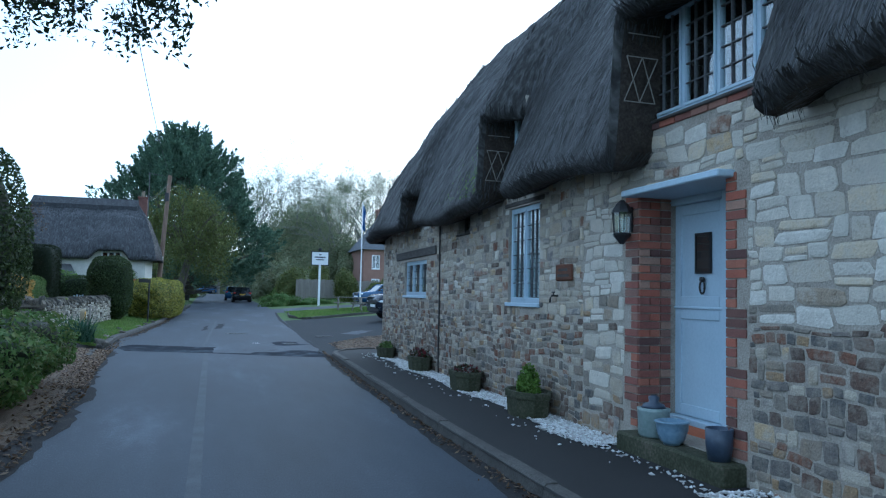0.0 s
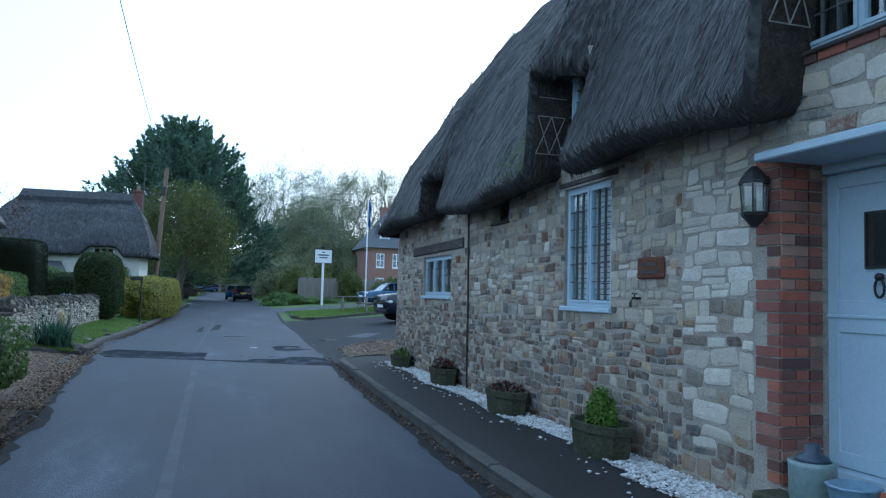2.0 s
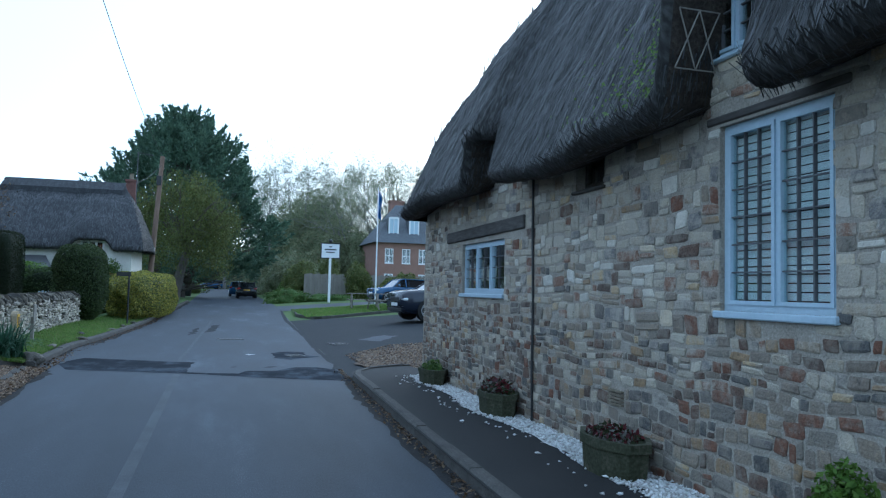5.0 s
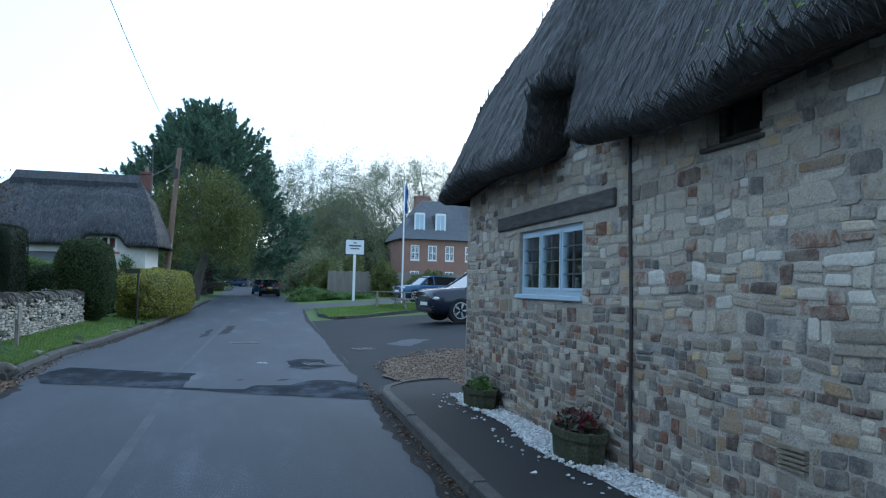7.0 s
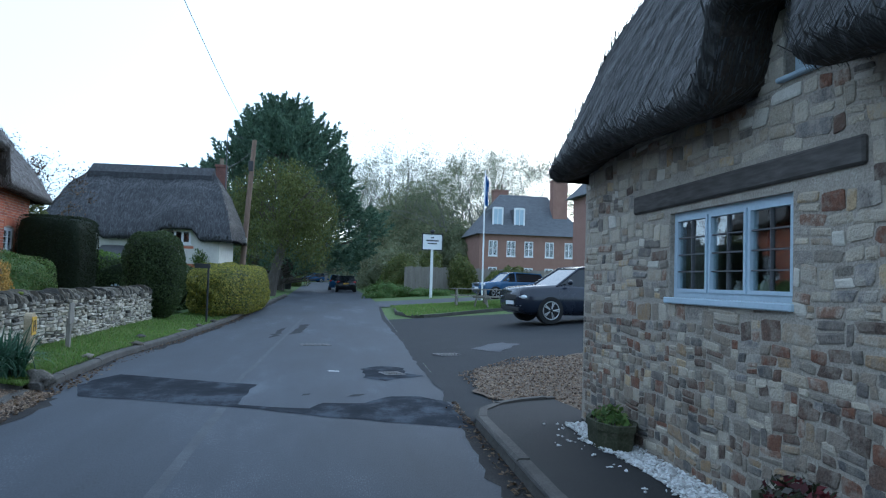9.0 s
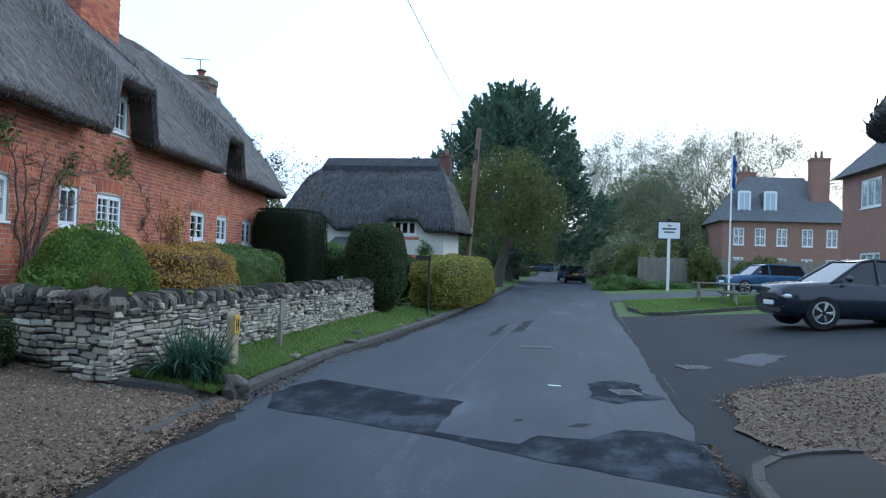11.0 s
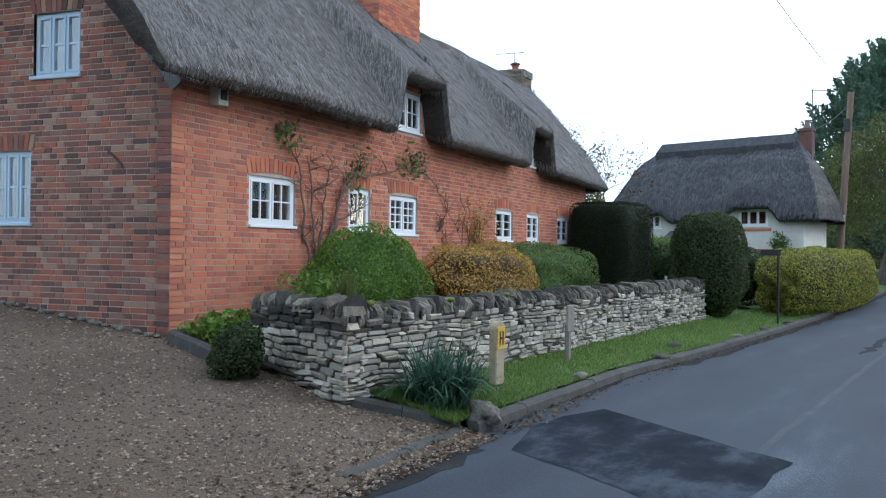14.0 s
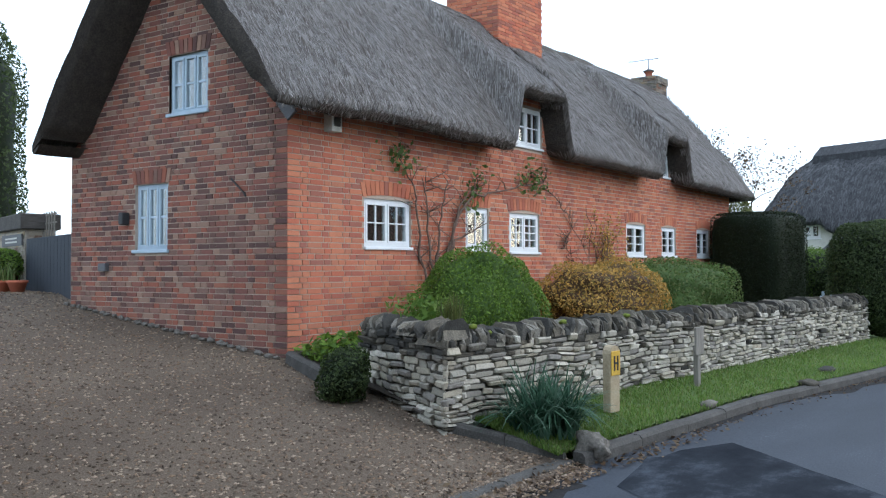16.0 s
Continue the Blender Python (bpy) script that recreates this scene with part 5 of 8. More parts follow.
def blades(name, at, n, length, width, mat, label, category, seed, spread=1.0, upright=0.5, segs=5):
    """A tussock of arching strap leaves."""
    rng = np.random.RandomState(seed)
    top = root(name, at, label, category)
    verts, faces = [], []
    for _ in range(n):
        az = rng.uniform(0, 6.283)
        L = length * rng.uniform(0.6, 1.1)
        out = spread * rng.uniform(0.25, 1.0)
        w = width * rng.uniform(0.7, 1.2)
        dx, dy = math.cos(az), math.sin(az)
        bx, by = at[0] + 0.12 * spread * rng.normal(), at[1] + 0.12 * spread * rng.normal()
        k0 = len(verts)
        for i in range(segs + 1):
            t = i / segs
            h = L * (t * (upright + 0.55) - out * 0.75 * t * t)
            r = L * out * 0.75 * t**1.25
            ww = w * (1 - t) ** 0.6
            x, y, z = bx + dx * r, by + dy * r, at[2] + max(h, 0.01)
            verts += [(x - dy * ww, y + dx * ww, z), (x + dy * ww, y - dx * ww, z)]
        for i in range(segs):
            a = k0 + 2 * i
            faces.append((a, a + 1, a + 3, a + 2))
    raw("leaves", verts, faces, MATS[mat], top)
    return top


blades("iris_clump", (-5.12, 20.42, gz(-5.1, 20.4) + 0.08), 520, 0.95, 0.015, "leaf_iris", "spreading clump of blue-green strap leaves", "plant", 3, 1.15, 0.42)
blades("dry_grass", (-6.4, 20.35, 1.0), 150, 0.42, 0.008, "leaf_willow", "tuft of tan dried stems above the wall", "plant", 4, 0.5, 0.8)
bm = bmesh.new()
blob(bm, (-4.62, 20.42, 0.11), (0.17, 0.14, 0.14), 2, 0.7, 3, 1.9)
tagged(part("boulder", bm, MATS["boulder_stone"], None, "rounded grey boulder at the verge's corner", True), category="rock")
rng = np.random.RandomState(8)
for k, (x, y) in enumerate(((-4.75, 23.0), (-4.62, 25.6), (-4.85, 26.9), (-4.5, 29.6), (-4.4, 31.5), (-4.3, 33.5))):
    bm = bmesh.new()
    blob(bm, (x - 0.08, y, gz(x, y) + 0.11), (0.09 + 0.03 * (k % 2), 0.14 + 0.06 * (k % 3), 0.05), k + 4, 0.5, 2, 1.5)
    tagged(part("verge_stone", bm, MATS["coping_object"], None, "small dark stone lying on the grass verge", True), category="rock", group="stones along the verge")

rng = np.random.RandomState(19)
foot = tagged(new("footing_stones"), "line of small pale stones along the foot of the gable wall", "rocks", "", "stuff")
ORIGIN[foot] = Vector()
for k in range(34):
    q = HG((0.05 + 4.3 * k / 34 + 0.04 * rng.normal(), -0.1 - 0.05 * rng.random(), 0))
    bm = bmesh.new()
    blob(bm, (q.x, q.y, gz(q.x, q.y) + 0.025), (0.04 + 0.04 * rng.random(), 0.035 + 0.02 * rng.random(), 0.02 + 0.02 * rng.random()), k, 0.6, 2, 1.7)
    part("foot_stone", bm, MATS["boulder_stone"], foot, smooth=True)

# posts on the verge
hp = root("hydrant_post", (-5.2, 21.58, 0.26), "weathered concrete hydrant post with a yellow plate", "marker post")
bm = boxes(((-5.25, 21.49, 0.2), (-5.15, 21.67, 0.84)), bevel=0.01)
tube(bm, [(-5.25, 21.58, 0.83), (-5.15, 21.58, 0.83)], 0.09, 14)
part("post", bm, MATS["post_concrete"], hp)
plate = part("plate", boxes(((-5.147, 21.50, 0.60), (-5.138, 21.66, 0.86)), bevel=0.003), MATS["yellow_paint"], hp, "yellow hydrant plate")
part("letter", boxes(((-5.137, 21.54, 0.65), (-5.133, 21.56, 0.81)), ((-5.137, 21.60, 0.65), (-5.133, 21.62, 0.81)), ((-5.137, 21.56, 0.72), (-5.133, 21.60, 0.74))), MATS["black_iron"], plate, "black letter H")
gp = root("marker_post", (-5.38, 23.75, 0.26), "grey timber post with a small board", "marker post")
part("post", boxes(((-5.41, 23.72, 0.2), (-5.34, 23.79, 0.72)), bevel=0.006), MATS["grey_wood"], gp)
part("board", boxes(((-5.36, 23.66, 0.62), (-5.33, 23.86, 0.98)), bevel=0.006), MATS["grey_wood"], gp)
np_ = root("lane_name_sign", (-4.55, 33.2, 0.15), "dark thin post with a narrow name board", "sign")
part("post", tube(bmesh.new(), [(-4.55, 33.2, 0.1), (-4.55, 33.2, 1.85)], 0.03, 8), MATS["black_iron"], np_)
part("board", boxes(((-4.95, 33.18, 1.72), (-4.5, 33.22, 1.86))), MATS["black_iron"], np_)
pick = root("picket_gate", (-6.9, 33.4, 0.5), "small blue-grey picket gate", "gate")
for k in range(9):
    part("picket", boxes(((-7.35 + k * 0.1, 33.38, 0.45), (-7.29 + k * 0.1, 33.4, 1.15 + 0.03 * (k % 2)))), MATS["blue_paint"], pick)
part("rail", boxes(((-7.4, 33.4, 0.65), (-6.45, 33.43, 0.71)), ((-7.4, 33.4, 0.98), (-6.45, 33.43, 1.04))), MATS["blue_paint"], pick)

# climbers on the brick front
vine = root("climbing_rose", H((2.55, -0.05, 0.95)), "bare-stemmed climbing rose with a few leaves", "climber")
rng = np.random.RandomState(12)
bm = bmesh.new()
tips = []
for base, path_ in ((2.5, ((2.45, 1.6), (2.3, 2.4), (2.2, 2.95), (1.9, 3.35))), (2.55, ((2.7, 1.8), (2.75, 2.4), (2.95, 3.1))), (2.5, ((2.6, 1.7), (2.5, 2.5), (2.45, 3.05))), (2.6, ((2.9, 1.9), (3.2, 2.6), (3.5, 2.9), (4.3, 3.05), (5.0, 3.2), (5.6, 3.3))), (2.6, ((2.8, 1.7), (3.1, 2.2), (3.6, 2.35))), (2.65, ((3.0, 2.0), (3.15, 2.7), (3.7, 3.15))), (5.3, ((5.6, 3.25), (6.2, 2.9), (6.6, 2.5), (7.1, 1.9))), (6.2, ((6.4, 2.3), (6.3, 2.1), (6.9, 1.7)))):
    z0 = 0.95 if base < 3 else path_[0][1] - 0.2
    pts = [H((base, -0.05, z0))]
    for q in path_:
        pts.append(H((q[0], -0.05 - 0.04 * rng.random(), q[1])))
    fine = []
    for a, b in zip(pts, pts[1:]):
        for t in np.linspace(0, 1, 6)[:-1]:
            fine.append(a.lerp(b, t) + Vector(rng.normal(size=3) * 0.018))
    fine.append(pts[-1])
    rad = [0.028 * (1 - 0.75 * i / len(fine)) for i in range(len(fine))]
    tube(bm, fine, rad if base < 3 else [r * 0.5 for r in rad], 6)
    tips += fine[len(fine) // 2 :]
    for _ in range(20):
        a = fine[rng.randint(3, len(fine))]
        b = a + Vector((0.02 * rng.random(), rng.normal() * 0.14, 0.06 + 0.16 * rng.random()))
        c = b + Vector((0.02 * rng.random(), rng.normal() * 0.14, 0.02 + 0.16 * rng.random()))
        tube(bm, [a, b, c], [0.009, 0.006, 0.003], 4)
part("stem", bm, MATS["vine_bark"], vine, smooth=True, kind="stuff")
cl = np.array([list(H((u, -0.1, z))) for u, z in ((1.75, 3.35), (1.9, 3.45), (2.1, 3.3), (3.55, 3.0), (3.75, 3.15), (4.9, 3.25), (5.2, 3.45), (5.45, 3.4), (3.5, 2.75), (5.3, 3.2))])
pp = cl[rng.randint(0, len(cl), 260)] + rng.normal(size=(260, 3)) * np.array([0.04, 0.14, 0.12])
v, f = leaf_quads(pp, np.tile([1.0, 0, 0.3], (260, 1)), 0.045, rng, 0.6)
raw("leaves", v, f, MATS["leaf_shrub"], vine)
vine2 = root("climbing_shrub", H((7.6, -0.05, 1.3)), "thin twiggy climber with russet buds", "climber")
bm = bmesh.new()
tips = []
for k in range(30):
    a = H((7.4 + 0.4 * rng.random(), -0.05, 1.2))
    b = H((6.9 + 1.5 * rng.random(), -0.08, 2.2 + 0.9 * rng.random()))
    tips += stem(bm, rng, a, b, 0.012, 0.004, 0.25, 8, 5)[4:]
part("stem", bm, MATS["vine_bark"], vine2, kind="stuff")
pp = np.array(tips)[rng.randint(0, len(tips), 1100)] + rng.normal(size=(1100, 3)) * 0.05
v, f = leaf_quads(pp, np.tile([1.0, 0, 0.3], (1100, 1)), 0.028, rng, 0.6)
raw("leaves", v, f, MATS["leaf_orange"], vine2)

# drive's end: gate, pillar, pots
gate = root("solid_gate", (-14.4, 18.45, 1.3), "dark grey solid boarded gate", "gate")
part("gate_leaf", boxes(((-15.95, 18.42, 1.2), (-12.95, 18.48, 2.32)), bevel=0.006), MATS["gate_paint"], gate)
part("gate_board", boxes(*[((-15.9 + 0.2 * k, 18.405, 1.22), (-15.71 + 0.2 * k, 18.42, 2.3)) for k in range(14)]), MATS["gate_paint"], gate, kind="stuff")
pil = root("gate_pier", (-16.8, 18.6, 1.3), "buff brick gate pier with a dark cap", "gate pier")
bm = bmesh.new()
z = 1.2
k = 0
while z < 2.5:
    for q in range(8):
        box(bm, (-17.9 + q * 0.24 - 0.11 * (k % 2), 18.38, z), (-17.9 + q * 0.24 + 0.225 - 0.11 * (k % 2), 18.45, z + 0.063))
    for q in range(2):
        box(bm, (-16.02, 18.46 + q * 0.24, z), (-15.96, 18.68 + q * 0.24, z + 0.063))
    z, k = z + 0.075, k + 1
part("brickwork", bm, MATS["stone_island"], pil, kind="stuff")
part("core", boxes(((-18.1, 18.4, 1.0), (-15.98, 18.9, 2.5))), MATS["mortar"], pil)
part("cap", boxes(((-18.2, 18.3, 2.5), (-15.9, 19.0, 2.80)), bevel=0.02), MATS["old_wood"], pil)
part("slate_sign", boxes(((-17.6, 18.355, 2.2), (-16.05, 18.38, 2.42))), MATS["lead"], pil, "small slate name board")
part("letter_bars", boxes(((-17.3, 18.35, 2.33), (-16.4, 18.356, 2.36)), ((-17.3, 18.35, 2.26), (-16.4, 18.356, 2.29))), MATS["cream_render"], pil)
shrub("box_ball", (-16.4, 18.0, 1.86), (0.55, 0.5, 0.3), 5000, 0.026, "leaf_box", "rounded clipped box ball in a dark tub", "shrub", 2.2, 0.05, 4, 21, 0.12, base=1.58)
tub = root("planter_tub", (-16.5, 18.0, 1.35), "dark red glazed planter tub", "planter")
part("tub_body", lathe(bmesh.new(), [(0.3, 0), (0.36, 0.1), (0.42, 0.3), (0.45, 0.34)], (-16.5, 18.0, 1.32), 18), MATS["plaque_wood"], tub, smooth=True)
for k, (x, y) in enumerate(((-15.25, 17.9), (-14.95, 18.05))):
    pot = root("flower_pot", (x, y, 1.33), "small terracotta flower pot", "flower pot", "pots by the gate")
    part("pot_body", lathe(bmesh.new(), [(0.1, 0), (0.15, 0.17), (0.17, 0.18), (0.17, 0.22)], (x, y, 1.34), 14), MATS["brick_island"], pot, smooth=True)
blades("pot_fern", (-15.2, 17.9, 1.54), 60, 0.4, 0.012, "leaf_shrub", "arching green pot plant", "plant", 6, 0.9, 0.7)
for k, x in enumerate((-13.6, -14.7)):
    blades("spiky_plant", (x, 19.3, 1.4), 70, 1.8, 0.035, "leaf_willow", "tall spiky sword-leaved plant behind the gate", "plant", 30 + k, 0.45, 1.0)
lat = root("trellis", (-15.6, 18.7, 2.2), "thin pale garden trellis behind the gate", "trellis")
for k in range(5):
    part("trellis_slat", boxes(((-15.95 + 0.17 * k, 18.7, 2.0), (-15.92 + 0.17 * k, 18.72, 2.82))), MATS["grey_wood"], lat)
    part("trellis_slat", boxes(((-15.95, 18.72, 2.12 + 0.16 * k), (-15.2, 18.74, 2.15 + 0.16 * k))), MATS["grey_wood"], lat)

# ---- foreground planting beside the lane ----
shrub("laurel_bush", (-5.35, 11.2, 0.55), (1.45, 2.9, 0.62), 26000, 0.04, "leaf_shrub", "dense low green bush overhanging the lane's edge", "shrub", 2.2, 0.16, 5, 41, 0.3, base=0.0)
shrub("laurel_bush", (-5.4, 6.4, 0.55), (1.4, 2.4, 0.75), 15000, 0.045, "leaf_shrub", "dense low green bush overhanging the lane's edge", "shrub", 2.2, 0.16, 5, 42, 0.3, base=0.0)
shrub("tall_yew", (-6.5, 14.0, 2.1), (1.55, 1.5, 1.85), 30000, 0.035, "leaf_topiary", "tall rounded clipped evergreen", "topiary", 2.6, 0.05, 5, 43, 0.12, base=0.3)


def branching(bm, rng, at, way, length, radius, level, tips, split=3, sag=0.0, sides=5, spread=0.55, shrink=0.68):
    """A limb that forks again and again."""
    way = Vector(way).normalized()
    p = Vector(at)
    pts, rad = [p.copy()], [radius]
    n = 4
    for i in range(n):
        way = (way + Vector(rng.normal(size=3)) * 0.13 + Vector((0, 0, -sag))).normalized()
        p = p + way * (length / n)
        pts.append(p.copy())
        rad.append(radius * (1 - 0.45 * (i + 1) / n))
    tube(bm, pts, rad, max(3, sides), caps=False)
    if level == 0:
        tips.extend(pts[1:])
        return
    for k in range(split):
        q = pts[2 + int(rng.random() * 3)] if k else pts[-1]
        w = (way + Vector(rng.normal(size=3)) * spread).normalized()
        branching(bm, rng, q, w, length * shrink * (0.8 + 0.4 * rng.random()), rad[-1] * 0.75, level - 1, tips, split, sag, sides - 1, spread, shrink)


rng = np.random.RandomState(77)
tree = root("roadside_tree", (-6.6, 5.6, 0.4), "spring tree with thin drooping twigs over the lane", "tree")
bm = bmesh.new()
tips = []
tube(bm, [(-6.6, 5.6, 0.2), (-6.5, 5.7, 2.0), (-6.2, 6.0, 4.2), (-6.0, 6.2, 6.9)], [0.22, 0.17, 0.14, 0.08], 8)
for a, w, l in (((-6.2, 6.0, 5.3), (1, 0.45, 0.12), 2.0), ((-6.1, 6.1, 5.9), (1, 0.25, 0.0), 2.1), ((-6.0, 6.2, 6.3), (1, 0.5, -0.1), 2.2), ((-6.1, 6.0, 5.7), (0.9, 0.8, 0.0), 2.2), ((-6.0, 6.1, 6.1), (1, 0.6, -0.05), 2.4)):
    branching(bm, rng, a, w, l, 0.07, 4, tips, 3, 0.05, 6, 0.5, 0.62)
part("limb", bm, MATS["bark"], tree)
tp = np.array(tips)
pp = tp[rng.randint(0, len(tp), 16000)] + rng.normal(size=(16000, 3)) * 0.06
v, f = leaf_quads(pp, rnd_dirs(rng, 16000), 0.03, rng, 0.45)
raw("crown", v, f, MATS["leaf_dark"], tree)


# ---- far thatched cottage ----
material("far_brick_dark", [(0.10, 0.05, 0.04), (0.15, 0.075, 0.06), (0.2, 0.105, 0.085)], 3, 30, 0.9, 0.3, 0.01)
def K(p):
    """Along the front, back, up."""
    return Vector((-12.05 + p[0] * 1.01, 41.5 + p[1] - 0.05 * p[0], p[2]))


far = root("thatched_cream_cottage", K((3, 2, 0.8)), "small cream cottage under a grey thatch", "house")
CW = [(4.52, 5.49, 2.74, 3.32), (1.15, 1.75, 2.7, 3.2)]
part("wall", wall_mesh(0.2, 6.6, 0.3, 3.6, CW, 0.3, K), MATS["cream_render"], far, "cream rendered stone front")
part("side_wall", wall_mesh(0.3, 4.6, 0.3, 3.2, [], 0.3, lambda p: K((6.6 - p[1], p[0], p[2]))), MATS["cream_render"], far)
part("side_wall", wall_mesh(0.3, 4.6, 0.3, 3.2, [], 0.3, lambda p: K((0.2 + p[1], p[0], p[2]))), MATS["cream_render"], far)
part("room_back", boxes(((0.5, 1.2, 0.4), (6.2, 1.25, 3.5)), M=K), MATS["unlit_room"], far)
part("brick_band", boxes(((4.4, -0.02, 2.56), (5.6, 0.05, 2.66)), ((4.1, -0.02, 1.8), (6.3, 0.05, 1.95)), M=K, bevel=0.005), MATS["brick_island"], far, "courses of red brick under the window")
window("window", K, *CW[0], 3, 1, 1, "white three-light cottage window", "white_paint", 0.04, 0.04, parent=far)
window("window", K, *CW[1], 2, 1, 1, "small white cottage window", "white_paint", 0.04, 0.04, parent=far)
far_roof = thatch("thatch_roof", K, -0.35, 7.1, lambda u: 3.0 if u < -50 else 2.88 + 0.45 * bump_up(u, 4.5, 5.5, 0.6, 0.45) + 0.3 * bump_up(u, 1.0, 1.8, 0.4, 0.4), [(0, 0), (0.3, 0.62), (1.6, 2.0), (3.1, 3.0)], 6.2, 0.4, ("hip", 0.38), ("hip", 0.4), "thatch_far", far, "grey weathered thatch with a raised ridge", cell=0.12, lump=0.07, seed=3)
straws(far_roof, 22000, 0.25, 0.016, "straw_far", 3, lambda q: q[2] < 5.6, far)
bm = bmesh.new()
for side in (-1, 1):
    prev = None
    for k in range(41):
        u = 0.8 + 5.1 * k / 40
        drop = 0.62 + 0.03 * math.sin(k * 1.7)
        ring = [bm.verts.new(K((u, 2.7 + side * a, z))) for a, z in ((0.0, 6.26), (0.75 + 0.01 * math.sin(k), 5.82), (0.79, 5.54 + 0.03 * math.sin(k * 2.1)), (0.6, 5.5), (0.0, 5.7))]
        if prev:
            for i in range(4):
                bm.faces.new((prev[i], prev[i + 1], ring[i + 1], ring[i]))
        else:
            bm.faces.new(ring)
        prev = ring
    bm.faces.new(prev)
part("ridge_cap", bm, MATS["thatch_far"], far, "raised thatch ridge block")
ch = part("chimney", boxes(((5.8, 3.6, 4.4), (6.25, 4.1, 6.45)), ((5.76, 3.56, 6.45), (6.29, 4.14, 6.57)), M=K, bevel=0.01), MATS["far_brick_dark"], far, "dark brick chimney")
part("chimney_pot", lathe(bmesh.new(), [(0.1, 0), (0.09, 0.3), (0.12, 0.32)], K((6.02, 3.85, 6.57)), 12), MATS["terracotta"], ch)
bm = tube(bmesh.new(), [K((6.4, 2.6, 4.9)), K((6.4, 2.6, 7.8))], 0.022, 6)
tube(bm, [K((6.35, 2.6, 7.75)), K((7.1, 2.6, 7.65))], 0.015, 5)
for k in range(5):
    tube(bm, [K((6.5 + k * 0.13, 2.35, 7.73 - k * 0.015)), K((6.5 + k * 0.13, 2.85, 7.73 - k * 0.015))], 0.008, 4)
part("aerial", bm, MATS["lead"], far, "television aerial on a mast")
porch = bmesh.new()
pv = [porch.verts.new(K(q)) for q in ((1.8, -0.7, 2.1), (3.5, -0.7, 2.1), (3.2, 0, 2.6), (2.1, 0, 2.6), (1.8, -0.7, 2.0), (3.5, -0.7, 2.0), (3.5, 0, 2.0), (1.8, 0, 2.0))]
for q in ((0, 1, 2, 3), (4, 5, 1, 0), (5, 6, 2, 1), (7, 4, 0, 3), (7, 6, 5, 4)):
    porch.faces.new([pv[i] for i in q])
part("porch_roof", porch, MATS["lead"], far, "small slate porch roof")
shrub("wall_climber", K((5.9, -0.2, 2.1)), (0.35, 0.15, 0.5), 500, 0.05, "leaf_shrub", "thin green climber on the cream wall", "climber", 2, 0.3, 4, 51, 0.8, core=False, base=1.5)

# ---- poles and wires ----
pole = root("utility_pole", (-4.35, 46.8, 0.1), "leaning brown timber utility pole with fittings", "utility pole")
PT = Vector((-4.72, 46.8, 8.14))
part("pole_shaft", tube(bmesh.new(), [(-5.15, 46.8, 0.0), (-4.95, 46.8, 4.0), PT], [0.15, 0.13, 0.11], 12), MATS["pole_wood"], pole)
part("fitting", boxes(((-4.95, 46.62, 6.6), (-4.72, 46.98, 7.1)), bevel=0.02), MATS["black_iron"], pole, "black junction box")
part("number_plate", boxes(((-5.02, 46.64, 3.0), (-4.88, 46.66, 3.35))), MATS["cream_render"], pole)


def wire(a, b, sag, r=0.012):
    a, b = Vector(a), Vector(b)
    pts = [a.lerp(b, t) + Vector((0, 0, -sag * 4 * t * (1 - t))) for t in np.linspace(0, 1, 25)]
    o = root("overhead_wire", a, "thin dark overhead cable", "cable", "overhead wires")
    part("cable", tube(bmesh.new(), pts, r, 4), MATS["black_iron"], o)


p2 = root("utility_pole", (3.6, 92, 0.4), "far timber utility pole, paled to stand for mist", "utility pole")
part("pole_shaft", tube(bmesh.new(), [(3.6, 92, 0.0), (3.6, 92, 9.3)], [0.14, 0.1], 10), MATS["pale_bark"], p2)
wire(PT, (3.6, 92, 9.2), 0.5)
wire(PT + Vector((0, 0, -0.4)), K((6.4, 2.6, 6.3)), 0.15, 0.014)
wire(PT, (-3.6, 6, 7.6), 0.7, 0.009)

# ---- trees ----
rng = np.random.RandomState(5)


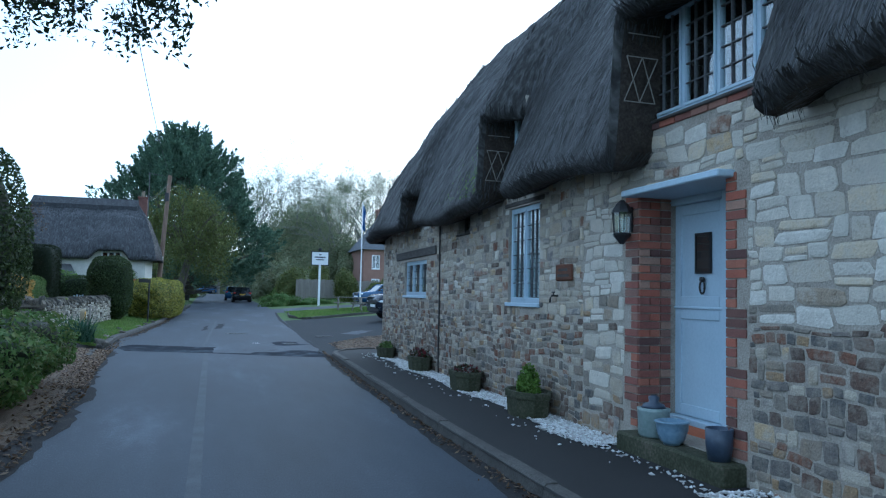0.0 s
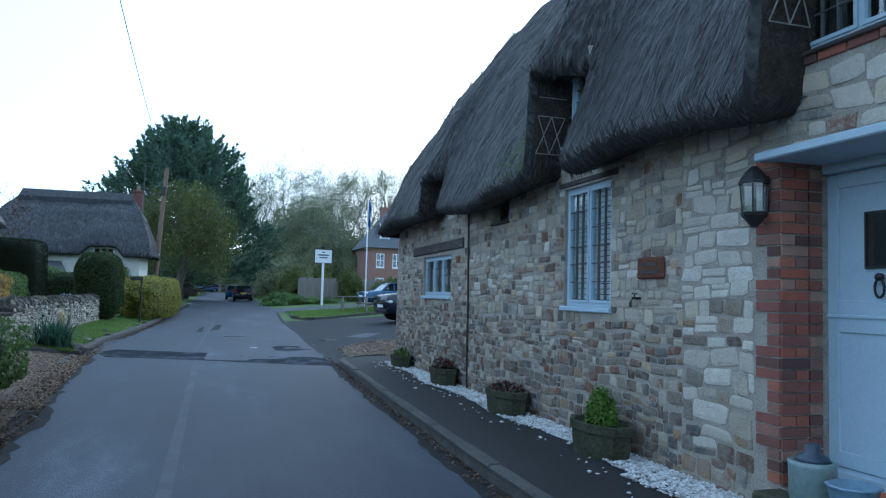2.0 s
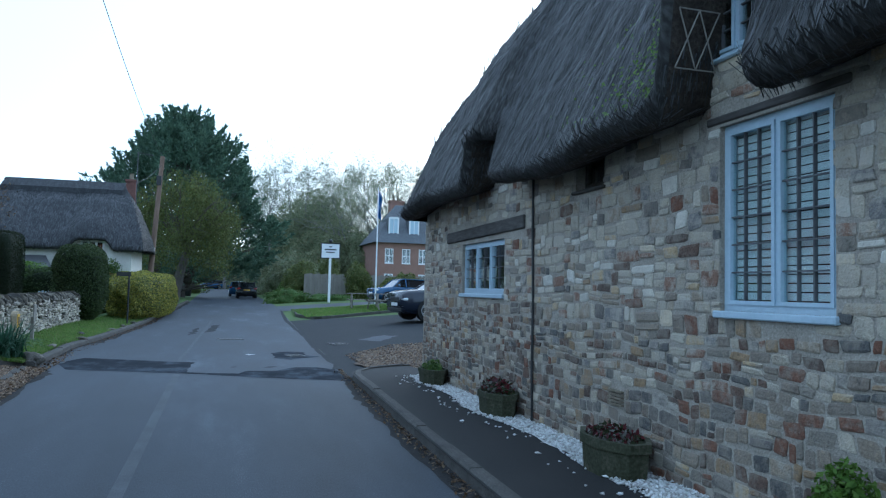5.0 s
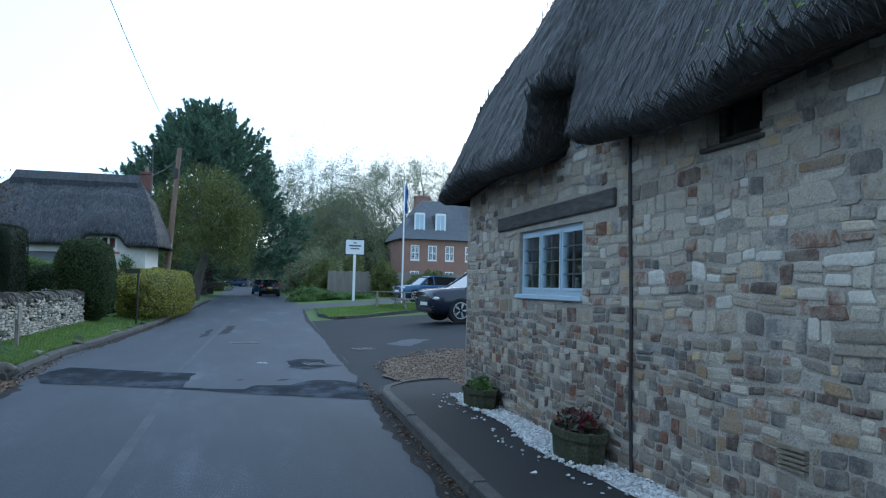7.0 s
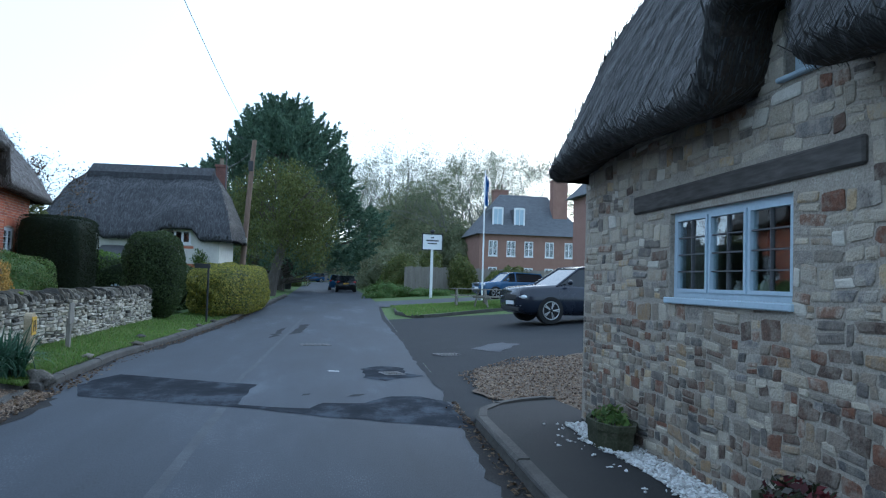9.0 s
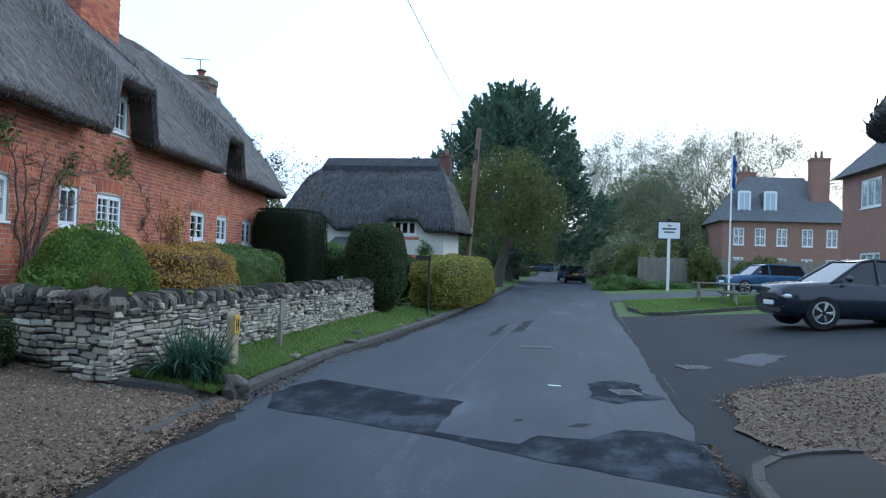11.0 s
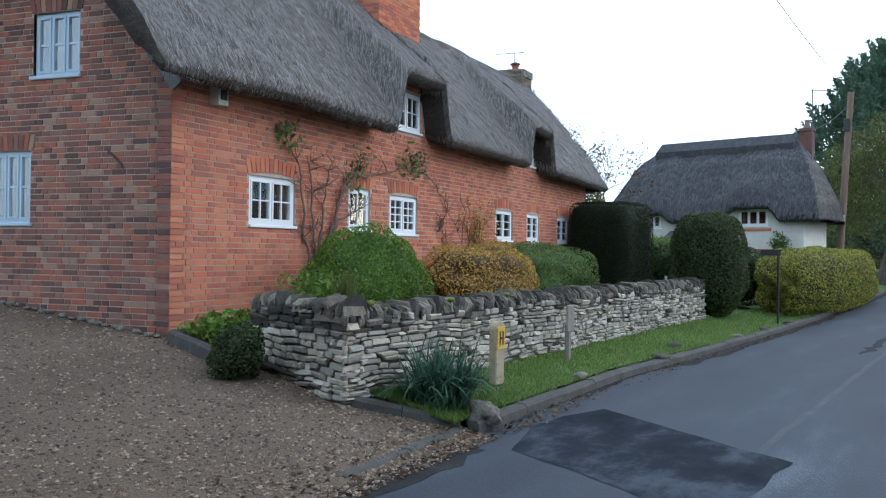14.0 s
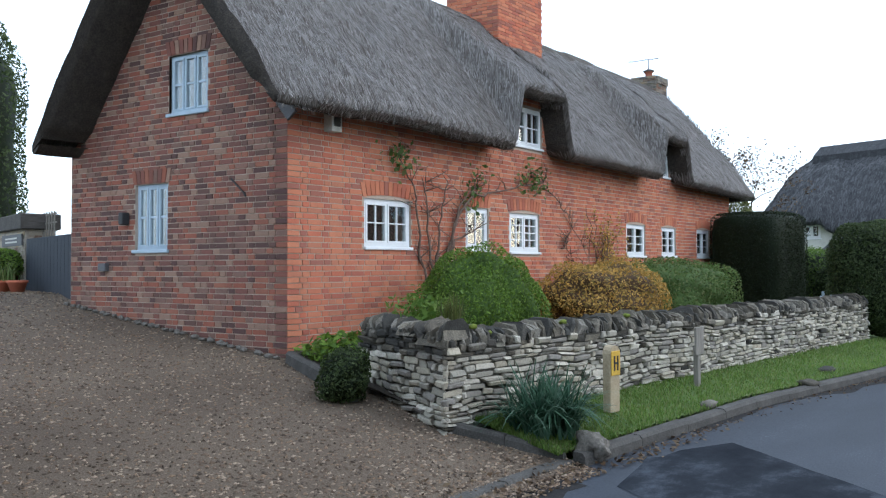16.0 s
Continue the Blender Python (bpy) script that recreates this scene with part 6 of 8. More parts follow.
def conifer(at, height, radius, n, seed, label):
    """A broad, domed conifer: hundreds of feathery shoots that sweep out and up from the trunk."""
    rng = np.random.RandomState(seed)
    top = root("conifer", at, label, "tree")
    part("trunk", tube(bmesh.new(), [at, (at[0], at[1], at[2] + height * 0.92)], [0.55, 0.08], 10), MATS["bark"], top)
    V, Fq = [], []
    base = 0
    bm = bmesh.new()
    for i in range(n):
        h = rng.random() ** 0.9
        az = rng.uniform(0, 6.283)
        d = np.array([math.cos(az), math.sin(az), 0])
        inner = rng.random() < 0.3
        bulge = 1 + 0.13 * math.sin(3 * az + 9 * h) + 0.1 * math.sin(5 * az - 14 * h)
        reach = radius * (1 - h**2.1) ** 0.6 * bulge * (rng.uniform(0.35, 0.7) if inner else rng.uniform(0.78, 1.0))
        if h < 0.1:
            reach *= 0.8
        a = np.array([at[0], at[1], at[2] + height * (0.1 + 0.78 * h)]) + d * reach
        L = rng.uniform(1.0, 2.3) * (0.75 + 0.35 * h)
        axis = d * (0.95 - 0.55 * h) + np.array([0, 0, 0.28 + 0.75 * h]) + rng.normal(size=3) * 0.16
        axis /= np.linalg.norm(axis)
        if i % 3 == 0:
            root_at = np.array([at[0], at[1], a[2] - 0.25 * reach])
            tube(bm, [root_at, (root_at + a) / 2 + np.array([0, 0, -0.05 * reach]), a], [0.08, 0.05, 0.02], 4, caps=False)
        m = 85
        t = rng.random(m) ** 0.8
        side = rng.normal(size=(m, 3))
        side -= (side @ axis)[:, None] * axis
        p = a + axis * (L * t)[:, None] + side * (0.30 * L * (1.03 - t) * rng.random(m) ** 0.5)[:, None] - np.array([0, 0, 1.0]) * (0.12 * L * (1 - t))[:, None]
        way = axis + 0.55 * side + rng.normal(size=(m, 3)) * 0.2
        way /= np.linalg.norm(way, axis=1)[:, None]
        b = np.cross(way, rng.normal(size=(m, 3)))
        b /= np.linalg.norm(b, axis=1)[:, None]
        s = rng.uniform(0.14, 0.34, (m, 1))
        v = np.stack([p - way * s * 0.4, p + b * s * 0.26, p + way * s, p - b * s * 0.26], 1).reshape(-1, 3)
        V.append(v)
        Fq.append(np.arange(len(v)).reshape(-1, 4) + base)
        base += len(v)
    part("bough", bm, MATS["bark"], top)
    raw("crown", np.concatenate(V), np.concatenate(Fq), MATS["leaf_conifer"], top)


conifer((-5.1, 76, 0.3), 17.4, 7.4, 1150, 61, "big dark blue-green conifer with feathery boughs")

will = root("weeping_tree", (-4.6, 58.5, 0.3), "drooping olive-green tree with a leaning trunk", "tree")
bm = bmesh.new()
tube(bm, [(-4.6, 58.5, 0.1), (-4.3, 58.5, 1.8), (-3.9, 58.5, 3.4), (-3.6, 58.5, 5.0)], [0.4, 0.32, 0.26, 0.15], 10)
tips = []
for k in range(9):
    az = k * 0.7
    branching(bm, rng, (-3.9, 58.5, 3.2 + 0.15 * k), (math.cos(az), math.sin(az), 0.9), 2.4, 0.1, 2, tips, 3, 0.0, 5, 0.5, 0.7)
part("trunk", bm, MATS["bark"], will)
V, Fq, base = [], [], 0
for k in range(300):
    d = rnd_dirs(rng, 1)[0]
    if d[2] < -0.45:
        continue
    c = np.array([-4.0, 58.5, 5.4]) + d * np.array([3.7, 3.2, 3.6]) * rng.uniform(0.62, 1.0)
    m = 150
    L = rng.uniform(1.0, 2.6) * (1.2 - 0.5 * max(0, d[2]))
    t = rng.random(m)
    p = c + np.stack([rng.normal(size=m) * 0.3, rng.normal(size=m) * 0.3, -L * t + 0.3], 1)
    p = p[p[:, 2] > 1.9]
    v, f = leaf_quads(p, rnd_dirs(rng, len(p)), 0.085, rng, 0.35, hang=0.6)
    V.append(v)
    Fq.append(f + base)
    base += len(v)
raw("crown", np.concatenate(V), np.concatenate(Fq), MATS["leaf_willow"], will)


def bare_tree(seed, height, name="bare_tree"):
    rng = np.random.RandomState(seed)
    top = root(name, (0, 0, 0), "leafless pale woodland tree in the mist", "tree", "woodland trees")
    bm = bmesh.new()
    tips = []
    tube(bm, [(0, 0, -0.3), (0.1, 0, height * 0.2), (0.0, 0.1, height * 0.42)], [0.32, 0.24, 0.18], 7)
    for k in range(7):
        az = k * 0.9 + rng.random()
        branching(bm, rng, (0, 0.05, height * (0.2 + 0.035 * k)), (math.cos(az) * 0.8, math.sin(az) * 0.8, 1.0), height * 0.25, 0.12, 4, tips, 3, -0.02, 5, 0.42, 0.72)
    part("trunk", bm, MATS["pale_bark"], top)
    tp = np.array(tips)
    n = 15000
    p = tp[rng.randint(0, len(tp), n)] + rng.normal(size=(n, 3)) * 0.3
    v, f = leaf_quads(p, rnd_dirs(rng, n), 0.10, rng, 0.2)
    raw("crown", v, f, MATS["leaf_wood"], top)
    return top


A, B = bare_tree(101, 20.5), bare_tree(102, 19)
A.location, B.location = (8.5, 104, 0.4), (13.5, 100, 0.4)
for k, (x, y, s, r) in enumerate(((3.5, 118, 1, 40), (18, 108, 0.95, 80), (22, 116, 1.05, 120), (11, 122, 1.1, 200), (27, 104, 0.9, 250), (33, 112, 1, 300), (-1, 140, 1.0, 30), (-9, 130, 0.9, 60), (6, 135, 1.0, 100), (16, 95, 0.8, 10), (40, 100, 1, 33), (14, 126, 1.05, 150), (19, 128, 1.1, 70), (8, 128, 1.0, 260), (25, 130, 1.1, 20))):
    o = copy_thing((A, B)[k % 2], Matrix.Translation((x, y, 0.5)) @ Matrix.Rotation(radians(r), 4, "Z") @ Matrix.Scale(s * 1.06, 4))


def thicket(name, at, size, n, leaf, mat, label, seed, power=2.2):
    return shrub(name, at, size, n, leaf, mat, label, "bushes", power, 0.28, 4, seed, 0.4, base=0.0, inner=mat)


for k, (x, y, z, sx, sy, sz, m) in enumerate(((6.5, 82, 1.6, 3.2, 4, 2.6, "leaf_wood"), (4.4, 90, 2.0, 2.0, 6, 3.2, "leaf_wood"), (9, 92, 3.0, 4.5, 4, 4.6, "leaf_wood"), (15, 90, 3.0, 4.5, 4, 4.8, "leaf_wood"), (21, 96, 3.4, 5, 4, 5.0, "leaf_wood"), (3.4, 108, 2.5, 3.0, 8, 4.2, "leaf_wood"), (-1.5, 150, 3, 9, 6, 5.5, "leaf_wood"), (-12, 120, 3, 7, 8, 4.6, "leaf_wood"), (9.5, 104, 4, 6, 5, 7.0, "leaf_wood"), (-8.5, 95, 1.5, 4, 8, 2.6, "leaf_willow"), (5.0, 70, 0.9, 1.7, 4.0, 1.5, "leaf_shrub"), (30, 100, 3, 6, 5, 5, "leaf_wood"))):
    thicket("thicket", (x, y, z), (sx, sy, sz), int(1300 * sx * sz) + 3000, 0.14, m, "grey-green woodland undergrowth, mostly paled to stand for mist", 200 + k)
# verge plants before the fence, clipped hedge behind the sign
for k, (x, y, sx, sz) in enumerate(((3.2, 60.0, 1.6, 0.75), (6.4, 59.6, 2.0, 0.55), (9.4, 59.5, 1.6, 0.5), (3.2, 66, 1.2, 0.7), (12.5, 58, 1.8, 0.7))):
    thicket("verge_growth", (x, y, 0.5), (sx, 1.2, sz), 3600, 0.07, "leaf_shrub", "rough green weeds on the bank", 240 + k)
for k, (x, y, sx, sz) in enumerate(((4.6, 66.5, 1.2, 1.8), (6.6, 63.6, 1.1, 1.9), (8.3, 60.2, 0.9, 1.5), (11.2, 58.6, 1.5, 0.9))):
    thicket("hedge_shrub", (x, y, 1.6), (sx, 1.2, sz), 6000, 0.09, "leaf_willow", "loose green hedge shrub by the fence", 250 + k, 3.0)
shrub("tall_hedge_tree", (-24.3, 18.5, 5.0), (1.6, 1.8, 4.2), 16000, 0.06, "leaf_topiary", "tall dark evergreen beyond the gate", "tree", 3.0, 0.1, 5, 71, 0.2, base=1.2)
plum = root("garden_plum", (-11.8, 37.5, 1.1), "bare purplish plum tree behind the house", "tree")
bm = bmesh.new()
tips = []
tube(bm, [(-11.8, 37.5, 0.9), (-11.7, 37.5, 2.6)], [0.13, 0.1], 7)
for k in range(6):
    branching(bm, rng, (-11.7, 37.5, 2.3 + 0.1 * k), (math.cos(k), math.sin(k), 1.5), 1.5, 0.05, 3, tips, 3, 0.0, 5, 0.5, 0.7)
part("trunk", bm, MATS["bark"], plum)
tp = np.array(tips)
p = tp[rng.randint(0, len(tp), 2600)] + rng.normal(size=(2600, 3)) * 0.12
v, f = leaf_quads(p, rnd_dirs(rng, 2600), 0.045, rng, 0.5)
raw("blossom", v, f, MATS["leaf_litter"], plum)

# ---- the green: sign, flag, tables, fence ----
sg = root("pub_sign", (5.6, 56.7, 0.5), "white post with a framed white hanging board", "sign")
part("post", boxes(((5.52, 56.62, 0.3), (5.68, 56.78, 3.55)), bevel=0.02), MATS["white_paint"], sg)
part("board", boxes(((4.98, 56.66, 3.56), (6.22, 56.74, 4.52)), bevel=0.01), MATS["white_paint"], sg)
part("board_frame", boxes(((4.93, 56.64, 3.5), (4.99, 56.76, 4.58)), ((6.21, 56.64, 3.5), (6.27, 56.76, 4.58)), ((4.99, 56.64, 3.5), (6.21, 56.76, 3.56)), ((4.99, 56.64, 4.52), (6.21, 56.76, 4.58))), MATS["black_iron"], sg)
part("letter_bars", boxes(((5.2, 56.645, 4.08), (6.0, 56.658, 4.18)), ((5.3, 56.645, 3.9), (5.9, 56.658, 3.98)), ((5.5, 56.645, 4.28), (5.7, 56.658, 4.36))), MATS["lead"], sg)
part("finial", blob(bmesh.new(), (5.6, 56.7, 4.72), (0.14, 0.1, 0.12), 1, 0.3, 2), MATS["black_iron"], sg)
fl = root("flagpole", (6.85, 47, 0.5), "white flagpole with a limp blue and white flag", "flagpole")
part("pole", tube(bmesh.new(), [(6.85, 47, 0.2), (6.85, 47, 7.3)], [0.05, 0.03], 10), MATS["white_paint"], fl)
bm = bmesh.new()
prev = None
for k in range(16):
    z = 7.1 - k * 0.1
    row = [bm.verts.new((6.86 + 0.035 * i + 0.02 * math.sin(k * 0.7 + i), 47 + 0.07 * math.sin(i * 2.1 + k * 0.25), z - 0.05 * i)) for i in range(6)]
    if prev:
        for i in range(5):
            bm.faces.new((prev[i], prev[i + 1], row[i + 1], row[i]))
    prev = row
material("flag_blue", [(0.02, 0.08, 0.28), (0.03, 0.12, 0.36), (0.35, 0.42, 0.5)], 1.5, 8, 0.8, 0)
part("flag", bm, MATS["flag_blue"], fl, "limp blue flag")


def picnic(at, turn, first=None):
    top = root("picnic_table", at, "weathered timber picnic table with joined benches", "table", "picnic tables")
    for k in range(5):
        part("tabletop_board", boxes(((-0.9, -0.36 + k * 0.147, 0.72), (0.9, -0.225 + k * 0.147, 0.755)), M=lambda p: Vector(at) + Vector(p)), MATS["grey_wood"], top)
    for s in (-1, 1):
        for k in range(2):
            part("bench_board", boxes(((-0.9, s * 0.72 - 0.14 + k * 0.145, 0.42), (0.9, s * 0.72 - 0.005 + k * 0.145, 0.45)), M=lambda p: Vector(at) + Vector(p)), MATS["grey_wood"], top)
    for x in (-0.65, 0.65):
        bm = bmesh.new()
        tube(bm, [Vector(at) + Vector((x, -0.3, 0.72)), Vector(at) + Vector((x, -0.68, 0.0))], 0.045, 4)
        tube(bm, [Vector(at) + Vector((x, 0.3, 0.72)), Vector(at) + Vector((x, 0.68, 0.0))], 0.045, 4)
        tube(bm, [Vector(at) + Vector((x, -0.85, 0.4)), Vector(at) + Vector((x, 0.85, 0.4))], 0.04, 4)
        part("leg_frame", bm, MATS["grey_wood"], top)
    return top


pt = picnic((0, 0, 0), 0)
pt.matrix_world = pose(6.05, 40.6, gz(6.05, 40.6) + 0.08, 0, 0, 12)
copy_thing(pt, pose(5.5, 43.2, gz(5.5, 43.2) + 0.08, 0, 0, -8))
fe = root("board_fence", (10, 61.6, 0.5), "grey close-boarded timber fence", "fence")
for k in range(60):
    x = 4.7 + k * 0.2
    part("fence_board", boxes(((x - 0.3, 61.6, 0.4), (x - 0.11, 61.62, 2.5 + 0.03 * (k % 3)))), MATS["grey_wood"], fe)

# ---- buildings beyond ----
material("slate_roof", [(0.07, 0.075, 0.085), (0.11, 0.115, 0.125), (0.16, 0.165, 0.175)], 2, 14, 0.8, 0.4, 0.03, (1, 1, 5))
material("far_brick", [(0.22, 0.125, 0.095), (0.27, 0.16, 0.125), (0.32, 0.195, 0.155)], 1.5, 16, 0.9, 0.3, 0.01)


def hipped(parent, x0, x1, y0, y1, ze, zr, over, mat, label, k=0.7):
    bm = bmesh.new()
    w = (y1 - y0) / 2
    ins = w * k
    lo = [bm.verts.new(p) for p in ((x0 - over, y0 - over, ze), (x1 + over, y0 - over, ze), (x1 + over, y1 + over, ze), (x0 - over, y1 + over, ze))]
    hi = [bm.verts.new(p) for p in ((x0 + ins, y0 + w, zr), (x1 - ins, y0 + w, zr))]
    for q in ((lo[0], lo[1], hi[1], hi[0]), (lo[2], lo[3], hi[0], hi[1]), (lo[1], lo[2], hi[1]), (lo[3], lo[0], hi[0])):
        bm.faces.new(q)
    bm.faces.new(lo[::-1])
    return part("roof", bm, MATS[mat], parent, label)


b1 = root("far_brick_house", (20, 84, 0.6), "large brick house with a slate roof and two white dormers", "house")
wins = [(x, x + 0.9, z, z + 1.5) for z in (1.6, 4.2) for x in (0.9, 2.7, 4.5, 6.6, 8.6)]
B1 = lambda p: Vector((13.6 + p[0], 80 + p[1], p[2]))
part("wall", wall_mesh(0, 10.6, 0, 6.3, wins, 0.3, B1), MATS["far_brick"], b1, "red-brown brick wall")
part("side_wall", boxes(((13.6, 80.3, 0), (13.9, 88, 6.3)), ((23.9, 80.3, 0), (24.2, 88, 6.3)), ((13.9, 87.7, 0), (23.9, 88, 6.3))), MATS["far_brick"], b1)
part("room_back", boxes(((13.9, 81.2, 0.1), (23.9, 81.3, 6.2))), MATS["unlit_room"], b1)
for w in wins:
    window("window", B1, *w, 2, 2, 1, "white sash window", "white_paint", 0.05, 0.08, parent=b1, bar=0.05)
hipped(b1, 13.6, 24.2, 80, 88, 6.3, 10.7, 0.4, "slate_roof", "steep grey slate hipped roof")
for x in (14.9, 17.1):
    D1 = lambda p, x=x: Vector((x + p[0], 80.6 + p[1], p[2]))
    dm = part("dormer", boxes(((0, 0.1, 6.8), (1.2, 3.0, 8.9)), M=D1), MATS["slate_roof"], b1, "arched white dormer")
    part("dormer_frame", boxes(((0.05, 0.0, 7.2), (0.2, 0.1, 9.0)), ((1.0, 0.0, 7.2), (1.15, 0.1, 9.0)), ((0.2, 0.0, 8.85), (1.0, 0.1, 9.05)), ((0.2, 0.0, 7.2), (1.0, 0.1, 7.3)), ((0.57, 0.0, 7.3), (0.63, 0.1, 8.85)), M=D1), MATS["white_paint"], dm)
    part("pane", boxes(((0.2, 0.07, 7.3), (1.0, 0.09, 8.85)), M=D1), MATS["blue_paint"], dm)
for x, y, z in ((16.2, 85.5, 11.2), (21.4, 81.5, 12.0)):
    c = part("chimney", boxes(((x, y, 6.5), (x + 1.5, y + 1.2, z)), ((x - 0.08, y - 0.08, z), (x + 1.58, y + 1.28, z + 0.2))), MATS["far_brick"], b1, "brick chimney stack")
    for q in (0.35, 0.85):
        part("chimney_pot", lathe(bmesh.new(), [(0.15, 0), (0.12, 0.6), (0.16, 0.62)], (x + q + 0.1, y + 0.6, z + 0.2), 10), MATS["terracotta"], c)
b2 = root("near_brick_house", (16, 46, 0.6), "red brick house with white windows behind the forecourt", "house")
B2 = lambda p: Vector((13.0 + p[1], 51.0 - p[0], p[2]))
w2 = [(2.2, 4.4, 4.85, 6.15), (2.2, 4.4, 1.5, 2.8), (6.5, 8.0, 4.85, 6.15)]
part("wall", wall_mesh(0, 11, 0, 6.5, w2, 0.3, B2), MATS["far_brick"], b2, "red brick wall")
part("side_wall", boxes(((13.3, 50.7, 0), (20, 51, 6.5)), ((13.3, 40, 0), (20, 40.3, 6.5)), ((19.7, 40.3, 0), (20, 50.7, 6.5))), MATS["far_brick"], b2)
part("room_back", boxes(((14.2, 40.3, 0.1), (14.3, 50.7, 6.4))), MATS["unlit_room"], b2)
for w in w2:
    window("window", B2, *w, 3, 1, 1, "white casement window with a drawn blind", "white_paint", 0.05, 0.06, parent=b2, blind="white_paint")
hipped(b2, 13, 20, 40, 51, 6.5, 9.6, 0.4, "slate_roof", "grey tiled roof", 0.3)

# ---- vehicles ----
def paint(name, col, rough=0.25):
    m = material(name, [tuple(c * 0.95 for c in col), col, tuple(c * 1.05 for c in col)], 2, 30, rough, 0, spec=0.28)
    m.node_tree.nodes["Principled BSDF"].inputs["Coat Weight"].default_value = 0.5
    m.node_tree.nodes["Principled BSDF"].inputs["Coat Roughness"].default_value = 0.06
    return m


paint("paint_navy", (0.014, 0.018, 0.03))
paint("paint_blue", (0.035, 0.09, 0.19))
paint("paint_black", (0.012, 0.012, 0.014))
paint("car_glass", (0.012, 0.015, 0.018), 0.08)
material("tyre", [(0.012,) * 3, (0.018,) * 3, (0.025,) * 3], 9, 60, 0.9, 0.3, 0.004)
material("alloy", [(0.35,) * 3, (0.45,) * 3, (0.55,) * 3], 5, 40, 0.35, 0, metal=0.9)
material("head_glass", [(0.55, 0.58, 0.6), (0.65, 0.68, 0.7), (0.7, 0.72, 0.75)], 5, 40, 0.15, 0, spec=0.7)
material("tail_red", [(0.2, 0.01, 0.01), (0.28, 0.015, 0.015), (0.33, 0.02, 0.02)], 5, 40, 0.2, 0, spec=0.6)


def car(label, L, W, Ht, deck, belt, bonnet, screen, rear, mat, wheel_r, group="parked cars"):
    """A car pointing along -x: lofted body with rounded corners, glasshouse, wheels and lights."""
    top = root("car", (0, 0, 0), label, "car", group)
    bm = bmesh.new()
    st = 26
    rings = []
    for i in range(st + 1):
        t = i / st
        x = -L / 2 + L * t
        nose = math.sin(min(1.0, t / 0.10) * 1.571) ** 0.6 if t < 0.10 else 1.0
        tail = math.sin(min(1.0, (1 - t) / 0.07) * 1.571) ** 0.6 if t > 0.93 else 1.0
        w = W / 2 * (0.80 + 0.20 * min(nose, tail))
        hi = deck + (belt - deck) * smoothstep(0.0, 0.34, t)
        hi = 0.62 + (hi - 0.62) * (0.75 + 0.25 * min(nose, tail))
        lo = 0.22 + 0.12 * (1 - min(nose, tail))
        rings.append([bm.verts.new((x, s * w * k, lo + (hi - lo) * z)) for s, k, z in ((1, 0.86, 0), (1, 0.98, 0.25), (1, 1.0, 0.55), (1, 0.96, 0.88), (1, 0.86, 1.0), (-1, 0.86, 1.0), (-1, 0.96, 0.88), (-1, 1.0, 0.55), (-1, 0.98, 0.25), (-1, 0.86, 0))])
    for a, b in zip(rings, rings[1:]):
        for k in range(10):
            bm.faces.new((a[k], a[(k + 1) % 10], b[(k + 1) % 10], b[k]))
    bm.faces.new(rings[0])
    bm.faces.new(rings[-1][::-1])
    body = part("body", bm, MATS[mat], top, smooth=True)
    xs = [-L / 2 + L * q for q in (bonnet, screen, 0.5, rear - 0.06, rear)]
    zs = [belt - 0.04, Ht - 0.06, Ht, Ht - 0.05, belt]
    bm = bmesh.new()
    rings = []
    for x, z, k in zip(xs, zs, (0.86, 0.70, 0.68, 0.68, 0.84)):
        rings.append([bm.verts.new((x, s * W / 2 * q, zz)) for s, q, zz in ((1, 0.9, belt - 0.06), (1, k, z), (-1, k, z), (-1, 0.9, belt - 0.06))])
    for a, b in zip(rings, rings[1:]):
        for k in range(3):
            bm.faces.new((a[k], a[k + 1], b[k + 1], b[k]))
    part("glasshouse", bm, MATS["car_glass"], top, "near-black glossy windows")
    bm = bmesh.new()
    rr = []
    for x, z in ((xs[1] - 0.02, zs[1] + 0.015), (xs[2], zs[2] + 0.025), (xs[3] + 0.03, zs[3] + 0.015)):
        rr.append([bm.verts.new((x, y * W / 2 * 0.71, z - 0.04 * (abs(y) == 1))) for y in (-1, -0.8, 0.8, 1)])
    for a, b in zip(rr, rr[1:]):
        for k in range(3):
            bm.faces.new((a[k], a[k + 1], b[k + 1], b[k]))
    part("roof_panel", bm, MATS[mat], top, smooth=True)
    for s in (-1, 1):
        bm = bmesh.new()
        for (xa, za, ka), (xb, zb, kb) in (((xs[0], zs[0], 0.87), (xs[1], zs[1], 0.71)), ((xs[2] + 0.05, belt, 0.9), (xs[2] + 0.05, zs[2], 0.695)), ((xs[4], zs[4], 0.86), (xs[3], zs[3], 0.70)), ((xs[1], zs[1], 0.71), (xs[2], zs[2], 0.695)), ((xs[2], zs[2], 0.695), (xs[3], zs[3], 0.7))):
            tube(bm, [(xa, s * W / 2 * ka, za), (xb, s * W / 2 * kb, zb)], 0.035, 6)
        part("pillar_frame", bm, MATS[mat], top)
        part("mirror", blob(bmesh.new(), (xs[0] + 0.35, s * (W / 2 + 0.08), belt + 0.08), (0.07, 0.12, 0.08), 1, 0.1, 2), MATS[mat], top, smooth=True)
        part("headlight", blob(bmesh.new(), (-L / 2 + 0.13, s * W * 0.36, 0.74), (0.14, 0.2, 0.08), 1, 0.05, 2), MATS["head_glass"], top, smooth=True)
        part("tail_light", blob(bmesh.new(), (L / 2 - 0.08, s * W * 0.4, 0.9), (0.09, 0.14, 0.1), 1, 0.05, 2), MATS["tail_red"], top, smooth=True)
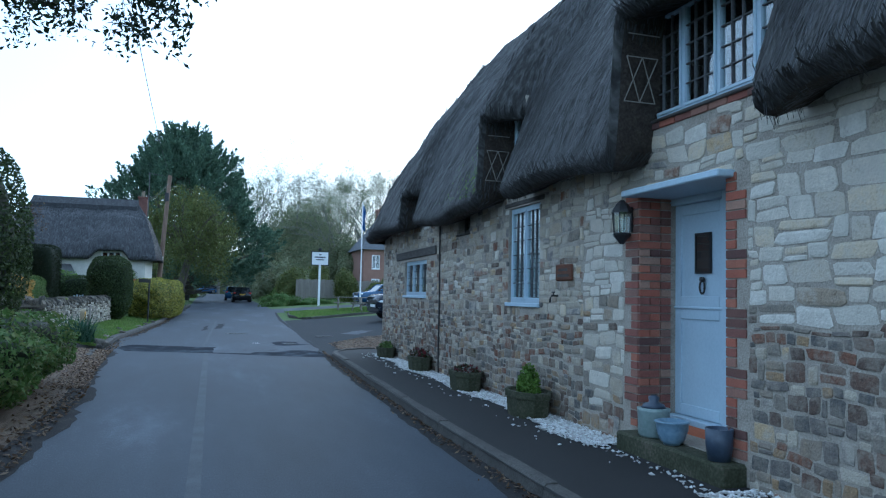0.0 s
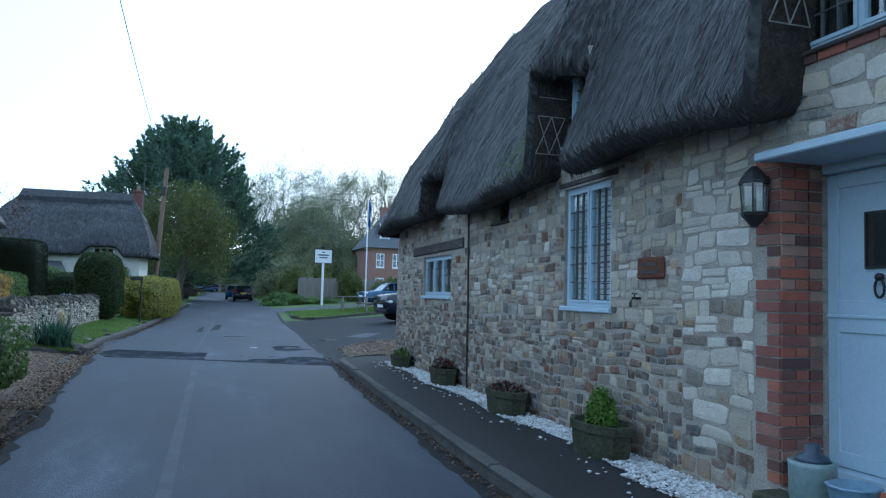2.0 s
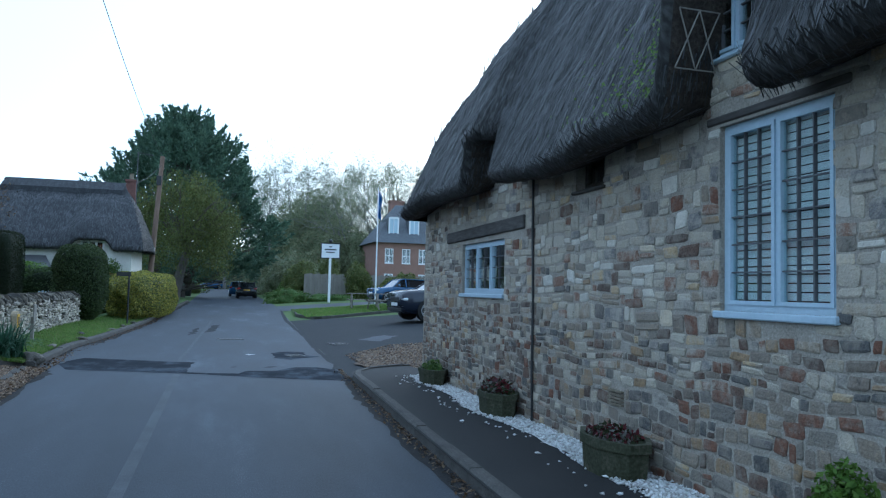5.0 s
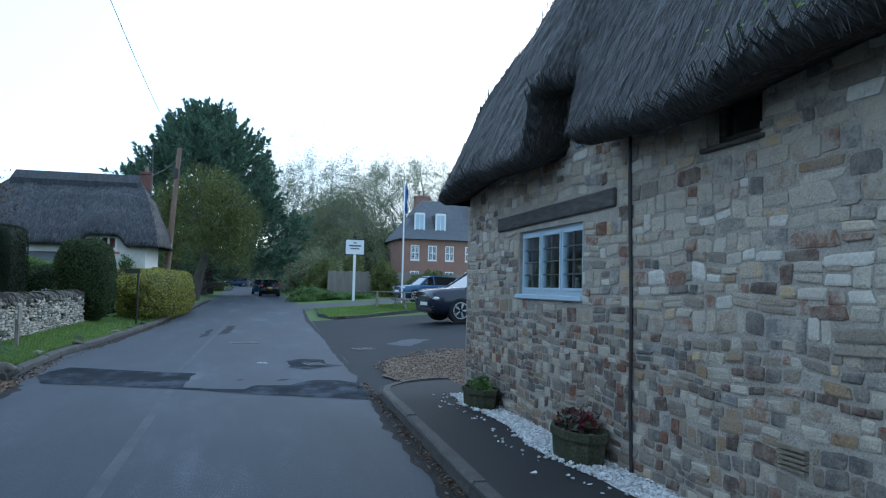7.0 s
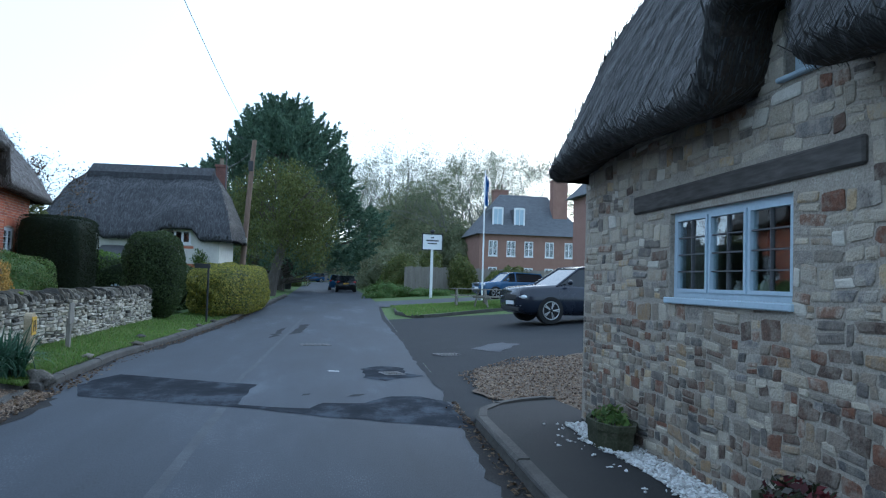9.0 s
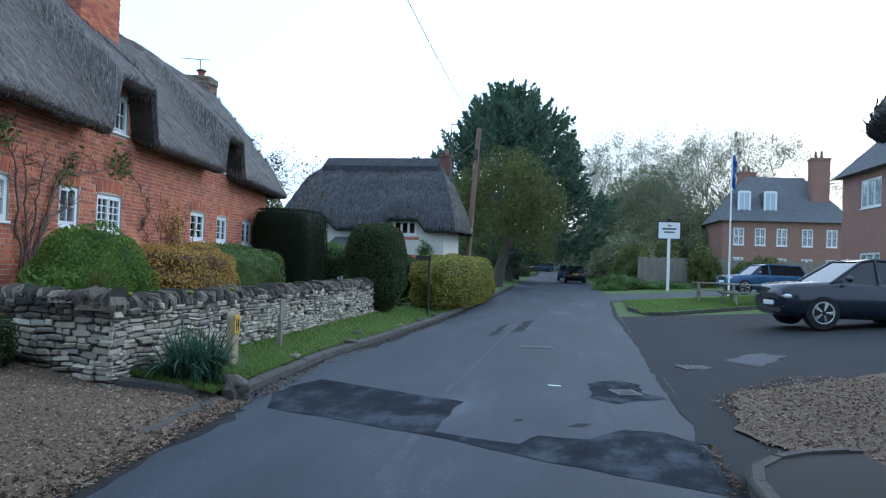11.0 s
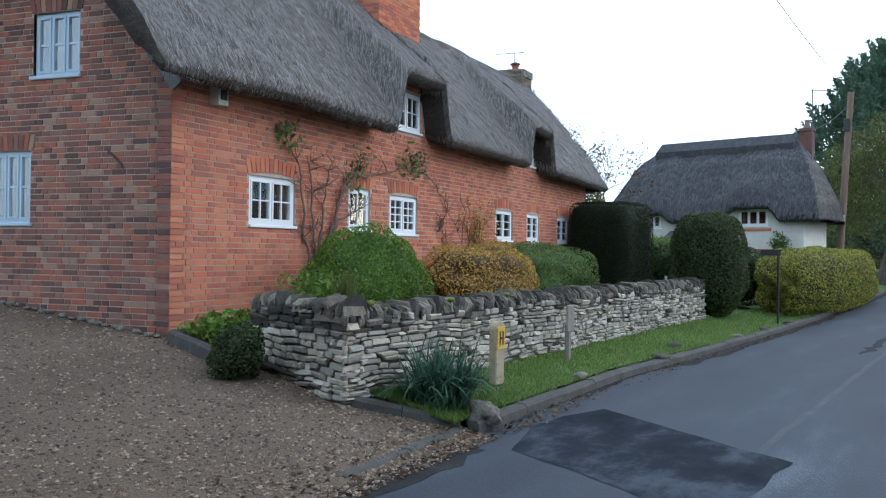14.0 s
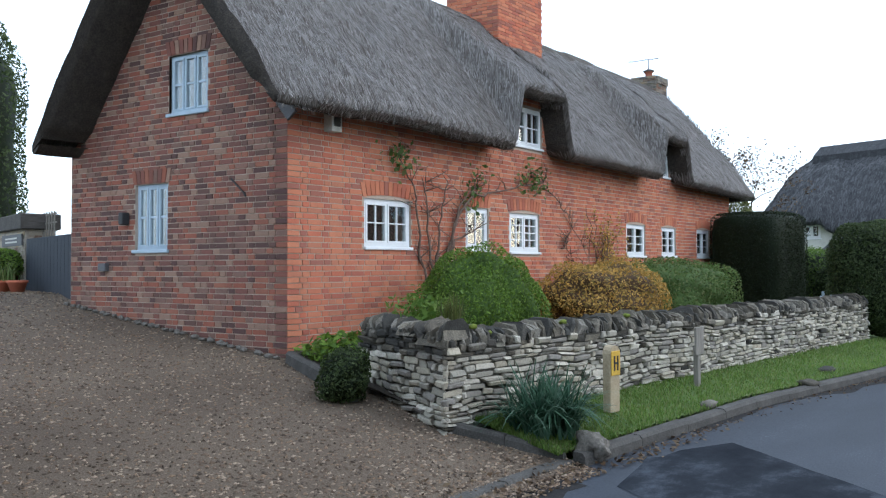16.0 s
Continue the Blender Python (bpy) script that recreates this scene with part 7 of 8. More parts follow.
        for x in (-L * 0.30, L * 0.29):
            ty = part("tyre", tube(bmesh.new(), [(x, s * (W / 2 - 0.2), wheel_r), (x, s * (W / 2 + 0.012), wheel_r)], wheel_r, 28), MATS["tyre"], top)
            # no arch is cut: a black disc stands for its shaded gap
            arch = part("wheel_arch", tube(bmesh.new(), [(x, s * (W / 2 - 0.25), wheel_r), (x, s * (W / 2 + 0.004), wheel_r)], wheel_r + 0.04, 28), MATS["tyre"], top)
            bm = bmesh.new()
            for k in range(5):
                a = k * 1.2566
                for d in (-0.12, 0.12):
                    tube(bm, [(x + 0.05 * math.cos(a), s * (W / 2 + 0.02), wheel_r + 0.05 * math.sin(a)), (x + 0.7 * wheel_r * math.cos(a + d), s * (W / 2 + 0.016), wheel_r + 0.7 * wheel_r * math.sin(a + d))], 0.018, 5)
            ring = [(x + 0.72 * wheel_r * math.cos(k * 0.2618), s * (W / 2 + 0.014), wheel_r + 0.72 * wheel_r * math.sin(k * 0.2618)) for k in range(25)]
            tube(bm, ring, 0.018, 5, caps=False)
            part("rim", bm, MATS["alloy"], ty, "five-spoke alloy rim")
    part("grille", boxes(((-L / 2 - 0.01, -W * 0.22, 0.66), (-L / 2 + 0.1, W * 0.22, 0.8)), bevel=0.01), MATS["black_iron"], top)
    part("lower_grille", boxes(((-L / 2 - 0.005, -W * 0.34, 0.32), (-L / 2 + 0.12, W * 0.34, 0.44)), bevel=0.01), MATS["black_iron"], top)
    for x, m in ((-L / 2 - 0.02, "white_paint"), (L / 2 - 0.01, "yellow_paint")):
        part("plate", boxes(((x, -0.26, 0.5 if x < 0 else 0.72), (x + 0.03, 0.26, 0.61 if x < 0 else 0.83))), MATS[m], top)
    part("bumper_strip", boxes(((-L / 2 + 0.0, -W * 0.40, 0.47), (-L / 2 + 0.06, W * 0.40, 0.485)), bevel=0.004), MATS["alloy"], top)
    return top


suv = car("dark navy parked SUV with alloy wheels", 4.5, 1.84, 1.68, 1.03, 1.12, 0.25, 0.43, 0.97, "paint_navy", 0.36)
suv.matrix_world = pose(6.65, 32.2, gz(6.65, 32.0) + 0.0, 0, 0, 10)
mini = car("small blue parked hatchback with a pale roof line", 3.85, 1.7, 1.42, 0.84, 0.94, 0.28, 0.42, 0.97, "paint_blue", 0.31)
mini.matrix_world = pose(8.9, 49.5, gz(8.9, 49.5) + 0.0, 0, 0, 10)
blk = car("black estate car parked beside the lane", 4.4, 1.8, 1.5, 0.85, 0.95, 0.26, 0.42, 0.97, "paint_black", 0.32)
blk.matrix_world = pose(0.75, 77, gz(0.7, 77), 0, 0, -90)
c3 = car("pale blue car parked beyond the black one", 4.2, 1.75, 1.5, 0.85, 0.95, 0.26, 0.42, 0.97, "paint_blue", 0.32)
c3.matrix_world = pose(0.15, 85, gz(0.1, 85), 0, 0, -90)
c4 = copy_thing(c3, pose(-3.2, 140, gz(-3, 140), 0, 0, 20))
bn = root("litter_bin", (-4.6, 82, 0.4), "dark round bin beside the lane", "bin")
part("bin_body", lathe(bmesh.new(), [(0.3, 0), (0.36, 0.9), (0.3, 1.0)], (-4.6, 82, 0.35), 12), MATS["black_iron"], bn)
tf = root("timber_fence", (-4.7, 50, 0.2), "low weathered timber rail fence beside the lane", "fence")
for k in range(4):
    part("fence_post", boxes(((-4.95 + 0.05 * k, 49 + k * 1.6, 0.1), (-4.8 + 0.05 * k, 49.15 + k * 1.6, 1.2))), MATS["grey_wood"], tf)
for z in (0.45, 0.75, 1.02):
    part("fence_rail", boxes(((-4.9, 49, z), (-4.86, 54, z + 0.1))), MATS["grey_wood"], tf)
# road sign far off
rs = root("road_sign", (2.3, 95, 0.4), "small pale road sign on a thin post", "sign")
part("post", tube(bmesh.new(), [(2.3, 95, 0.2), (2.3, 95, 2.6)], 0.04, 6), MATS["lead"], rs)
part("plate", boxes(((2.05, 94.95, 2.3), (2.55, 94.98, 3.0))), MATS["cream_render"], rs)


# ---- things at the cottage's foot ----
def trough(y, x, lx, ly, h, plant, label):
    at = (x, y, 0.1)
    top = root("stone_trough", at, label, "planter", "troughs along the cottage wall")
    part("trough_body", lathe(bmesh.new(), [(0.9, 0), (0.95, h * 0.3), (0.98, h * 0.74), (1.05, h * 0.76), (1.06, h), (0.9, h), (0.86, h * 0.85)], at, 8, lx, ly, 0.3927), MATS["mossy_stone"], top)
    part("soil", lathe(bmesh.new(), [(0.88, h * 0.84), (0.5, h * 0.9)], at, 8, lx, ly, 0.3927), MATS["soil"], top)
    rng = np.random.RandomState(int(y * 10))
    mat, n, r, zz, lf = plant
    pl = root("trough_plant", (x, y, 0.1 + h * 0.85), "small mixed bedding plant in a stone trough" if mat != "leaf_bright" else "bright yellow-green shrub in a stone trough", "plant", "plants in the troughs")
    d = rnd_dirs(rng, n)
    d[:, 2] = np.abs(d[:, 2])
    p = d * np.array([lx * r, ly * r, zz]) * (0.4 + 0.6 * rng.random((n, 1))) + np.array([x, y, 0.1 + h * 0.9])
    v, f = leaf_quads(p, d, lf, rng, 0.55)
    raw("leaves", v, f, MATS[mat], pl)


trough(16.62, 1.5, 0.19, 0.36, 0.24, ("leaf_shrub", 260, 0.8, 0.16, 0.03), "small mossy stone trough with low plants")
trough(13.95, 1.5, 0.2, 0.36, 0.27, ("petal_red", 420, 0.9, 0.2, 0.032), "mossy stone trough with dark red leaves")
trough(11.3, 1.45, 0.22, 0.40, 0.29, ("petal_red", 420, 0.85, 0.12, 0.028), "mossy stone trough with fading winter flowers")
trough(9.05, 1.43, 0.23, 0.40, 0.30, ("leaf_bright", 1700, 0.55, 0.34, 0.02), "mossy stone trough with a yellow-green shrub")


def jar(name, at, prof, mat, label, lid=None, category="pot"):
    top = root(name, at, label, category)
    part(name + "_body", lathe(bmesh.new(), prof, at, 22), MATS[mat], top, smooth=True)
    if lid:
        part("lid", lathe(bmesh.new(), lid, at, 18), MATS["glaze_dark"], top, "dark blue pottery lid", True)


material("glaze_pale", [(0.17, 0.23, 0.22), (0.23, 0.29, 0.28), (0.28, 0.34, 0.33)], 4, 30, 0.35, 0.1, 0.003, spec=0.5)
material("glaze_blue", [(0.14, 0.22, 0.3), (0.2, 0.29, 0.38), (0.27, 0.36, 0.44)], 4, 30, 0.3, 0.1, 0.003, spec=0.5)
material("glaze_dark", [(0.03, 0.045, 0.07), (0.045, 0.06, 0.09), (0.06, 0.08, 0.11)], 4, 30, 0.4, 0.1, 0.003, spec=0.5)
jar("crock", (1.66, 6.86, 0.272), [(0.125, 0), (0.135, 0.02), (0.14, 0.22), (0.145, 0.245), (0.12, 0.25)], "glaze_pale", "pale green glazed crock with a blue lid on the step", [(0.11, 0.25), (0.09, 0.28), (0.04, 0.30), (0.05, 0.34), (0.02, 0.36)])
jar("bowl_pot", (1.60, 6.5, 0.272), [(0.07, 0), (0.1, 0.04), (0.13, 0.12), (0.135, 0.18), (0.15, 0.19), (0.12, 0.2), (0.09, 0.12)], "glaze_blue", "blue-grey glazed bowl pot on the step")
jar("dark_pot", (1.6, 5.9, 0.272), [(0.085, 0), (0.1, 0.12), (0.105, 0.24), (0.09, 0.24), (0.08, 0.1)], "glaze_dark", "dark blue cylindrical pot on the step")


def pebbles(name, pts, size, mat, label, seed, flat=0.6, category="gravel"):
    """Loose stones, each a small uneven octahedron."""
    rng = np.random.RandomState(seed)
    n = len(pts)
    s = size * (0.5 + rng.random((n, 1, 1)))
    base = np.array([[1, 0, 0], [-1, 0, 0], [0, 1, 0], [0, -1, 0], [0, 0, flat], [0, 0, -flat]])
    a = rng.uniform(0, 6.283, n)
    R = np.zeros((n, 3, 3))
    R[:, 0, 0], R[:, 0, 1], R[:, 1, 0], R[:, 1, 1], R[:, 2, 2] = np.cos(a), -np.sin(a), np.sin(a), np.cos(a), 1
    v = np.einsum("nij,nkj->nki", R, (base * (1 + 0.35 * rng.normal(size=(n, 6, 3)))) * s * np.array([1.2, 0.8, 1])) + np.asarray(pts)[:, None, :]
    f = np.array([[0, 2, 4], [2, 1, 4], [1, 3, 4], [3, 0, 4], [2, 0, 5], [1, 2, 5], [3, 1, 5], [0, 3, 5]])
    F = (f[None] + 6 * np.arange(n)[:, None, None]).reshape(-1, 3)
    raw(name, v.reshape(-1, 3), F, MATS[mat + "_island"], None, label, False, "stuff", category)


rng = np.random.RandomState(9)
pts = []
while len(pts) < 9500:
    y = rng.uniform(5.0, 17.6)
    edge = 1.34 + 0.07 * math.sin(y * 2.1) + (0.1 if y > 16.9 else 0) - (0.1 if y < 8.3 else 0)
    x = 1.72 - (1.72 - edge) * rng.random() ** 0.8 - (rng.random() < 0.02) * rng.random() * 0.4
    if 5.6 < y < 7.3:
        if rng.random() > 0.12 or x > 1.42:
            continue
    pts.append((x, y, 0.113 + 0.018 * rng.random()))
pebbles("white_chippings", pts, 0.016, "chip", "white stone chippings at the foot of the cottage wall", 1)
flat_poly("chipping_bed", [(1.36, 7.35), (1.40, 10), (1.38, 13), (1.42, 17.4), (1.71, 17.6), (1.71, 7.3)], "chip_object", "bed of white chippings", 0.114, 0.05, 4, "gravel bed")
pts = []
while len(pts) < 42000:
    y = 13.0 + 7.2 * rng.random()
    x0 = left_edge(y)
    x = x0 - 14 * rng.random() ** 1.7 + 0.25 * rng.random()
    pts.append((x, y, gz(x, y) + 0.008))
pebbles("pea_gravel", pts, 0.014, "gravel", "loose brown pea gravel on the drive", 2)
pts = []
while len(pts) < 6000:
    x, y = rng.uniform(1.0, 4.4), rng.uniform(18.1, 24.0)
    if y < 20 + (x - 1.0) * 1.3 + 2.0 and (x > 1.75 or y > 19.2) and x > 1.05 + 0.1 * rng.random():
        pts.append((x, y, gz(x, y) + 0.035))
pebbles("loose_shingle", pts, 0.016, "gravel", "loose pale shingle beside the cottage corner", 3)


def litter(name, n, fx, label, seed, mat="leaf_litter", size=0.022):
    rng = np.random.RandomState(seed)
    p = np.array([fx(rng) for _ in range(n)])
    v, f = leaf_quads(p, np.tile([0, 0, 1.0], (n, 1)), size, rng, 0.5, 0.35)
    raw(name, v, f, MATS[mat], None, label, False, "stuff", "leaf litter")


def _r(rng):
    y = rng.uniform(1, 19.5)
    x = right_edge(y) - 0.01 - abs(rng.normal()) * 0.07
    return (x, y, 0.012 + 0.01 * rng.random())


def _l(rng):
    y = rng.uniform(3, 22)
    x = left_edge(y) + 0.25 - abs(rng.normal()) * 0.35
    return (x, y, gz(x, y) + 0.02)


def _l2(rng):
    y = rng.uniform(20.5, 44)
    x = left_edge(y) + 0.02 + abs(rng.normal()) * 0.12
    return (x, y, gz(x, y) + 0.014)


litter("leaf_litter", 1500, _r, "dry brown leaf bits along the kerb", 1)
litter("leaf_litter", 2600, _l, "dark leaf mould along the lane's edge", 2, size=0.03)
litter("leaf_litter", 1300, _l2, "brown leaf bits along the verge kerb", 3)
rng = np.random.RandomState(4)
n = 46000
y = 20.0 + 22 * rng.random(n) ** 1.6
x = np.array([left_edge(q) for q in y]) - 0.16 - 1.25 * rng.random(n)
z = np.array([gz(a, b) for a, b in zip(x, y)]) + 0.08
h = 0.03 + 0.04 * rng.random(n)
az = rng.uniform(0, 6.283, n)
w = 0.006
b0 = np.stack([x - w * np.cos(az), y - w * np.sin(az), z], 1)
b1_ = np.stack([x + w * np.cos(az), y + w * np.sin(az), z], 1)
tp = np.stack([x + 0.02 * rng.normal(size=n), y + 0.02 * rng.normal(size=n), z + h], 1)
raw("verge_grass", np.stack([b0, b1_, tp], 1).reshape(-1, 3), np.arange(3 * n).reshape(-1, 3), MATS["leaf_grass"], None, "short green grass blades on the verge", False, "stuff", "grass")
n = 12000
x = rng.uniform(2.0, 9.5, n)
y = 37.6 + (x - 2.4) * 0.62 + rng.random(n) * np.clip(8.0 - (x - 2.0) * 0.55, 0.5, 9)
z = np.array([gz(a, b) for a, b in zip(x, y)]) + 0.085
tp = np.stack([x + 0.03 * rng.normal(size=n), y + 0.03 * rng.normal(size=n), z + 0.05 + 0.05 * rng.random(n)], 1)
raw("green_grass", np.stack([np.stack([x - 0.012, y, z], 1), np.stack([x + 0.012, y, z], 1), tp], 1).reshape(-1, 3), np.arange(3 * n).reshape(-1, 3), MATS["leaf_grass"], None, "short grass blades on the small green", False, "stuff", "grass")
def drain(x, y, w, l, turn, label):
    """An iron cover: a frame and rows of raised studs."""
    top = root("drain_cover", (x, y, 0.0), label, "drain cover", "covers in the lane")
    ca, sa = math.cos(turn), math.sin(turn)
    M = lambda p: Vector((x + p[0] * ca - p[1] * sa, y + p[0] * sa + p[1] * ca, p[2] + gz(x, y)))
    part("cover_frame", boxes(((-w, -l, -0.01), (w, l, 0.012)), M=M, bevel=0.004), MATS["lead"], top)
    part("cover_plate", boxes(((-w + 0.03, -l + 0.03, 0.0), (w - 0.03, l - 0.03, 0.015)), M=M), MATS["road_line"], top)
    n = 6
    for k in range(n):
        a = -w + 0.05 + (2 * w - 0.1) * k / n
        part("grate_bar", boxes(((a, -l + 0.05, 0.013), (a + (w - 0.05) / n, l - 0.05, 0.021)), M=M), MATS["black_iron"], top)


drain(0.06, 22.38, 0.17, 0.2, 0.3, "rusty iron drain cover in the lane")
drain(-1.25, 27.37, 0.34, 0.22, 0.2, "pale worn manhole cover in the lane")
drain(1.47, 25.1, 0.28, 0.22, 0.3, "flat iron cover beside the forecourt")

# moss on the thatch edge
rng = np.random.RandomState(31)
n = 4000
u = 10.5 + 1.1 * np.abs(rng.normal(size=n)) * 0.6
s = rng.random(n)
p = np.stack([1.7 - 0.47 + 0.02 + 0.42 * s + 0.02 * rng.normal(size=n), u + 0.25 * s, 2.86 + 0.92 * s - 0.02 + 0.02 * rng.normal(size=n)], 1)
p = p[(rng.random(n) < np.exp(-((u - 10.5) * 1.4)))]
v, f = leaf_quads(p, np.tile([-0.9, 0, 0.45], (len(p), 1)), 0.014, rng, 0.7, 0.3)
raw("thatch_moss", v, f, MATS["leaf_bright"], cottage, "bright green moss on the thatch edge")

# ---- pieces of walls, last ----
rng = random.Random(11)
open_holes = [(a - 0.005, b + 0.005, c - 0.04, d + 0.005) for a, b, c, d in HOLES]
door_bricks = [(5.68, 5.93, 0.1, 2.46), (7.17, 7.43, 0.28, 2.46), (4.9, 7.4, 3.02, 3.12), (7.16, 7.5, 0, 0.28)]
lint_holes = [(13.7, 16.64, 2.16, 2.40), (9.24, 10.5, 2.66, 2.75), (11.56, 11.82, 0.54, 0.7), (5.7, 7.22, -1, 0.30)]
blocked = open_holes + door_bricks + lint_holes + tops


# darker rubble is picked more often towards the ground, pale stone less
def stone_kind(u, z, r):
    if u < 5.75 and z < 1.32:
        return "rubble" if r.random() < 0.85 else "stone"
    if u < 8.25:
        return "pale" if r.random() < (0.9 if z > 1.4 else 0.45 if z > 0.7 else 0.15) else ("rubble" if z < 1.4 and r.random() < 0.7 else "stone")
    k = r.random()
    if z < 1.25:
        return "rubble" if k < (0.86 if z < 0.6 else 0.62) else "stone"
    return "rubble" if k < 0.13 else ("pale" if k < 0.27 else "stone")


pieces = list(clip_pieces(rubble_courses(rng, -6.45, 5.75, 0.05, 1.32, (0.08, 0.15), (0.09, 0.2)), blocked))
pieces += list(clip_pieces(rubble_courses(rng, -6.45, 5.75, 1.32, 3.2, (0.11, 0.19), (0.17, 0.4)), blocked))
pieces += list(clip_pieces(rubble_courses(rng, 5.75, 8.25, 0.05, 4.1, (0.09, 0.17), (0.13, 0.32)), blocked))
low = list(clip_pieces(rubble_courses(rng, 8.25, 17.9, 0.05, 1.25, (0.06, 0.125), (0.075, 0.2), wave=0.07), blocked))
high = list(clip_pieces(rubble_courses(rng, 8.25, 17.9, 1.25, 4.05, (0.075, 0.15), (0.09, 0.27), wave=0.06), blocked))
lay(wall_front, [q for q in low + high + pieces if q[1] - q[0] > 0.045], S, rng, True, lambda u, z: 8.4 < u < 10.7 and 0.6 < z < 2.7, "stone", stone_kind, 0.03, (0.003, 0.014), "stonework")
lay(end_wall, clip_pieces(rubble_courses(rng, 0.0, 1.2, 0.05, 2.9, (0.08, 0.16), (0.12, 0.3)), []), lambda p: Vector((1.7 + p[0], 17.93 - p[1], p[2])), rng, True, lambda u, z: False, "stone", lambda u, z, r: "stone", 0.05, (0.01, 0.03), "stonework")


def brick_rects(u0, u1, z0, z1, holes, rng, course=0.0752, L=0.218, header=0.105, joint=0.0155):
    rows = []
    n = 0
    z = z0
    while z < z1 - 0.03:
        u = u0 - (0.16 if n % 2 else 0.0)
        k = n % 2
        while u < u1:
            w = L if (k % 2 == 0) else header
            if rng.random() < 0.12:
                w = header
            a, b = max(u, u0), min(u + w, u1)
            if b - a > 0.03:
                rows.append((a, b, z, z + course - joint, n))
            u += w + joint
            k += 1
        z += course
        n += 1
    return clip_pieces(rows, holes)


def lay_bricks(parent, rects, M, rng, near, key, limit=290):
    V, Fc, count = [], [], 0
    quads = [(0, 1, 2, 3), (4, 5, 1, 0), (5, 6, 2, 1), (6, 7, 3, 2), (7, 4, 0, 3)]
    for a, b, c, d, _ in rects:
        j = lambda: rng.uniform(-0.003, 0.003)
        p = rng.uniform(0.004, 0.010)
        q = [(a + j(), -p, c + j()), (b + j(), -p, c + j()), (b + j(), -p, d + j()), (a + j(), -p, d + j()), (a - 0.002, 0.004, c - 0.002), (b + 0.002, 0.004, c - 0.002), (b + 0.002, 0.004, d + 0.002), (a - 0.002, 0.004, d + 0.002)]
        v = [tuple(M(x)) for x in q]
        if count < limit and near(a, c):
            raw("brick", v, quads, MATS[key + "_object"], parent)
            count += 1
        else:
            k = len(V)
            V.extend(v)
            Fc.extend(tuple(i + k for i in f) for f in quads)
    raw("brickwork", V, Fc, MATS[key + "_island"], parent, "", False, "stuff")


front_wall = [o for o in house.children if o.name.split(".")[0] == "wall"][0]
gable_wall = [o for o in house.children if o.name.startswith("gable_wall")][0]
gable_peak = [o for o in house.children if o.name.startswith("gable_peak")][0]
arches = [(w[0] - 0.04, w[1] + 0.04, w[3] - 0.005, w[3] + 0.19) for w in FW[:6]]
gar = [(w[0] - 0.03, w[1] + 0.03, w[3] - 0.005, w[3] + 0.2) for w in GW]
fh = [(a - 0.003, b + 0.003, c - 0.05, d + 0.003) for a, b, c, d in FH]
gh = [(a - 0.003, b + 0.003, c - 0.055, d + 0.003) for a, b, c, d in GH]
lay_bricks(front_wall, list(brick_rects(0, 14.6, 0.3, 4.85, fh + arches + up, rng)), H, rng, lambda u, z: u < 2.7 and 1.2 < z < 3.3, "brick")
lay_bricks(gable_wall, list(brick_rects(0, 4.35, 0.45, 3.9, gh + gar, rng)), HG, rng, lambda u, z: u < 2.0 and 1.0 < z < 3.2, "gable_brick")
peak = []
for a, b, c, d, n in brick_rects(0, 4.35, 3.905, 6.7, gh + gar, rng):
    lo_, hi_ = 2.3 * (d - 3.9) / 2.85, 4.37 - 2.07 * (d - 3.9) / 2.85
    a, b = max(a, lo_), min(b, hi_)
    if b - a > 0.03:
        peak.append((a, b, c, d, n))
lay_bricks(gable_peak, peak, HG, rng, lambda u, z: False, "gable_brick")


def arch_bricks(parent, M, u0, u1, z, rise, h, key):
    n = int((u1 - u0 + 0.06) / 0.078)
    for k in range(n):
        a = u0 - 0.03 + (u1 - u0 + 0.06) * k / n
        w = (u1 - u0 + 0.06) / n - 0.01
        t = (k + 0.5) / n * 2 - 1
        zz = z + rise * (1 - t * t) + 0.01
        lean = 0.05 * t
        q = [(a, -0.013, zz), (a + w, -0.013, zz), (a + w + lean, -0.013, zz + h), (a + lean, -0.013, zz + h), (a, 0.004, zz), (a + w, 0.004, zz), (a + w + lean, 0.004, zz + h), (a + lean, 0.004, zz + h)]
        raw("arch_brick", [tuple(M(x)) for x in q], [(0, 1, 2, 3), (4, 5, 1, 0), (5, 6, 2, 1), (6, 7, 3, 2), (7, 4, 0, 3)], MATS[key + "_object"], parent)


for k, w in enumerate(FW[:6]):
    arch_bricks(front_wall, H, w[0], w[1], w[3], 0.05 if k != 1 else 0.0, 0.2, "brick")
for w in GW:
    arch_bricks(gable_wall if w[2] < 3 else gable_peak, HG, w[0], w[1], w[3], 0.0, 0.2, "gable_brick")

# brick jambs of the cottage door
jr = random.Random(3)
z, n = 0.30, 0
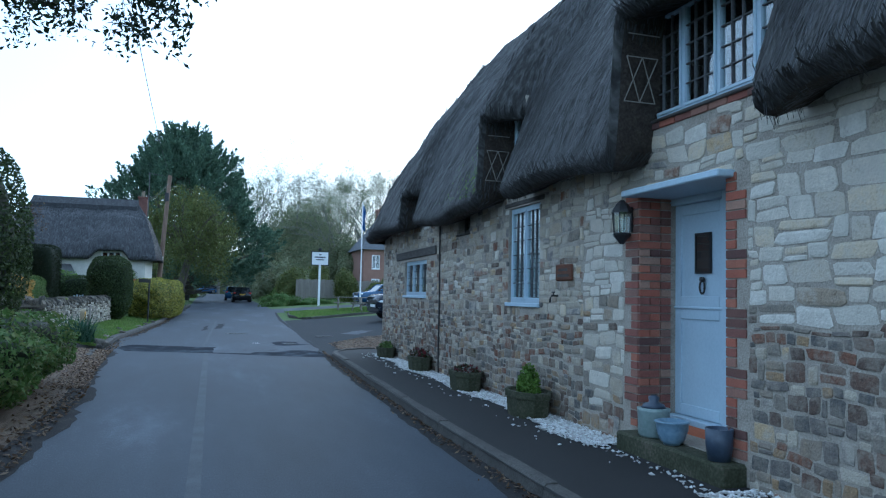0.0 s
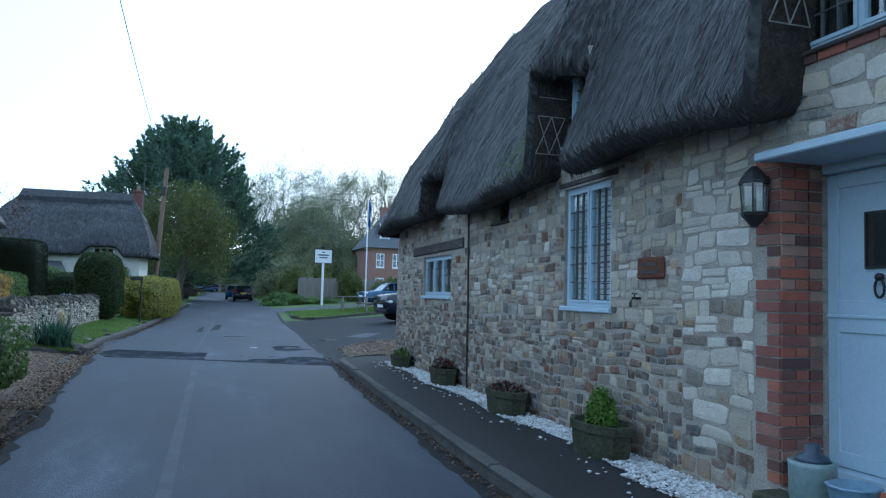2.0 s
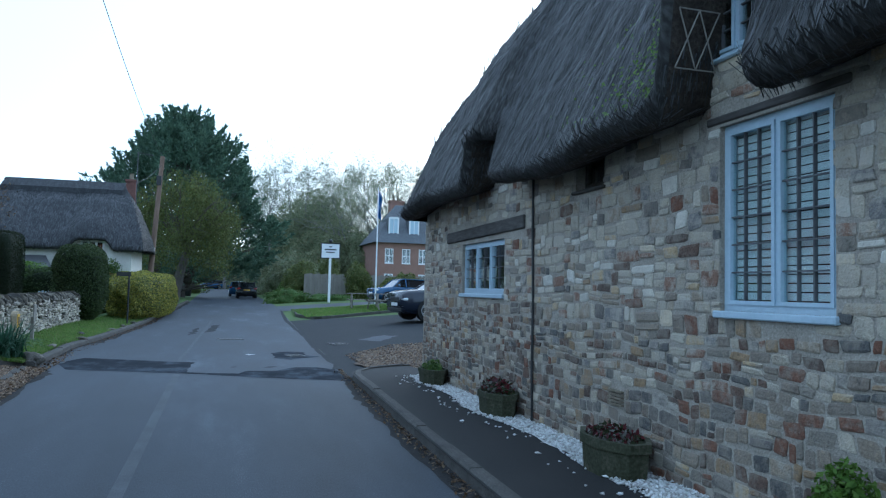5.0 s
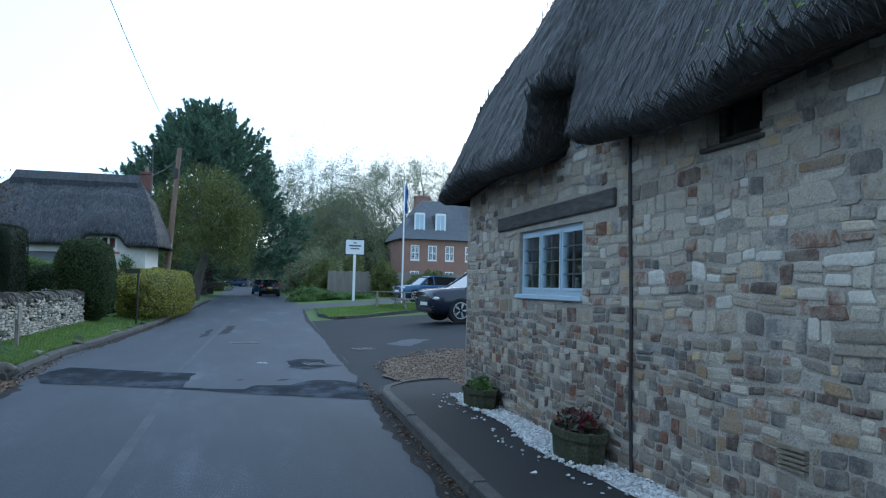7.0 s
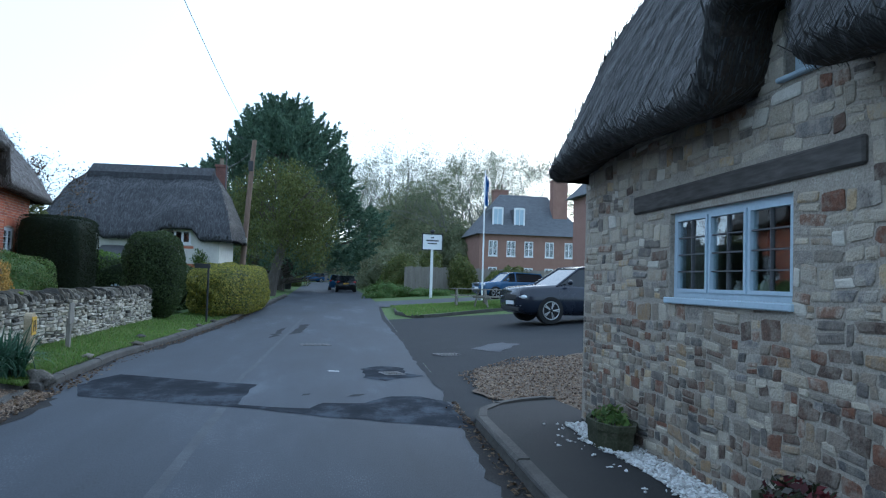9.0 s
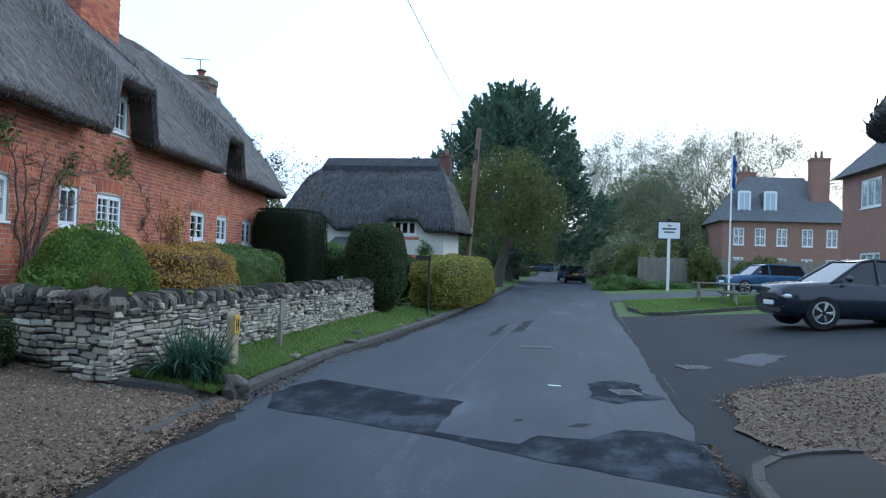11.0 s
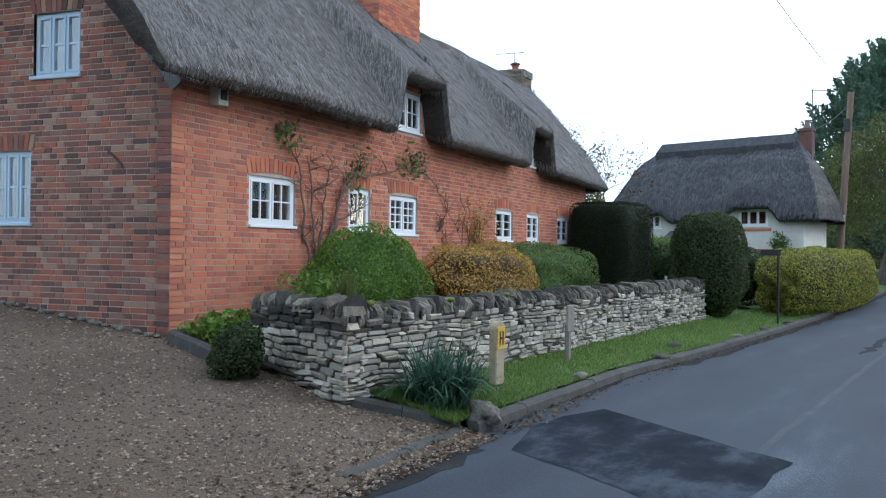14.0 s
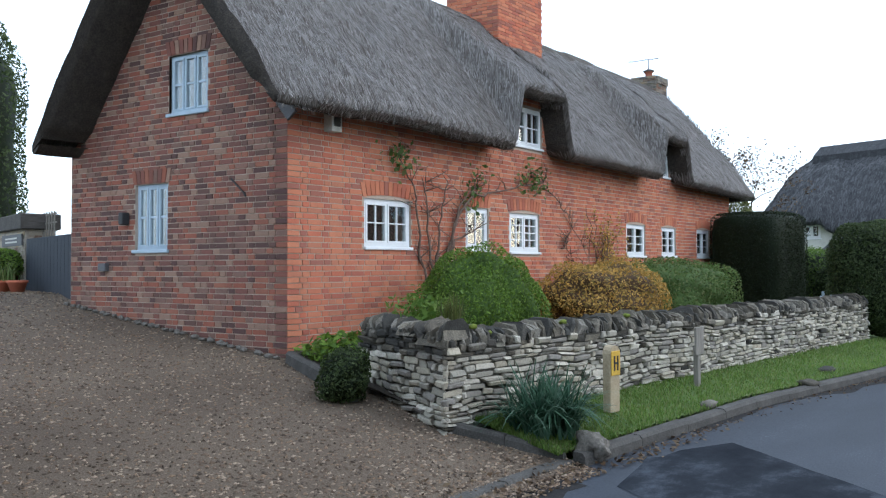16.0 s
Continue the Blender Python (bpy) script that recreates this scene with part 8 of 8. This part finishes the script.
while z < 2.42:
    c = 0.063
    wide = (n // 3) % 2
    for a, b in ((7.17, 7.28 + 0.11 * wide), (5.93 - 0.11 - 0.11 * (1 - wide), 5.93)):
        raw("jamb_brick", [tuple(S(q)) for q in ((a, -0.012, z), (b, -0.012, z), (b, -0.012, z + c), (a, -0.012, z + c), (a, 0.02, z), (b, 0.02, z), (b, 0.02, z + c), (a, 0.02, z + c))], [(0, 1, 2, 3), (4, 5, 1, 0), (5, 6, 2, 1), (6, 7, 3, 2), (7, 4, 0, 3)], MATS["gable_brick_object"], jamb)
    for d0, d1 in (((0.0, 0.105), (0.115, 0.215), (0.23, 0.335)) if n % 2 else ((0.0, 0.215), (0.23, 0.335))):
        for u, sgn in ((7.165, -1), (5.935, 1)):
            p = 0.012 * sgn
            raw("jamb_brick", [tuple(S(q)) for q in ((u + p, d0, z), (u + p, d1, z), (u + p, d1, z + c), (u + p, d0, z + c), (u - p, d0, z), (u - p, d1, z), (u - p, d1, z + c), (u - p, d0, z + c))], [(0, 1, 2, 3), (4, 5, 1, 0), (5, 6, 2, 1), (6, 7, 3, 2), (7, 4, 0, 3)], MATS["gable_brick_object"], jamb)
    z, n = z + 0.0755, n + 1

# ---- dry stone wall ----
dry = tagged(new("dry_stone_wall"), "low dry stone garden wall with dark upright coping", "wall")
ORIGIN[dry] = Vector()
DS = lambda p: Vector((-5.72 - p[1] - 0.004 * p[0], 19.62 + p[0], p[2]))
DR = lambda p: Vector((-5.72 - p[0], 19.62 + 0.17 * p[0] + p[1], p[2]))
part("wall_core", boxes(((0.08, 0.03, -0.1), (11.9, 0.45, 1.0)), M=DS), MATS["dry_gap"], dry)
part("wall_core", boxes(((0.08, 0.03, -0.1), (1.75, 0.4, 1.08)), M=DR), MATS["dry_gap"], dry)
dk = lambda u, z, r: "coping" if z > 0.96 or (z > 0.86 and r.random() < 0.4) else ("dry_stone" if r.random() < 0.93 else "coping")
lay(dry, rubble_courses(rng, -0.04, 11.9, 0.04, 1.02, (0.035, 0.085), (0.08, 0.26), gap=0.007, wave=0.04), DS, rng, True, lambda u, z: u < 4.2 and z > 0.1, "stone", dk, 0.05, (0.0, 0.05), "stonework")
lay(dry, rubble_courses(rng, -0.04, 1.75, 0.1, 1.1, (0.035, 0.085), (0.08, 0.26), gap=0.007, wave=0.04), DR, rng, True, lambda u, z: False, "stone", lambda u, z, r: "coping" if z > 0.8 else "dry_stone", 0.05, (0.0, 0.05), "stonework")
lay(dry, rubble_courses(rng, 0, 0.42, 0.1, 1.0, (0.06, 0.11), (0.15, 0.4), gap=0.008, wave=0.0), lambda p: Vector((-5.76 - p[0], 31.53 - p[1], p[2])), rng, True, lambda u, z: False, "stone", lambda u, z, r: "dry_stone", 0.05, (0.0, 0.04), "stonework")


def coping(M, length, z0, seed, depth=0.42):
    r = random.Random(seed)
    u = 0.0
    while u < length:
        t = r.uniform(0.022, 0.06)
        h = r.uniform(0.07, 0.2)
        lean = r.uniform(-0.02, 0.2)
        a, b = r.uniform(-0.05, 0.03), depth + r.uniform(-0.05, 0.05)
        pts = [(a, 0), (b, 0), (b - 0.03, h * 0.7), (b - 0.12, h), (a + 0.1, h * r.uniform(0.85, 1.05)), (a + 0.02, h * 0.6)]
        q = []
        for k in range(2):
            for d, z in pts:
                q.append(tuple(M((u + k * t + lean * z / 0.2 + r.uniform(-0.006, 0.006), d + r.uniform(-0.025, 0.025), z0 + z * r.uniform(0.85, 1.1)))))
        f = [tuple(range(5, -1, -1)), tuple(range(6, 12))] + [(i, (i + 1) % 6, (i + 1) % 6 + 6, i + 6) for i in range(6)]
        raw("coping_stone", q, f, MATS["coping_object"], dry)
        u += t * 0.95


coping(DS, 11.75, 1.0, 5)
coping(DR, 1.7, 1.06, 6, 0.38)
# moss cushions on the coping
bm = bmesh.new()
for u, z in ((0.25, 1.15), (0.45, 1.2), (0.7, 1.12), (1.9, 1.17), (3.2, 1.18)):
    blob(bm, DS((u, 0.08, z - 0.03)), (0.04, 0.06, 0.028), int(u * 9), 0.4, 2)
part("moss_cushion", bm, MATS["moss"], dry, "yellow-green moss on the coping", True, "stuff")
